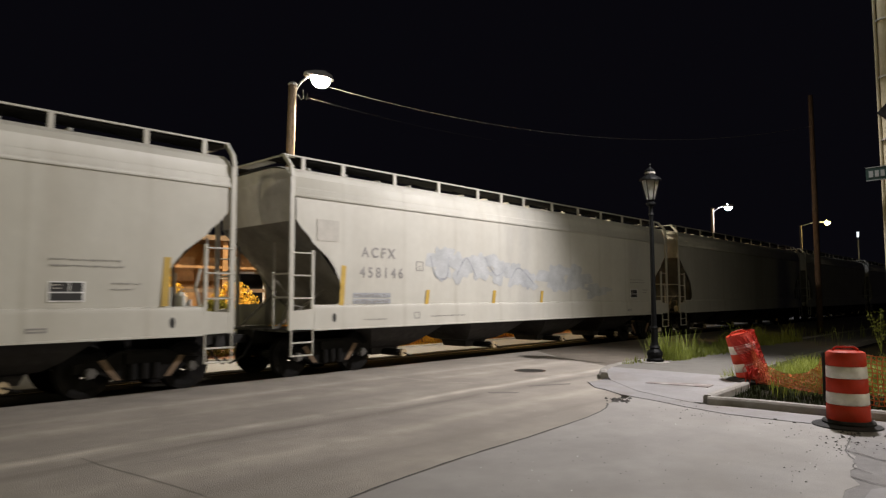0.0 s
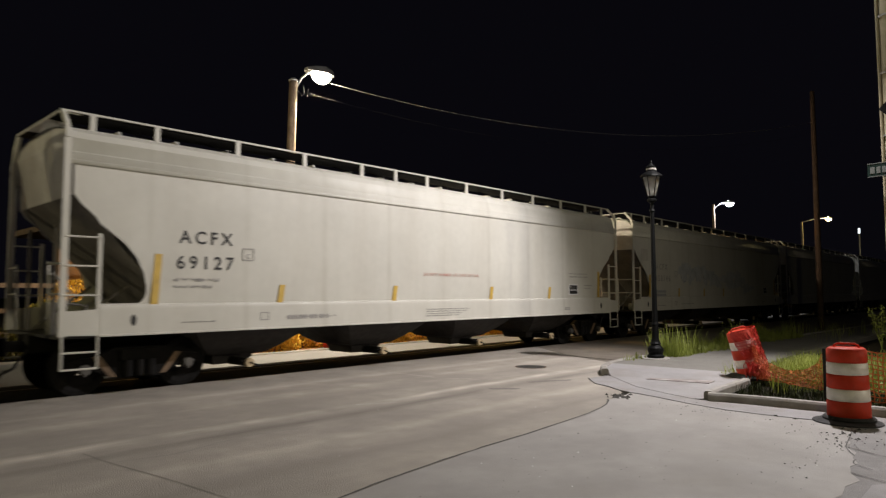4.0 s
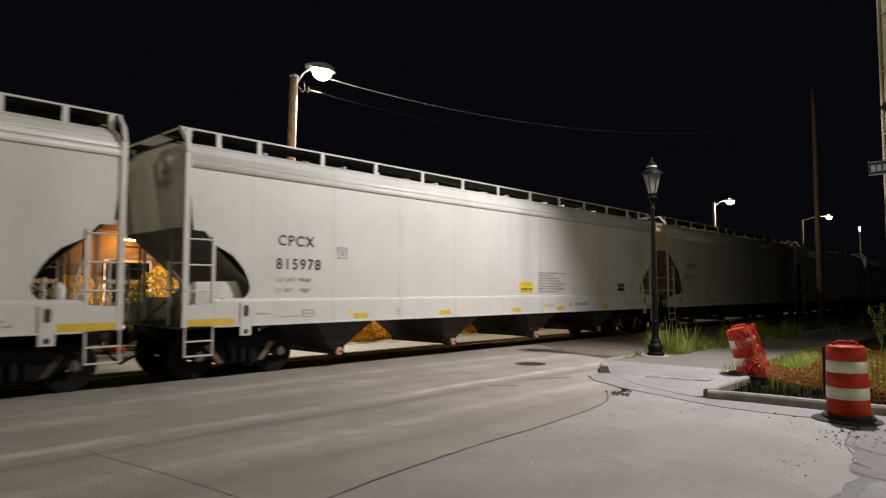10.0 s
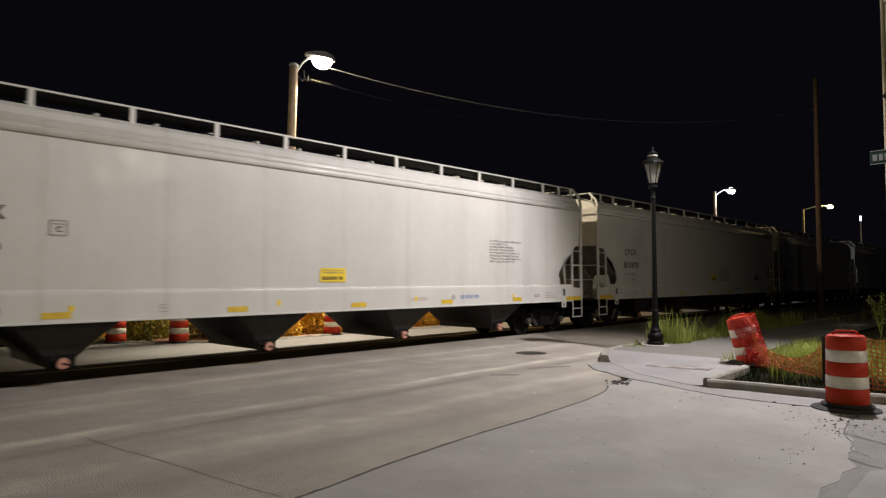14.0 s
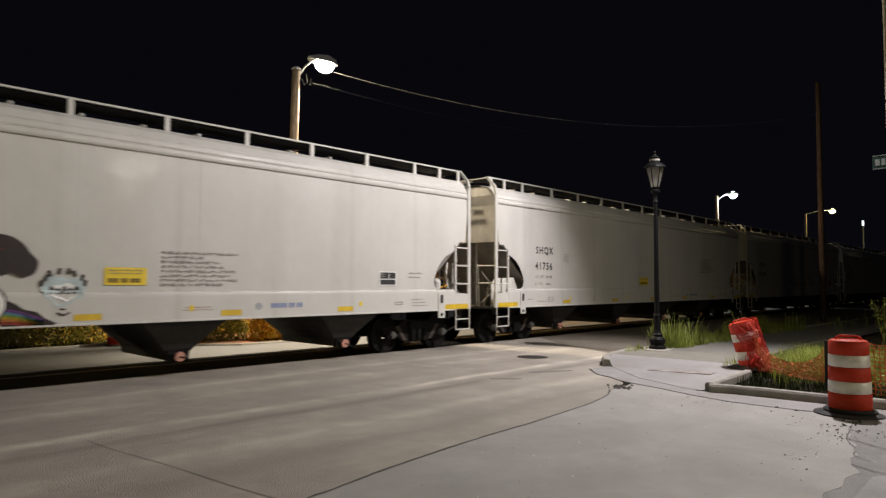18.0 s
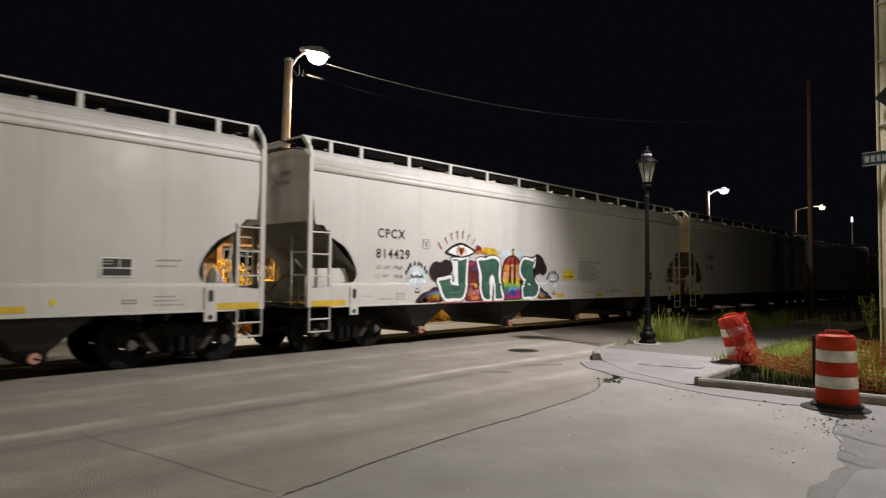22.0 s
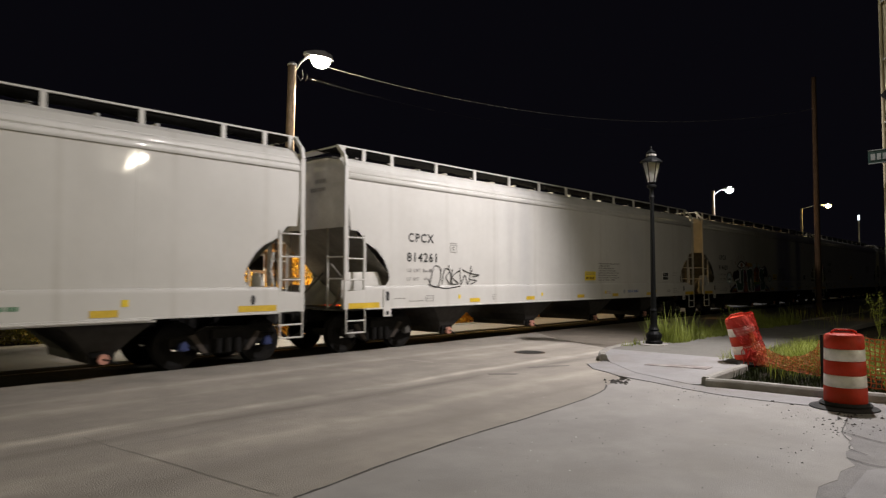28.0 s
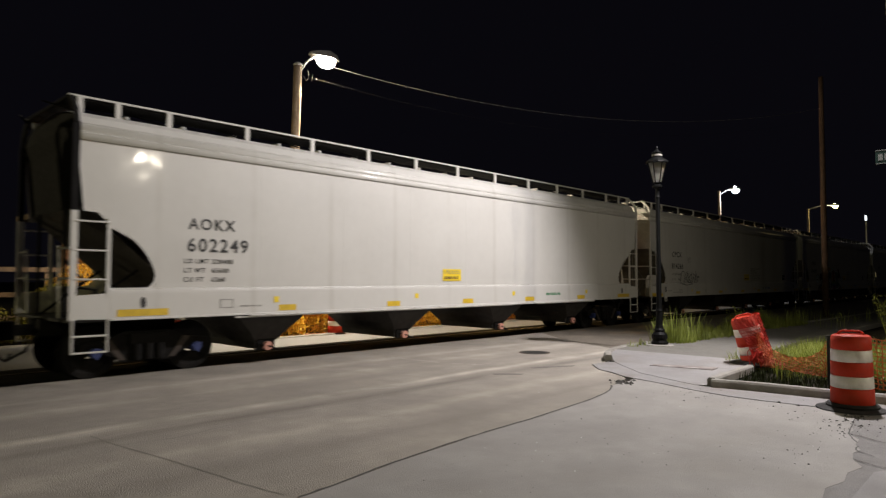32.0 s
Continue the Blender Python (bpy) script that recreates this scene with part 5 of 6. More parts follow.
for start, spec, w in WAGONS:
    key, L = spec.get("key", ""), spec["L"]
    if key not in ("", "A", "B", "H"):
        seams(w, L, spec["paint"])
    if key in ("A", "B"):
        word, num = ("ACFX", "458146") if key == "A" else ("ACFX", "69127")
        ink = FADED if key == "A" else STENCIL
        lettering("reporting_mark", word, 0.33, ink, w, 1.93, face(2.8), 2.68, "dark stencilled lettering", 1.42)
        lettering("wagon_number", num, 0.34, ink, w, 1.88, face(2.3), 2.21, "dark stencilled number", 1.42)
        bx = 3.69 if key == "A" else 3.2
        outline("stencil_box", w, FADED, bx, bx + 0.25, 2.40, 2.64, face(2.5), 0.018)
        lettering("box_letter", "C", 0.13, FADED, w, bx + 0.08, face(2.5), 2.44)
        for u in ((1.3, 4.0, 6.7, 9.06) if key == "A" else (1.44, 4.0, 7.16, 10.85, 13.74)):
            z1 = 2.46 if u < 2 else 1.93
            part("slanted_bar", prism([(u, 1.56), (u + 0.13, 1.56), (u + 0.19, z1), (u + 0.06, z1)], face(2.1) - 0.004, face(2.1)), DULLYELLOW, w, "slanted yellow reflective bar")
        part("slanted_bar", prism([(L - 1.40, 1.60), (L - 1.27, 1.60), (L - 1.24, 2.48), (L - 1.37, 2.48)], face(2.1) - 0.004, face(2.1)), DULLYELLOW, w)
        bars("small_print", w, FADED, L - 3.2, L - 2.1, 2.36, 0.03, face(2.3), key + "1")
        bars("small_print", w, FADED, L - 3.2, L - 2.0, 2.26, 0.03, face(2.3), key + "2")
        stencil_panel(w, L - 3.2, key)
        outline("stencil_box", w, FADED, L - 3.5, L - 3.2, 1.2, 1.28, -1.603, 0.03)
        bars("small_print", w, FADED, 2.0, 2.7, 1.22, 0.03, -1.603, key + "3")
        outline("stencil_box", w, FADED, 3.6, 3.8, 1.22, 1.38, -1.603, 0.018)
        bars("small_print", w, FADED, 4.2, 5.5, 1.25, 0.035, -1.603, key + "4")
        for c in (1.15, L - 1.2):
            part("sill_slot", prism([(c + 0.05 * math.cos(k * math.tau / 10), 1.3 + 0.1 * math.sin(k * math.tau / 10)) for k in range(10)], -1.606, -1.598), STENCIL, w)
    if key == "A":
        for z in (1.60, 1.74):
            mark("worn_panel", w, WORNBLUE, 1.7, 2.85, z, z + 0.11, face(1.7))
            bars("small_print", w, FADED, 1.75, 2.8, z + 0.02, 0.06, face(1.7) - 0.006, "A" + str(z))
        mark("painted_patch", w, material("patch_beige", (0.47, 0.45, 0.405), 0.6, spread=0.1, scale=3), 0.68, 1.28, 2.98, 3.45, face(3.2), "grey paint patch over old lettering")
        for k, (u, z, a, b) in enumerate(((4.6, 2.65, 0.45, 0.42), (5.4, 2.55, 0.5, 0.35), (6.2, 2.62, 0.55, 0.36), (7.1, 2.5, 0.5, 0.36), (7.9, 2.4, 0.5, 0.32), (8.5, 2.2, 0.4, 0.25), (9.9, 2.35, 0.8, 0.42), (11.2, 2.35, 0.8, 0.40), (12.5, 1.95, 0.8, 0.22))):
            blot("faded_spray", w, FADEBLUE, u, z, a, b, k, 0, 0.5, "faded blue spray paint")
        for k, pts in enumerate((((4.2, 2.8), (4.4, 2.3), (4.8, 2.25), (4.9, 2.8)), ((5.2, 2.3), (5.6, 2.8), (6.0, 2.3)), ((6.4, 2.85), (6.9, 2.35), (7.4, 2.6)), ((7.6, 2.3), (8.0, 2.6), (8.8, 2.1)))):
            ribbon("faded_stroke", w, WORNBLUE, pts, 0.05, 1)
    if key == "B":
        bars("stencil_figure", w, FADED, 1.85, 2.75, 1.98, 0.06, face(2.0), "B5")
        bars("stencil_figure", w, FADED, 1.85, 2.6, 1.86, 0.05, face(1.9), "B6")
        lettering("red_notice", "DO NOT HAMMER ON SIDES OF CAR", 0.108, RED, w, 8.23, face(2.2), 2.19, "faded red lettering")
        bars("small_print", w, FADED, 4.23, 5.34, 1.22, 0.09, -1.603, "B8", 0.15, True)
        for k in range(4):
            bars("small_print", w, FADED, 8.3, 10.0 - 0.15 * k, 1.33 - 0.055 * k, 0.025, -1.603, "B9" + str(k))
    if key in ("C", "D", "E", "F"):
        name, num = {"C": ("CPCX", "815978"), "D": ("SHQX", "41756"), "E": ("CPCX", "814429"), "F": ("CPCX", "814261")}[key]
        modern_marks(w, spec, name, num, key)
        sticker(w, {"C": 10.26, "D": 8.74, "E": 10.11, "F": 10.3}[key], key)
        print_block(w, {"C": 11.23, "D": 14.54, "E": 11.06, "F": 11.2}[key], key, 8, 0.56 if key == "D" else 0)
        bm = bmesh.new()
        for z, n in ((4.02, 4), (3.82, 6)):
            for k in range(n):
                box(bm, 0.045, 0.06, -0.75 + 0.1 * k, -0.69 + 0.1 * k, z, z + 0.09)
        tagged(part("end_stencil", bm, FADED, w), kind="stuff")
        if key != "D":
            stencil_panel(w, 16.18 if key != "F" else 16.3, key)
    if key == "G":
        lettering("reporting_mark", "AOKX", 0.29, STENCIL, w, 1.95, face(2.8), 2.66, "black stencilled lettering")
        lettering("wagon_number", "602249", 0.35, STENCIL, w, 1.93, face(2.3), 2.25, "black stencilled number")
        for z, a, b in ((2.03, "LD LMT", "220400"), (1.86, "LT WT", "65600"), (1.69, "CU FT", "6260")):
            tagged(lettering("load_limit", a, 0.12, STENCIL, w, 1.88, face(z), z), kind="stuff")
            lettering("load_figure", b, 0.12, STENCIL, w, 2.42, face(z), z)
        sticker(w, 8.73, key)
        for a, b in ((0.73, 1.6), (3.86, 4.27), (6.79, 7.21), (9.47, 9.88), (12.24, 12.69), (15.1, 15.55), (17.78, 18.63)):
            mark("reflector_strip", w, YELLOW, a, b, 1.10, 1.22, -1.603)
        for a in (3.74, 7.7, 11.62, 15.6):
            mark("yellow_dot", w, STICKER, a, a + 0.12, 1.27, 1.39, -1.603)
        outline("stencil_box", w, FADED, 2.58, 2.85, 1.19, 1.36, -1.603, 0.018)
        bars("small_print", w, FADED, 3.0, 3.5, 1.2, 0.03, -1.603, "G1")
        bars("maker_bar", w, material("green_lettering", (0.05, 0.22, 0.10), 0.5), 13.32, 14.1, 1.25, 0.07, -1.603, "Gm", 0.1, True)
        part("sill_pipe", rods([[(3.2, -1.64, 1.03), (7.5, -1.64, 1.02), (L - 3.2, -1.64, 1.03)]], 0.02), spec["paint"], w)
        for c in (1.16, L - 1.2):
            part("sill_slot", prism([(c + 0.05 * math.cos(k * math.tau / 10), 1.33 + 0.1 * math.sin(k * math.tau / 10)) for k in range(10)], -1.606, -1.598), STENCIL, w)
    if key == "E":
        mural(w)
    if key == "F":
        for k, pts in enumerate((((2.75, 1.55), (2.9, 2.05), (3.15, 2.0), (3.1, 1.6), (2.85, 1.55), (2.7, 1.75)), ((3.2, 1.6), (3.3, 2.0), (3.5, 1.95), (3.35, 1.78), (3.6, 1.6), (3.45, 2.1)),
                                 ((3.6, 2.0), (3.55, 1.65), (3.85, 1.62), (3.6, 1.8), (3.9, 1.98)), ((3.9, 2.05), (3.95, 1.6), (4.1, 1.85), (4.25, 1.6), (4.35, 2.1)), ((4.4, 2.0), (4.3, 1.75), (4.6, 1.7), (4.35, 1.6)),
                                 ((4.0, 2.0), (4.3, 1.9), (4.7, 1.85), (4.4, 1.8)), ((2.7, 1.6), (3.3, 1.5), (3.9, 1.56)))):
            ribbon("black_scrawl", w, SPRAYBLACK, pts, 0.026, 1 + k % 3)


# ---- barrels, net, posts, poles ----
def barrel(name_label, m, group="construction barrels"):
    b = empty("traffic_barrel", m, name_label, "traffic barrel", group)
    base = lathe([(0.315, 0.0), (0.32, 0.02), (0.295, 0.045), (0.27, 0.05)], 24)
    part("rubber_base", base, RUBBER, b, "black rubber ring base")
    z, r = 0.03, 0.262
    for k, (mat, h) in enumerate(((ORANGE, 0.225), (SHEET, 0.16), (ORANGE, 0.19), (SHEET, 0.16), (ORANGE, 0.165))):
        r2 = r - 0.004
        body = lathe([(r - 0.012, z), (r, z + 0.008), (r2, z + h - 0.008), (r2 - 0.012, z + h)], 28)
        part("orange_band" if mat is ORANGE else "white_band", body, mat, b, smooth=True)
        z, r = z + h, r2 - 0.001
    part("barrel_top", lathe([(r, z - 0.002), (r - 0.012, z + 0.022), (r - 0.035, z + 0.034), (0.19, z + 0.04), (0.18, z + 0.025)], 28), ORANGE, b, smooth=False)
    part("handle", rods([[(-0.15, 0, z + 0.02), (-0.14, 0, z + 0.06), (-0.1, 0, z + 0.085), (0.1, 0, z + 0.085), (0.14, 0, z + 0.06), (0.15, 0, z + 0.02)]], 0.015, 8), ORANGE, b)
    return b


barrel("upright orange and white striped barrel beside the kerb", pose(10.27, 2.12, 0.028, 0, 0, 98))
barrel("leaning orange and white barrel wrapped in red netting", pose(13.46, 4.36, 0.07, -2, -15, -52))
for x, y, a in ((6.95, 19.0, 0), (8.2, 17.85, 20), (12.72, 16.85, 50)):
    barrel("orange and white striped barrel behind the track", pose(x, y, 0.0, 0, 0, a), "barrels across the track")


def net_mesh(rows, wide=0.012):
    """A netting of thin strips through a grid of points."""
    verts, faces = [], []
    for grid in (rows, [list(c) for c in zip(*rows)]):
        for k, line in enumerate(grid):
            other = grid[k + 1] if k + 1 < len(grid) else grid[k - 1]
            for i, (a, b) in enumerate(zip(line, line[1:])):
                s = (other[i] - a).normalized() * wide
                n = len(verts)
                verts += [a - s, b - s, b + s, a + s]
                faces.append((n, n + 1, n + 2, n + 3))
    me = bpy.data.meshes.new("net")
    me.from_pydata([tuple(v) for v in verts], [], faces)
    return me


def net(path, n, m, jitter, label, wide=0.006):
    """path: (x, y, low, high) along the netting."""
    rnd = random.Random(7)
    pts = smooth_path([Vector(p) for p in path], n)
    rows = []
    for k in range(m + 1):
        f = k / m
        rows.append([Vector((p[0] + rnd.gauss(0, jitter), p[1] + rnd.gauss(0, jitter), p[2] + (p[3] - p[2]) * f + rnd.gauss(0, jitter * 0.6))) for p in pts])
    me = net_mesh(rows, wide)
    me.materials.append(NET)
    return tagged(new("safety_net", me), label, "safety net")


net([(13.2, 4.3, 0.16, 0.9), (13.0, 4.1, 0.12, 0.56), (12.55, 3.65, 0.16, 0.42), (12.1, 3.2, 0.18, 0.43), (11.75, 2.85, 0.2, 0.6), (11.6, 2.6, 0.2, 0.88), (11.45, 1.9, 0.12, 0.84), (11.7, 1.2, 0.08, 0.72), (12.2, 0.4, 0.02, 0.5)], 11, 11, 0.009, "sagging orange plastic safety net between the barrels", 0.008)
wrap = []
for k in range(18):
    z = 0.02 + 0.056 * k
    lean = Matrix.Translation((13.46, 4.36, 0.07)) @ Euler((radians(-2), radians(-15), radians(-52))).to_matrix().to_4x4()
    rnd = random.Random(k)
    wrap.append([lean @ Vector(((0.31 - 0.03 * z + rnd.uniform(0, 0.03)) * math.cos(a), (0.31 - 0.03 * z + rnd.uniform(0, 0.03)) * math.sin(a), z)) for a in [radians(-128 + 6.5 * j + 14 * math.sin(z * 5)) for j in range(32)]])
me = net_mesh(wrap, 0.0095)
me.materials.append(REDNET)
tagged(new("net_wrap", me), "red plastic netting wrapped round the leaning barrel", "safety net")
heap = net_mesh([[Vector((12.95 + 0.05 * i + random.Random(i * 31 + j).gauss(0, 0.03), 4.12 + 0.02 * j - 0.02 * i + random.Random(i * 17 + j).gauss(0, 0.03), 0.1 + max(0, 0.34 - 0.028 * i) * abs(math.sin(j * 0.9 + i)) )) for i in range(14)] for j in range(14)], 0.013)
heap.materials.append(REDNET)
tagged(new("net_heap", heap), "crumpled red netting on the ground by the leaning barrel", "safety net")
tagged(part("sandbag", lathe([(0.06, 0.06), (0.36, 0.065), (0.40, 0.11), (0.3, 0.155), (0.05, 0.17)], 14, None, (13.36, 4.46)), RUBBER), "dark sandbag under the leaning barrel", "sandbag")
tagged(part("stake", boxes((11.58, 11.62, 2.68, 2.72, -0.03, 0.86)), IRON), "dark stake holding the safety net", "stake")
tagged(part("rubber_mat", lathe([(0.42, 0.004), (0.41, 0.02), (0.3, 0.024)], 24, None, (10.16, 2.12)), RUBBER), "flat black rubber mat under the barrel", "mat")

# decorative street lamp
POST = (15.28, 7.22)
pl = empty("lamp_post", pose(POST[0], POST[1], 0.12), "black cast iron street lantern post, unlit", "street lamp")
part("base", lathe([(0.20, 0.03), (0.20, 0.09), (0.175, 0.11), (0.165, 0.14), (0.19, 0.2), (0.185, 0.27), (0.13, 0.33), (0.115, 0.35), (0.135, 0.38), (0.10, 0.43), (0.085, 0.5), (0.075, 0.82), (0.09, 0.85), (0.07, 0.9)], 16), BLACKPAINT, pl)
part("plinth", lathe([(0.34, -0.06), (0.34, 0.02), (0.31, 0.035)], 16), CURB, pl, "round pale concrete plinth")
part("shaft", lathe([(0.07, 0.9), (0.062, 1.4), (0.05, 3.62), (0.07, 3.65), (0.05, 3.7), (0.045, 3.86)], 14), BLACKPAINT, pl)
part("collar", lathe([(0.05, 3.86), (0.12, 3.9), (0.12, 3.94), (0.06, 3.98), (0.10, 4.02)], 14), BLACKPAINT, pl)
cage = bmesh.new()
for k in range(6):
    a = k * math.tau / 6
    rod(cage, (0.10 * math.cos(a), 0.10 * math.sin(a), 4.02), (0.215 * math.cos(a), 0.215 * math.sin(a), 4.52), 0.012, 5)
part("lantern_frame", cage, BLACKPAINT, pl)
for k in range(6):
    a, b = k * math.tau / 6, (k + 1) * math.tau / 6
    bm = bmesh.new()
    q = [bm.verts.new(v) for v in ((0.098 * math.cos(a), 0.098 * math.sin(a), 4.03), (0.098 * math.cos(b), 0.098 * math.sin(b), 4.03), (0.21 * math.cos(b), 0.21 * math.sin(b), 4.51), (0.21 * math.cos(a), 0.21 * math.sin(a), 4.51))]
    bm.faces.new(q)
    part("pane", bm, LANTERN, pl)
part("roof", lathe([(0.27, 4.51), (0.26, 4.55), (0.15, 4.63), (0.11, 4.66), (0.11, 4.74), (0.13, 4.76), (0.05, 4.82), (0.02, 4.86), (0.03, 4.89), (0.01, 4.93)], 12), BLACKPAINT, pl)
part("vent_ring", lathe([(0.125, 4.68), (0.127, 4.72), (0.11, 4.725)], 12), CURB, pl, "pale band under the finial")
part("bulb", lathe([(0.03, 4.05), (0.055, 4.12), (0.055, 4.2), (0.02, 4.26)], 10), SHEET, pl)


def pole(name, label, x, y, h, r0, r1, mat, lean=(0, 0)):
    p = empty(name, pose(x, y, 0), label, "utility pole")
    bm = bmesh.new()
    rows = 9
    rnd = random.Random(int(x * 10))
    rings = []
    for k in range(rows):
        f = k / (rows - 1)
        r = r0 + (r1 - r0) * f
        rings.append([bm.verts.new((lean[0] * h * f + r * (1 + rnd.uniform(-0.04, 0.04)) * math.cos(j * math.tau / 14), lean[1] * h * f + r * math.sin(j * math.tau / 14), h * f)) for j in range(14)])
    for a, b in zip(rings, rings[1:]):
        for j in range(14):
            bm.faces.new((a[j], a[(j + 1) % 14], b[(j + 1) % 14], b[j]))
    bm.faces.new(rings[-1])
    bm.faces.new(rings[0][::-1])
    part("pole_shaft", bm, mat, p, smooth=True)
    return p


def street_head(parent, at, way, mat, size=0.28, deep=0.55):
    """A cobra-type lamp head: housing and glowing bowl, with its arm's end at at and its nose along way (2D)."""
    ang = math.degrees(math.atan2(way[1], way[0]))
    bm = bmesh.new()
    rows = []
    for u, w, z0, z1 in ((-0.9, 0.25, -0.1, 0.1), (-0.3, 0.55, -0.15, 0.28), (0.5, 0.75, -0.15, 0.4), (1.3, 0.55, -0.15, 0.25), (1.6, 0.2, -0.12, 0.05)):
        rows.append([bm.verts.new((u * size, y * w * size, z * size)) for y, z in ((-1, z0), (-0.7, z1), (0.7, z1), (1, z0))])
    for a, b in zip(rows, rows[1:]):
        for k in range(4):
            bm.faces.new((a[k], b[k], b[(k + 1) % 4], a[(k + 1) % 4]))
    bm.faces.new(rows[0])
    bm.faces.new(rows[-1][::-1])
    bmesh.ops.recalc_face_normals(bm, faces=bm.faces)
    h = part("lamp_head", bm, GALV, parent)
    h.matrix_basis = pose(*at, 0, 0, ang)
    bm = bmesh.new()
    bmesh.ops.create_uvsphere(bm, u_segments=16, v_segments=8, radius=0.62 * size)
    for v in bm.verts:
        v.co = (v.co.x * 1.3 + 0.5 * size, v.co.y, v.co.z * deep - 0.2 * size)
    part("glowing_bowl", bm, mat, h, "bright glowing lamp bowl", True)
    return h


# wooden pole with a light behind the train
wp = pole("light_pole", "weathered wooden pole with a bright street light", 11.67, 17.92, 8.73, 0.168, 0.135, TIMBER, (0.026, 0))
part("lamp_arm", rods([[(0.28, 0, 8.47), (0.56, 0.02, 8.92), (0.84, 0.0, 9.18), (1.06, 0, 9.2)]], 0.034), GALV, wp)
part("wire_loop", rods([[(0.34, -0.1, 8.42), (0.47, -0.12, 8.25), (0.58, -0.1, 8.36), (0.56, -0.08, 8.64)]], 0.017), IRON, wp)
part("wire_end", rods([[(0.69, -0.1, 8.3), (0.74, -0.1, 8.53)]], 0.017), IRON, wp)
street_head(wp, (1.12, 0, 9.27), (1, 0), LAMPGLOW, 0.45, 1.0)
part("pole_cap", lathe([(0.15, 8.71), (0.162, 8.75), (0.09, 8.82)], 12, None, (0.227, 0)), GALV, wp)


def wire(label, a, b, sag, r=0.012, n=24):
    pts = []
    for k in range(n + 1):
        f = k / n
        p = Vector(a).lerp(Vector(b), f)
        p.z -= sag * 4 * f * (1 - f)
        pts.append(tuple(p))
    return tagged(part("power_line", rods([pts], r, 5), GALV if r > 0.005 else IRON), label, "power line")


wire("thin power line lit by the street light", (12.99, 17.86, 8.98), (34.2, 8.0, 9.8), 1.2, 0.0075)
wire("second thin power line in the dark", (12.54, 17.86, 8.42), (34.2, 8.0, 9.3), 1.3, 0.0025)

# brown pole on the near side of the track
bp = pole("utility_pole", "tall brown wooden utility pole beside the track", 34.1, 8.0, 11.3, 0.14, 0.10, TIMBER2, (0.012, 0.0))

# pole at the street corner with the street name sign
sp = pole("corner_pole", "pale weathered utility pole with a street sign and conduit", 15.8, 2.24, 11.0, 0.19, 0.15, POLE)
part("conduit", rods([[(-0.08, 0.19, 0.2), (-0.08, 0.185, 8.0)]], 0.03, 8), POLE, sp)
for z in (1.2, 4.9, 6.2, 7.4):
    part("strap", lathe([(0.205, z), (0.205, z + 0.035), (0.19, z + 0.036)], 16), GALV, sp)
part("lamp_arm", rods([[(0, 0, 8.8), (-0.35, 0.5, 9.25), (-0.75, 1.05, 9.38)]], 0.035, 8), GALV, sp)
street_head(sp, (L1[0] - 15.8 + 0.12, L1[1] - 2.24 - 0.12, L1[2] + 0.12), (-0.6, 0.8), LAMPWHITE, 0.3)
sg = part("street_sign", boxes((-0.015, 0.015, -0.5, 0.40, 4.08, 4.36)), SIGN, sp, "green street name sign")
sg.matrix_basis = pose(-0.26, 0.05, 0, 0, 0, -6)
part("sign_border", boxes((-0.019, -0.016, -0.5, 0.40, 4.345, 4.36), (-0.019, -0.016, -0.5, 0.40, 4.08, 4.095)), SIGNTEXT, sg)
bm = bmesh.new()
for a, b in ((0.27, 0.35), (0.17, 0.24), (0.07, 0.14), (-0.03, 0.04), (-0.13, -0.06), (-0.23, -0.16), (-0.4, -0.3)):
    box(bm, -0.02, -0.017, a, b, 4.15, 4.28)
part("sign_bar", bm, SIGNTEXT, sg)
dm = boxes((-0.012, 0.012, -0.22, 0.22, -0.22, 0.22))
d = part("diamond_sign", dm, GRIME, sp, "back of a diamond road sign")
d.matrix_basis = pose(-0.24, -0.1, 5.45, 45, 0, 0)

# street light down the side street and the lights across the track
for nm, label, x, y, at, mat, h in (("street_light", "street light on a wooden pole down the side street", 16.6, -16.0, (L2[0] - 16.6, 0, L2[2] + 0.05), LAMPGLOW, 10.5),
                                    ("street_light", "white street light on a pole across the track", 55.6, 20.8, (0.5, -0.95, 9.32), LAMPWHITE, 9.2),
                                    ("street_light", "yellow street light far down the street", 84.4, 21.4, (2.0, -2.2, 10.45), LAMPYELLOW, 10.0)):
    p = pole(nm, label, x, y, h, 0.16, 0.12, TIMBER)
    part("lamp_arm", rods([[(0, 0, at[2] - 0.5), (at[0] * 0.5, at[1] * 0.5, at[2] - 0.08), (at[0] * 0.85, at[1] * 0.85, at[2])]], 0.04), GALV, p)
    street_head(p, at, (at[0], at[1]), mat, 0.4 if x > 50 else 0.26, 1.1)
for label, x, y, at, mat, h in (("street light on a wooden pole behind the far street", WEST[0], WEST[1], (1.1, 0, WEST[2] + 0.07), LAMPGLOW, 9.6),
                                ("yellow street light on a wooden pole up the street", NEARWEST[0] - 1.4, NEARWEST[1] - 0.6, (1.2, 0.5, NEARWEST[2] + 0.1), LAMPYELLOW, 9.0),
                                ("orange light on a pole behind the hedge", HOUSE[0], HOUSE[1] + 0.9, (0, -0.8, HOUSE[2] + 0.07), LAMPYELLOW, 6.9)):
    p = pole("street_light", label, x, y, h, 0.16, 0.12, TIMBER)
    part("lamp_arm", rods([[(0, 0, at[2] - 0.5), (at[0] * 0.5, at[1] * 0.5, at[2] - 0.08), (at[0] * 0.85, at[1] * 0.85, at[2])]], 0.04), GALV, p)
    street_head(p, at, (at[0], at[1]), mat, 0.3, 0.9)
pt = empty("porch_lamp", pose(PORCH[0], PORCH[1], PORCH[2]), "orange tube lamp under the porch roof", "lamp")
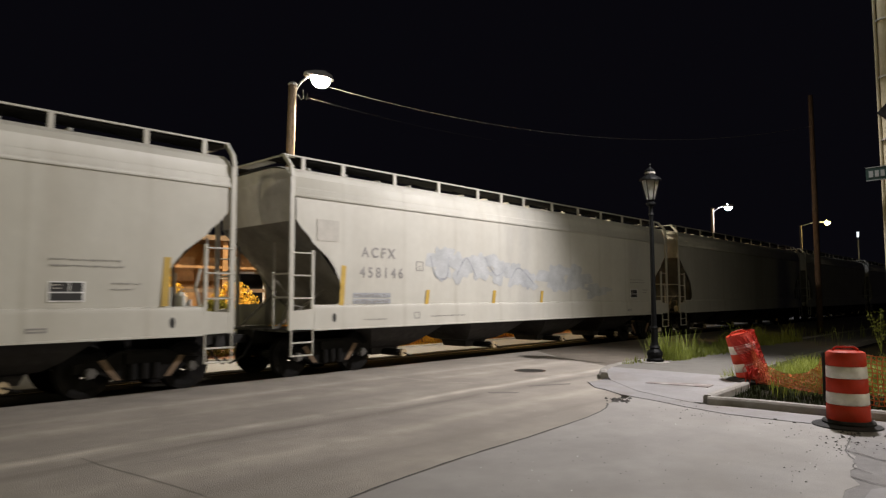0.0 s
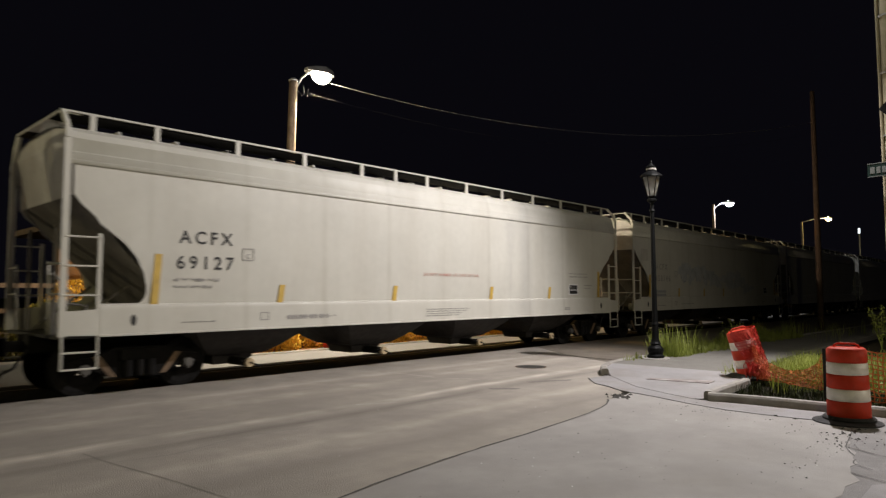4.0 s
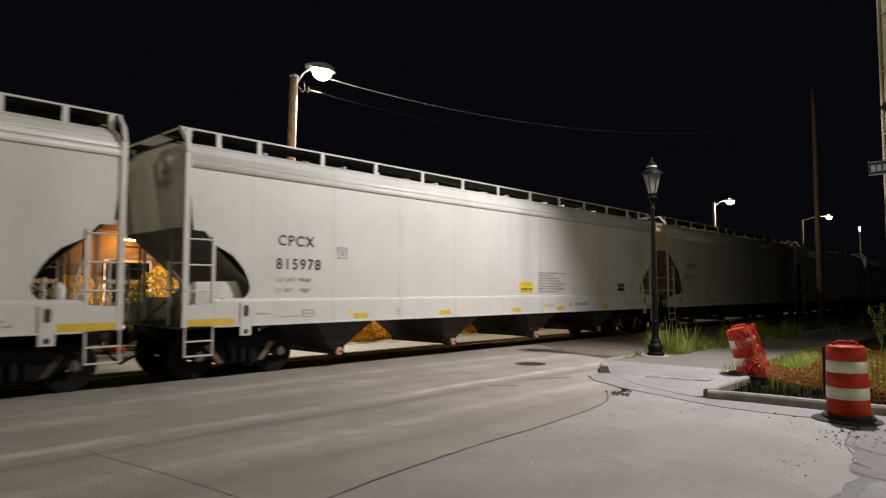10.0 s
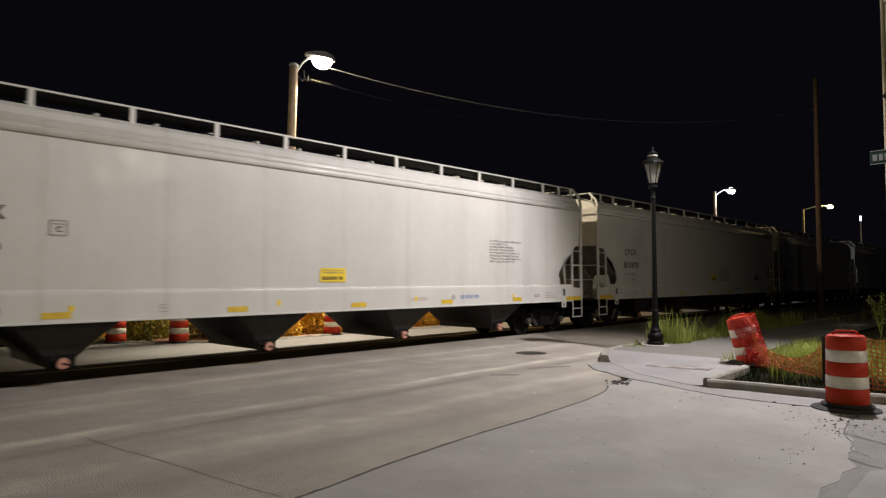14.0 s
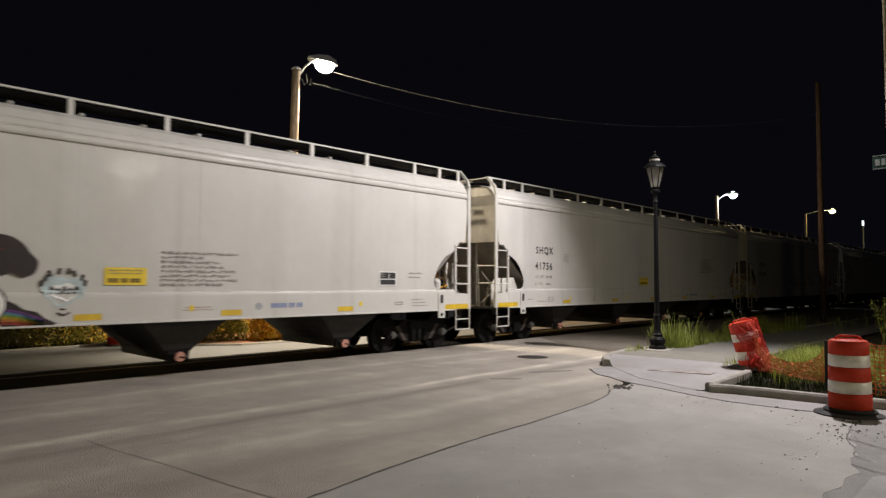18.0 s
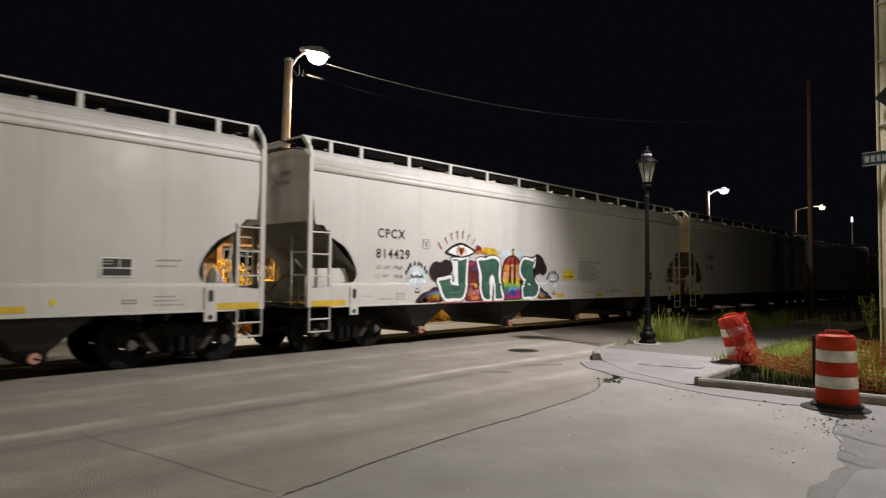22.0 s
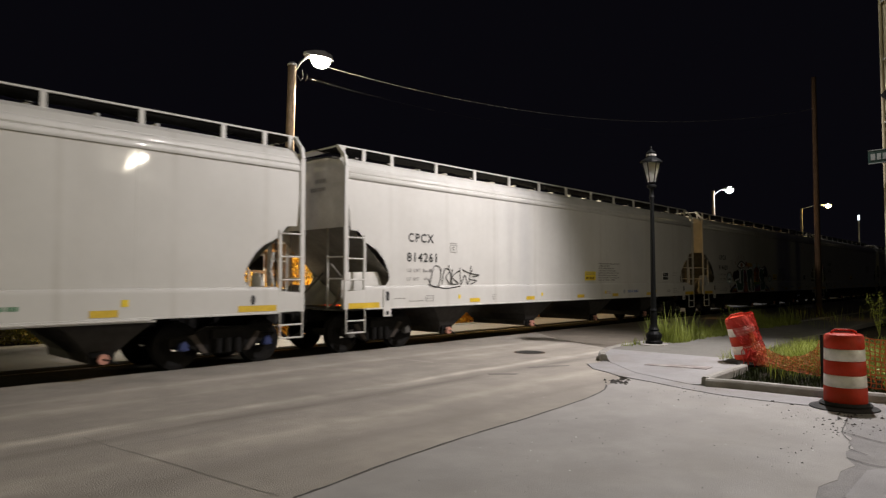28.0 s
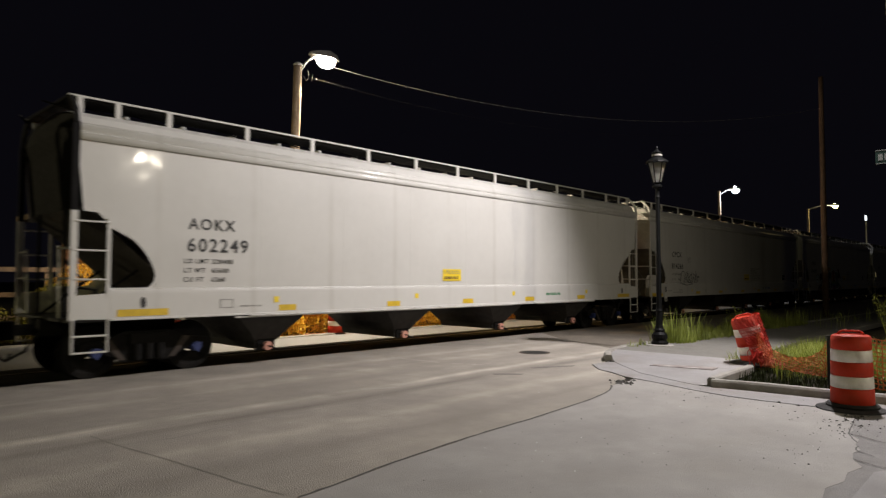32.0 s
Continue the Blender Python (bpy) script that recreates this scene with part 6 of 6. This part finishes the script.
part("lamp_tray", boxes((-0.3, 0.3, -0.06, 0.06, 0.05, 0.4)), GALV, pt)
part("tube", rods([[(-0.25, 0, 0.02), (0.25, 0, 0.02)]], 0.022, 8), LAMPYELLOW, pt)
ls = empty("lit_sign", pose(117.6, 21.8, 0), "small lit white sign far down the street", "sign")
part("sign_post", rods([[(0, 0, 0), (0, 0, 10.7)]], 0.12), GALV, ls)
part("sign_face", boxes((-0.1, 0.1, -0.13, 0.13, 10.85, 11.65)), glow("sign_glow", (0.85, 0.95, 1.0), 1.6), ls)


# ---- plants ----
def blades(name, label, spots, mat, seed, category="grass", kind="stuff"):
    """spots: x, y, z, height, spread, count of a tuft."""
    rnd = random.Random(seed)
    verts, faces = [], []
    for x, y, z, h, sp, n in spots:
        for k in range(n):
            a, r = rnd.uniform(0, math.tau), sp * math.sqrt(rnd.random())
            bx, by = x + r * math.cos(a), y + r * math.sin(a)
            hh, w = h * rnd.uniform(0.5, 1.15), rnd.uniform(0.005, 0.011)
            b = rnd.uniform(0, math.tau)
            dx, dy, t = math.cos(b), math.sin(b), rnd.uniform(0.1, 0.55) * hh
            sx, sy = -dy * w, dx * w
            i = len(verts)
            verts += [(bx - sx, by - sy, z), (bx + sx, by + sy, z), (bx + sx * 0.8 + dx * t * 0.35, by + sy * 0.8 + dy * t * 0.35, z + hh * 0.6), (bx - sx * 0.8 + dx * t * 0.35, by - sy * 0.8 + dy * t * 0.35, z + hh * 0.6), (bx + dx * t, by + dy * t, z + hh)]
            faces += [(i, i + 1, i + 2, i + 3), (i + 3, i + 2, i + 4)]
    me = bpy.data.meshes.new(name)
    me.from_pydata(verts, [], faces)
    me.materials.append(mat)
    return tagged(new(name, me), label, category, kind=kind)


rnd = random.Random(3)
near = []
for k in range(900):
    x, y = rnd.uniform(11.2, 18.5), rnd.uniform(-4, 4.6)
    if x < 13.3 + rnd.uniform(-0.2, 0.3) and y > 0.9:
        continue
    dense = noise.noise((x * 0.7, y * 0.7, 0))
    if dense > -0.15:
        near.append((x, y, -0.03, 0.16 + 0.3 * max(0, dense + 0.1) + 0.16 * rnd.random(), 0.22, 14))
for k in range(230):
    x, y = rnd.gauss(15.0, 0.9), rnd.gauss(3.5, 0.5)
    near.append((x, y, -0.03, 0.4, 0.2, 24))
cover = []
for k in range(420):
    x, y = rnd.uniform(10.98, 13.4), rnd.uniform(-0.5, 4.12)
    cover.append((x, y, -0.03, rnd.uniform(0.06, 0.2), 0.13, 12))
blades("ground_cover", "low dark weeds and litter behind the kerb", cover, DARKLEAF, 9, "weeds")
blades("grass_verge", "uneven green grass and weeds behind the kerb", near, GRASS, 5)
far = []
for k in range(480):
    x = rnd.uniform(16.1, 27)
    y = 6.95 + rnd.random() * (0.75 + (x - 16.1) * 0.09) - (x - 15.6) * 0.01
    tuft = noise.noise((x * 1.1, y * 1.1, 4))
    if tuft > -0.25:
        far.append((x, y, 0.05, rnd.uniform(0.15, 0.3) + 0.9 * max(0, tuft), 0.16 + 0.2 * max(0, tuft), 20))
for k in range(26):
    far.append((rnd.gauss(16.9, 0.5), rnd.gauss(7.3, 0.18), 0.05, rnd.uniform(0.4, 1.0), 0.16, 12))
for k in range(9):
    far.append((rnd.uniform(14.4, 15.6), rnd.uniform(7.45, 7.75), 0.05, 0.22, 0.15, 10))
for k in range(12):
    x = rnd.uniform(24, 34)
    far.append((x, rnd.uniform(4.5, 8.6), 0.0, rnd.uniform(0.4, 0.9), 0.5, 14))
blades("tall_grass", "tall green grass beside the lamp post", far, GRASS, 6)


def leafy(name, label, x, y, z, h, spread, n, leaf, mat, seed, category="weed"):
    """A branching weed: stalks and many small leaves."""
    rnd = random.Random(seed)
    w = empty(name, pose(x, y, z), label, category)
    st, verts, faces = bmesh.new(), [], []
    for k in range(6):
        a = rnd.uniform(0, math.tau)
        top = Vector((spread * math.cos(a) * rnd.uniform(0.3, 1), spread * math.sin(a) * rnd.uniform(0.3, 1), h * rnd.uniform(0.6, 1)))
        rod(st, (0, 0, 0), tuple(top), 0.008, 4, 0.004)
        for j in range(n // 6):
            p = top * rnd.uniform(0.25, 1.0) + Vector((rnd.gauss(0, 0.05), rnd.gauss(0, 0.05), rnd.gauss(0, 0.05)))
            d = Vector((rnd.uniform(-1, 1), rnd.uniform(-1, 1), rnd.uniform(-0.4, 0.8))).normalized() * leaf * rnd.uniform(0.6, 1.4)
            s = d.cross(Vector((rnd.uniform(-1, 1), rnd.uniform(-1, 1), 1))).normalized() * leaf * 0.28
            i = len(verts)
            verts += [tuple(p), tuple(p + d * 0.5 - s), tuple(p + d), tuple(p + d * 0.5 + s)]
            faces.append((i, i + 1, i + 2, i + 3))
    part("stalk", st, mat, w)
    me = bpy.data.meshes.new("foliage")
    me.from_pydata(verts, [], faces)
    me.materials.append(mat)
    lv = new("foliage", me)
    lv.parent = w
    return w


for k, (x, y, h, s) in enumerate(((20.5, 7.2, 0.9, 0.3), (23.5, 3.9, 1.6, 0.4), (12.6, 1.2, 0.6, 0.35), (13.3, 0.6, 0.8, 0.4), (12.0, 1.95, 0.4, 0.32), (11.6, 1.55, 0.35, 0.3), (11.55, 2.25, 0.2, 0.25))):
    leafy("weed", "leafy green weed among the grass", x, y, 0.0, h, s, 150, 0.10 if h > 0.5 else 0.055, GRASS, 20 + k)


def bush(x, y, rx, ry, h, n, seed, label, mat):
    """A rounded bush of loose leaf clumps, with stems."""
    rnd = random.Random(seed)
    b = empty("bush", pose(x, y, 0), label, "bush", "bushes across the track")
    st = bmesh.new()
    for k in range(7):
        rod(st, (rnd.uniform(-0.2, 0.2), rnd.uniform(-0.2, 0.2), 0), (rnd.uniform(-rx, rx) * 0.7, rnd.uniform(-ry, ry) * 0.7, h * rnd.uniform(0.5, 0.9)), 0.02, 5, 0.008)
    part("stem", st, PLANK, b)
    verts, faces = [], []
    for k in range(n):
        a, u = rnd.uniform(0, math.tau), rnd.random() ** 0.35
        z = h * rnd.random()
        lump = 0.88 + 0.2 * noise.noise((math.cos(a) * 2 + seed, math.sin(a) * 2, z * 2))
        f = math.sqrt(max(0.05, 1 - (z / h) ** 2)) * lump
        p = Vector((rx * u * f * math.cos(a), ry * u * f * math.sin(a), z * (0.85 + 0.2 * lump)))
        d = Vector((rnd.uniform(-1, 1), rnd.uniform(-1, 1), rnd.uniform(-0.6, 1))).normalized() * rnd.uniform(0.05, 0.11)
        s = d.cross(Vector((rnd.uniform(-1, 1), rnd.uniform(-1, 1), 0.5))).normalized() * 0.036
        i = len(verts)
        verts += [tuple(p), tuple(p + d * 0.5 - s), tuple(p + d), tuple(p + d * 0.5 + s)]
        faces.append((i, i + 1, i + 2, i + 3))
    me = bpy.data.meshes.new("foliage")
    me.from_pydata(verts, [], faces)
    me.materials.append(mat)
    f = new("foliage", me)
    f.parent = b


for k, (x, y, rx, ry, h) in enumerate(((11.0, 17.9, 1.0, 0.8, 1.5), (12.5, 18.2, 1.05, 0.8, 1.65), (13.95, 17.8, 1.0, 0.8, 1.7), (15.4, 17.9, 1.1, 0.8, 1.7), (17.2, 18.0, 1.2, 0.85, 1.7), (19.0, 18.1, 1.2, 0.8, 1.6), (21.0, 18.2, 1.3, 0.8, 1.6), (23.4, 18.3, 1.4, 0.8, 1.5), (26.0, 18.4, 1.5, 0.8, 1.5), (29, 18.5, 1.5, 0.8, 1.4), (33, 18.6, 1.6, 0.8, 1.4))):
    bush(x, y - 0.45, rx, ry, h, 6500, 40 + k, "dense golden leafy bush lit by the street light", REED)
for k, (x, y, rx, h) in enumerate(((3.4, 21.0, 1.6, 1.5), (5.8, 20.6, 1.5, 1.5), (7.9, 19.5, 1.1, 1.6), (9.7, 18.6, 1.1, 1.6))):
    bush(x, y, rx, 0.85, h, 5200, 60 + k, "rounded olive bush beside the far street", HEDGE)
for k, (x, h) in enumerate(((6.5, 2.1), (9.0, 2.4), (11.6, 2.2), (14.2, 2.5), (16.8, 2.1), (19.6, 2.3))):
    bush(x, 20.9, 1.5, 0.7, h, 2600, 70 + k, "tall golden bush behind the low ones", REED)
setting("mulch_bed", slab([(9.45, 16.76), (15.5, 16.76), (34, 16.9), (34, 20.2), (8.0, 20.2), (7.8, 18.4)], -0.1, 0.03), MULCH, "red-brown mulch bed under the bushes", "ground")

# verge, fence and boarded building across the track
setting("far_kerb", sweep([(-80, 19.68), (6.6, 19.33), (8.3, 17.63), (9.4, 16.68), (15.5, 16.68), (150, 16.98)], 0.16, 0.05), CURB, "concrete kerb along the far street", "kerb")
fn = empty("fence", pose(0, 22.6, 0), "brown wooden post and rail fence across the track", "fence")
for k in range(20):
    part("post", boxes((-4 + 2 * k, -3.88 + 2 * k, -0.06, 0.06, -0.05, 2.1)), PLANK, fn)
for z in (0.5, 1.2, 1.95):
    part("fence_rail", boxes((-4, 34.1, -0.1, -0.062, z, z + 0.14)), PLANK, fn)
bd = empty("boarded_building", pose(7.5, 26, 0), "low brown boarded building with a porch across the track", "building")
part("wall", boxes((0, 19.5, 0, 0.3, 0, 4.0)), FACADE, bd)
part("roof", prism([(-0.6, 4.0), (20.1, 4.0), (20.1, 4.2), (-0.6, 4.2)], -2.2, 4.0), PLANK, bd)
for k in range(8):
    part("porch_column", boxes((0.2 + 2.55 * k, 0.42 + 2.55 * k, -2.0, -1.8, 0, 4.0)), FACADE, bd)
for z in (1.1, 2.9):
    part("porch_rail", boxes((0.2, 19.3, -1.96, -1.86, z, z + 0.1)), FACADE, bd)
for k in range(4):
    win = part("window", boxes((1.6 + 5.1 * k, 3.2 + 5.1 * k, -0.03, 0.0, 1.2, 2.8)), BLACKPAINT, bd)
    part("window_frame", boxes((1.5 + 5.1 * k, 3.3 + 5.1 * k, -0.05, -0.031, 2.8, 2.9), (1.5 + 5.1 * k, 3.3 + 5.1 * k, -0.05, -0.031, 1.1, 1.2), (1.5 + 5.1 * k, 1.6 + 5.1 * k, -0.05, -0.031, 1.2, 2.8), (3.2 + 5.1 * k, 3.3 + 5.1 * k, -0.05, -0.031, 1.2, 2.8)), SHEET, win)

# ---- small things on the ground ----
mh = empty("manhole", pose(12.75, 9.15, 0), "dark iron manhole cover in the street", "manhole")
part("cover", lathe([(0.33, 0.001), (0.33, 0.006), (0.31, 0.009)], 28), IRON, mh)
part("cover_rim", lathe([(0.37, 0.0005), (0.37, 0.004), (0.34, 0.005)], 28), RUST, mh)


def flat(name, pts, mat, label, z=0.004, category="road mark"):
    return tagged(part(name, slab(pts, -0.02, z), mat), label, category, kind="structure")


def crack(name, pts, wide, seed, z=0.005, label="dark crack in the pavement", mat=TAR):
    rnd = random.Random(seed)
    path = smooth_path(pts, 8)
    a, b = [], []
    for i, p in enumerate(path):
        d = (path[min(i + 1, len(path) - 1)] - path[max(i - 1, 0)]).normalized()
        s = Vector((-d.y, d.x)) * wide * rnd.uniform(0.6, 1.0) / 2
        j = Vector((rnd.gauss(0, wide * 0.14), rnd.gauss(0, wide * 0.14)))
        a.append(tuple(p + s + j))
        b.append(tuple(p - s + j))
    bm = bmesh.new()
    va = [bm.verts.new((x, y, z)) for x, y in a]
    vb = [bm.verts.new((x, y, z)) for x, y in b]
    for k in range(len(va) - 1):
        bm.faces.new((va[k], va[k + 1], vb[k + 1], vb[k]))
    bmesh.ops.recalc_face_normals(bm, faces=bm.faces)
    return tagged(part(name, bm, mat), label, "crack", kind="structure")


crack("joint_tar", [(3.0, 4.46), (3.44, 4.51), (4.2, 4.65), (5.6, 4.80), (6.8, 4.86), (8.4, 5.02), (9.2, 5.19), (9.7, 5.42)], 0.036, 1, 0.008, "dark tar joint between street and apron")
crack("gutter_joint", [(11.8, 7.05), (11.22, 6.55), (11.0, 6.13), (10.72, 5.75), (10.44, 4.96), (10.15, 4.26), (9.97, 3.64)], 0.016, 2, 0.012)
crack("gutter_joint", [(9.97, 3.64), (9.94, 3.04), (9.96, 2.7), (10.0, 2.5)], 0.014, 3, 0.012)
crack("patch_crack", [(8.53, 1.82), (8.42, 1.62), (8.31, 1.46), (8.2, 1.2)], 0.022, 4, 0.01)
crack("patch_crack", [(7.94, 1.6), (7.75, 1.58), (7.66, 1.48), (7.59, 1.39)], 0.018, 5, 0.01)
crack("patch_crack", [(7.35, 1.53), (7.27, 1.4), (7.22, 1.30), (7.2, 1.1)], 0.02, 6, 0.01)
crack("patch_crack", [(9.85, 2.0), (9.1, 1.88), (8.52, 1.8), (8.1, 1.64)], 0.016, 7, 0.01)
crack("road_crack", [(2.58, 7.85), (2.63, 7.21), (2.73, 6.55), (2.83, 5.70), (2.89, 5.10), (2.97, 4.6)], 0.012, 41, 0.003, "thin crack across the street", WORN)
crack("road_crack", [(2.63, 7.21), (3.3, 7.1), (4.2, 7.3), (5.2, 7.2)], 0.010, 42, 0.003, "thin crack along the street", WORN)
SCUFF = material("pale_scuff", (0.41, 0.375, 0.33), 0.85, spread=0.15, scale=6)
for k, pts in enumerate((((9.75, 10.9), (9.8, 10.2), (9.85, 9.5)), ((9.9, 9.2), (10.05, 8.9), (10.2, 8.6)), ((6.6, 8.1), (7.0, 7.85), (7.2, 7.8)))):
    crack("pale_scuff", pts, 0.07, 30 + k, 0.003, "pale scuff mark in the street", SCUFF)
flat("worn_patch", [(10.5, 7.56), (10.55, 7.66), (11.0, 7.5), (11.42, 7.2), (11.3, 7.16), (10.9, 7.36)], WORN, "dark worn patch in the street")
flat("worn_patch", [(9.3, 7.56), (9.36, 7.66), (9.6, 7.5), (9.76, 7.24), (9.62, 7.22), (9.42, 7.44)], WORN, "dark worn patch in the street")


def lumps(name, label, spots, mat, seed, category="rubble"):
    rnd = random.Random(seed)
    verts, faces = [], []
    for x, y, z, r in spots:
        i = len(verts)
        for dx, dy, dz in ((1, 0, 0), (0, 1, 0), (-1, 0, 0), (0, -1, 0), (0, 0, 1)):
            q = rnd.uniform(0.6, 1.2) * r
            verts.append((x + dx * q, y + dy * q, z + dz * q * 0.7))
        faces += [(i, i + 1, i + 4), (i + 1, i + 2, i + 4), (i + 2, i + 3, i + 4), (i + 3, i, i + 4)]
    me = bpy.data.meshes.new(name)
    me.from_pydata(verts, [], faces)
    me.materials.append(mat)
    return tagged(new(name, me), label, category, kind="stuff")


rnd = random.Random(11)
sp_ = [(10.05 + rnd.gauss(0, 0.1), 5.38 + rnd.gauss(0, 0.14), 0.004, rnd.uniform(0.015, 0.06)) for k in range(34)]
for k in range(28):
    sp_.append((9.72 + rnd.gauss(0, 0.28), 2.15 + rnd.gauss(0, 0.35), 0.008, rnd.uniform(0.012, 0.034)))
for k in range(60):
    f = rnd.random()
    sp_.append((9.6 + f * 0.6 + rnd.gauss(0, 0.35), 2.3 + f * 2.4 + rnd.gauss(0, 0.3), 0.006, rnd.uniform(0.004, 0.016)))
for k in range(60):
    sp_.append((rnd.gauss(8.9, 0.6), rnd.gauss(1.95, 0.25), 0.006, rnd.uniform(0.004, 0.014)))
for k in range(120):
    sp_.append((rnd.uniform(4, 10), rnd.uniform(1.5, 4.6), 0.006, rnd.uniform(0.003, 0.009)))
for k in range(30):
    sp_.append((12.42 + rnd.gauss(0, 0.05), 6.95 + rnd.gauss(0, 0.05), 0.02, rnd.uniform(0.01, 0.03)))
for k in range(14):
    sp_.append((rnd.uniform(6.5, 10.0), rnd.uniform(1.4, 4.8), 0.006, rnd.uniform(0.008, 0.018)))
for k in range(45):
    sp_.append((9.15 + rnd.gauss(0, 0.35), 1.85 + rnd.gauss(0, 0.2), 0.006, rnd.uniform(0.006, 0.022)))
shards = [(rnd.uniform(4.0, 9.6), rnd.uniform(1.6, 7.5), 0.006, rnd.uniform(0.005, 0.011)) for k in range(26)]
lumps("glass_shards", "tiny bright bits of broken glass on the street", shards, SPRAYWHITE, 13, "litter")
lumps("gravel", "scattered dark gravel and broken asphalt on the street", sp_, STONE, 12, "gravel")


# ---- what moves ----
def motions():
    times = list(range(33))
    for start, spec, w in WAGONS:
        walk(w, [(t, pose(start + speed_way(t), TRACK, 0)) for t in times])
    steps = [k * 0.16 for k in range(200)] + [32.0]
    for ws in TURNING:
        x, y, z = ws.location
        walk(ws, [(t, pose(x, y, z, 0, math.degrees(speed_way(t) / 0.457), 0)) for t in steps])


motions()
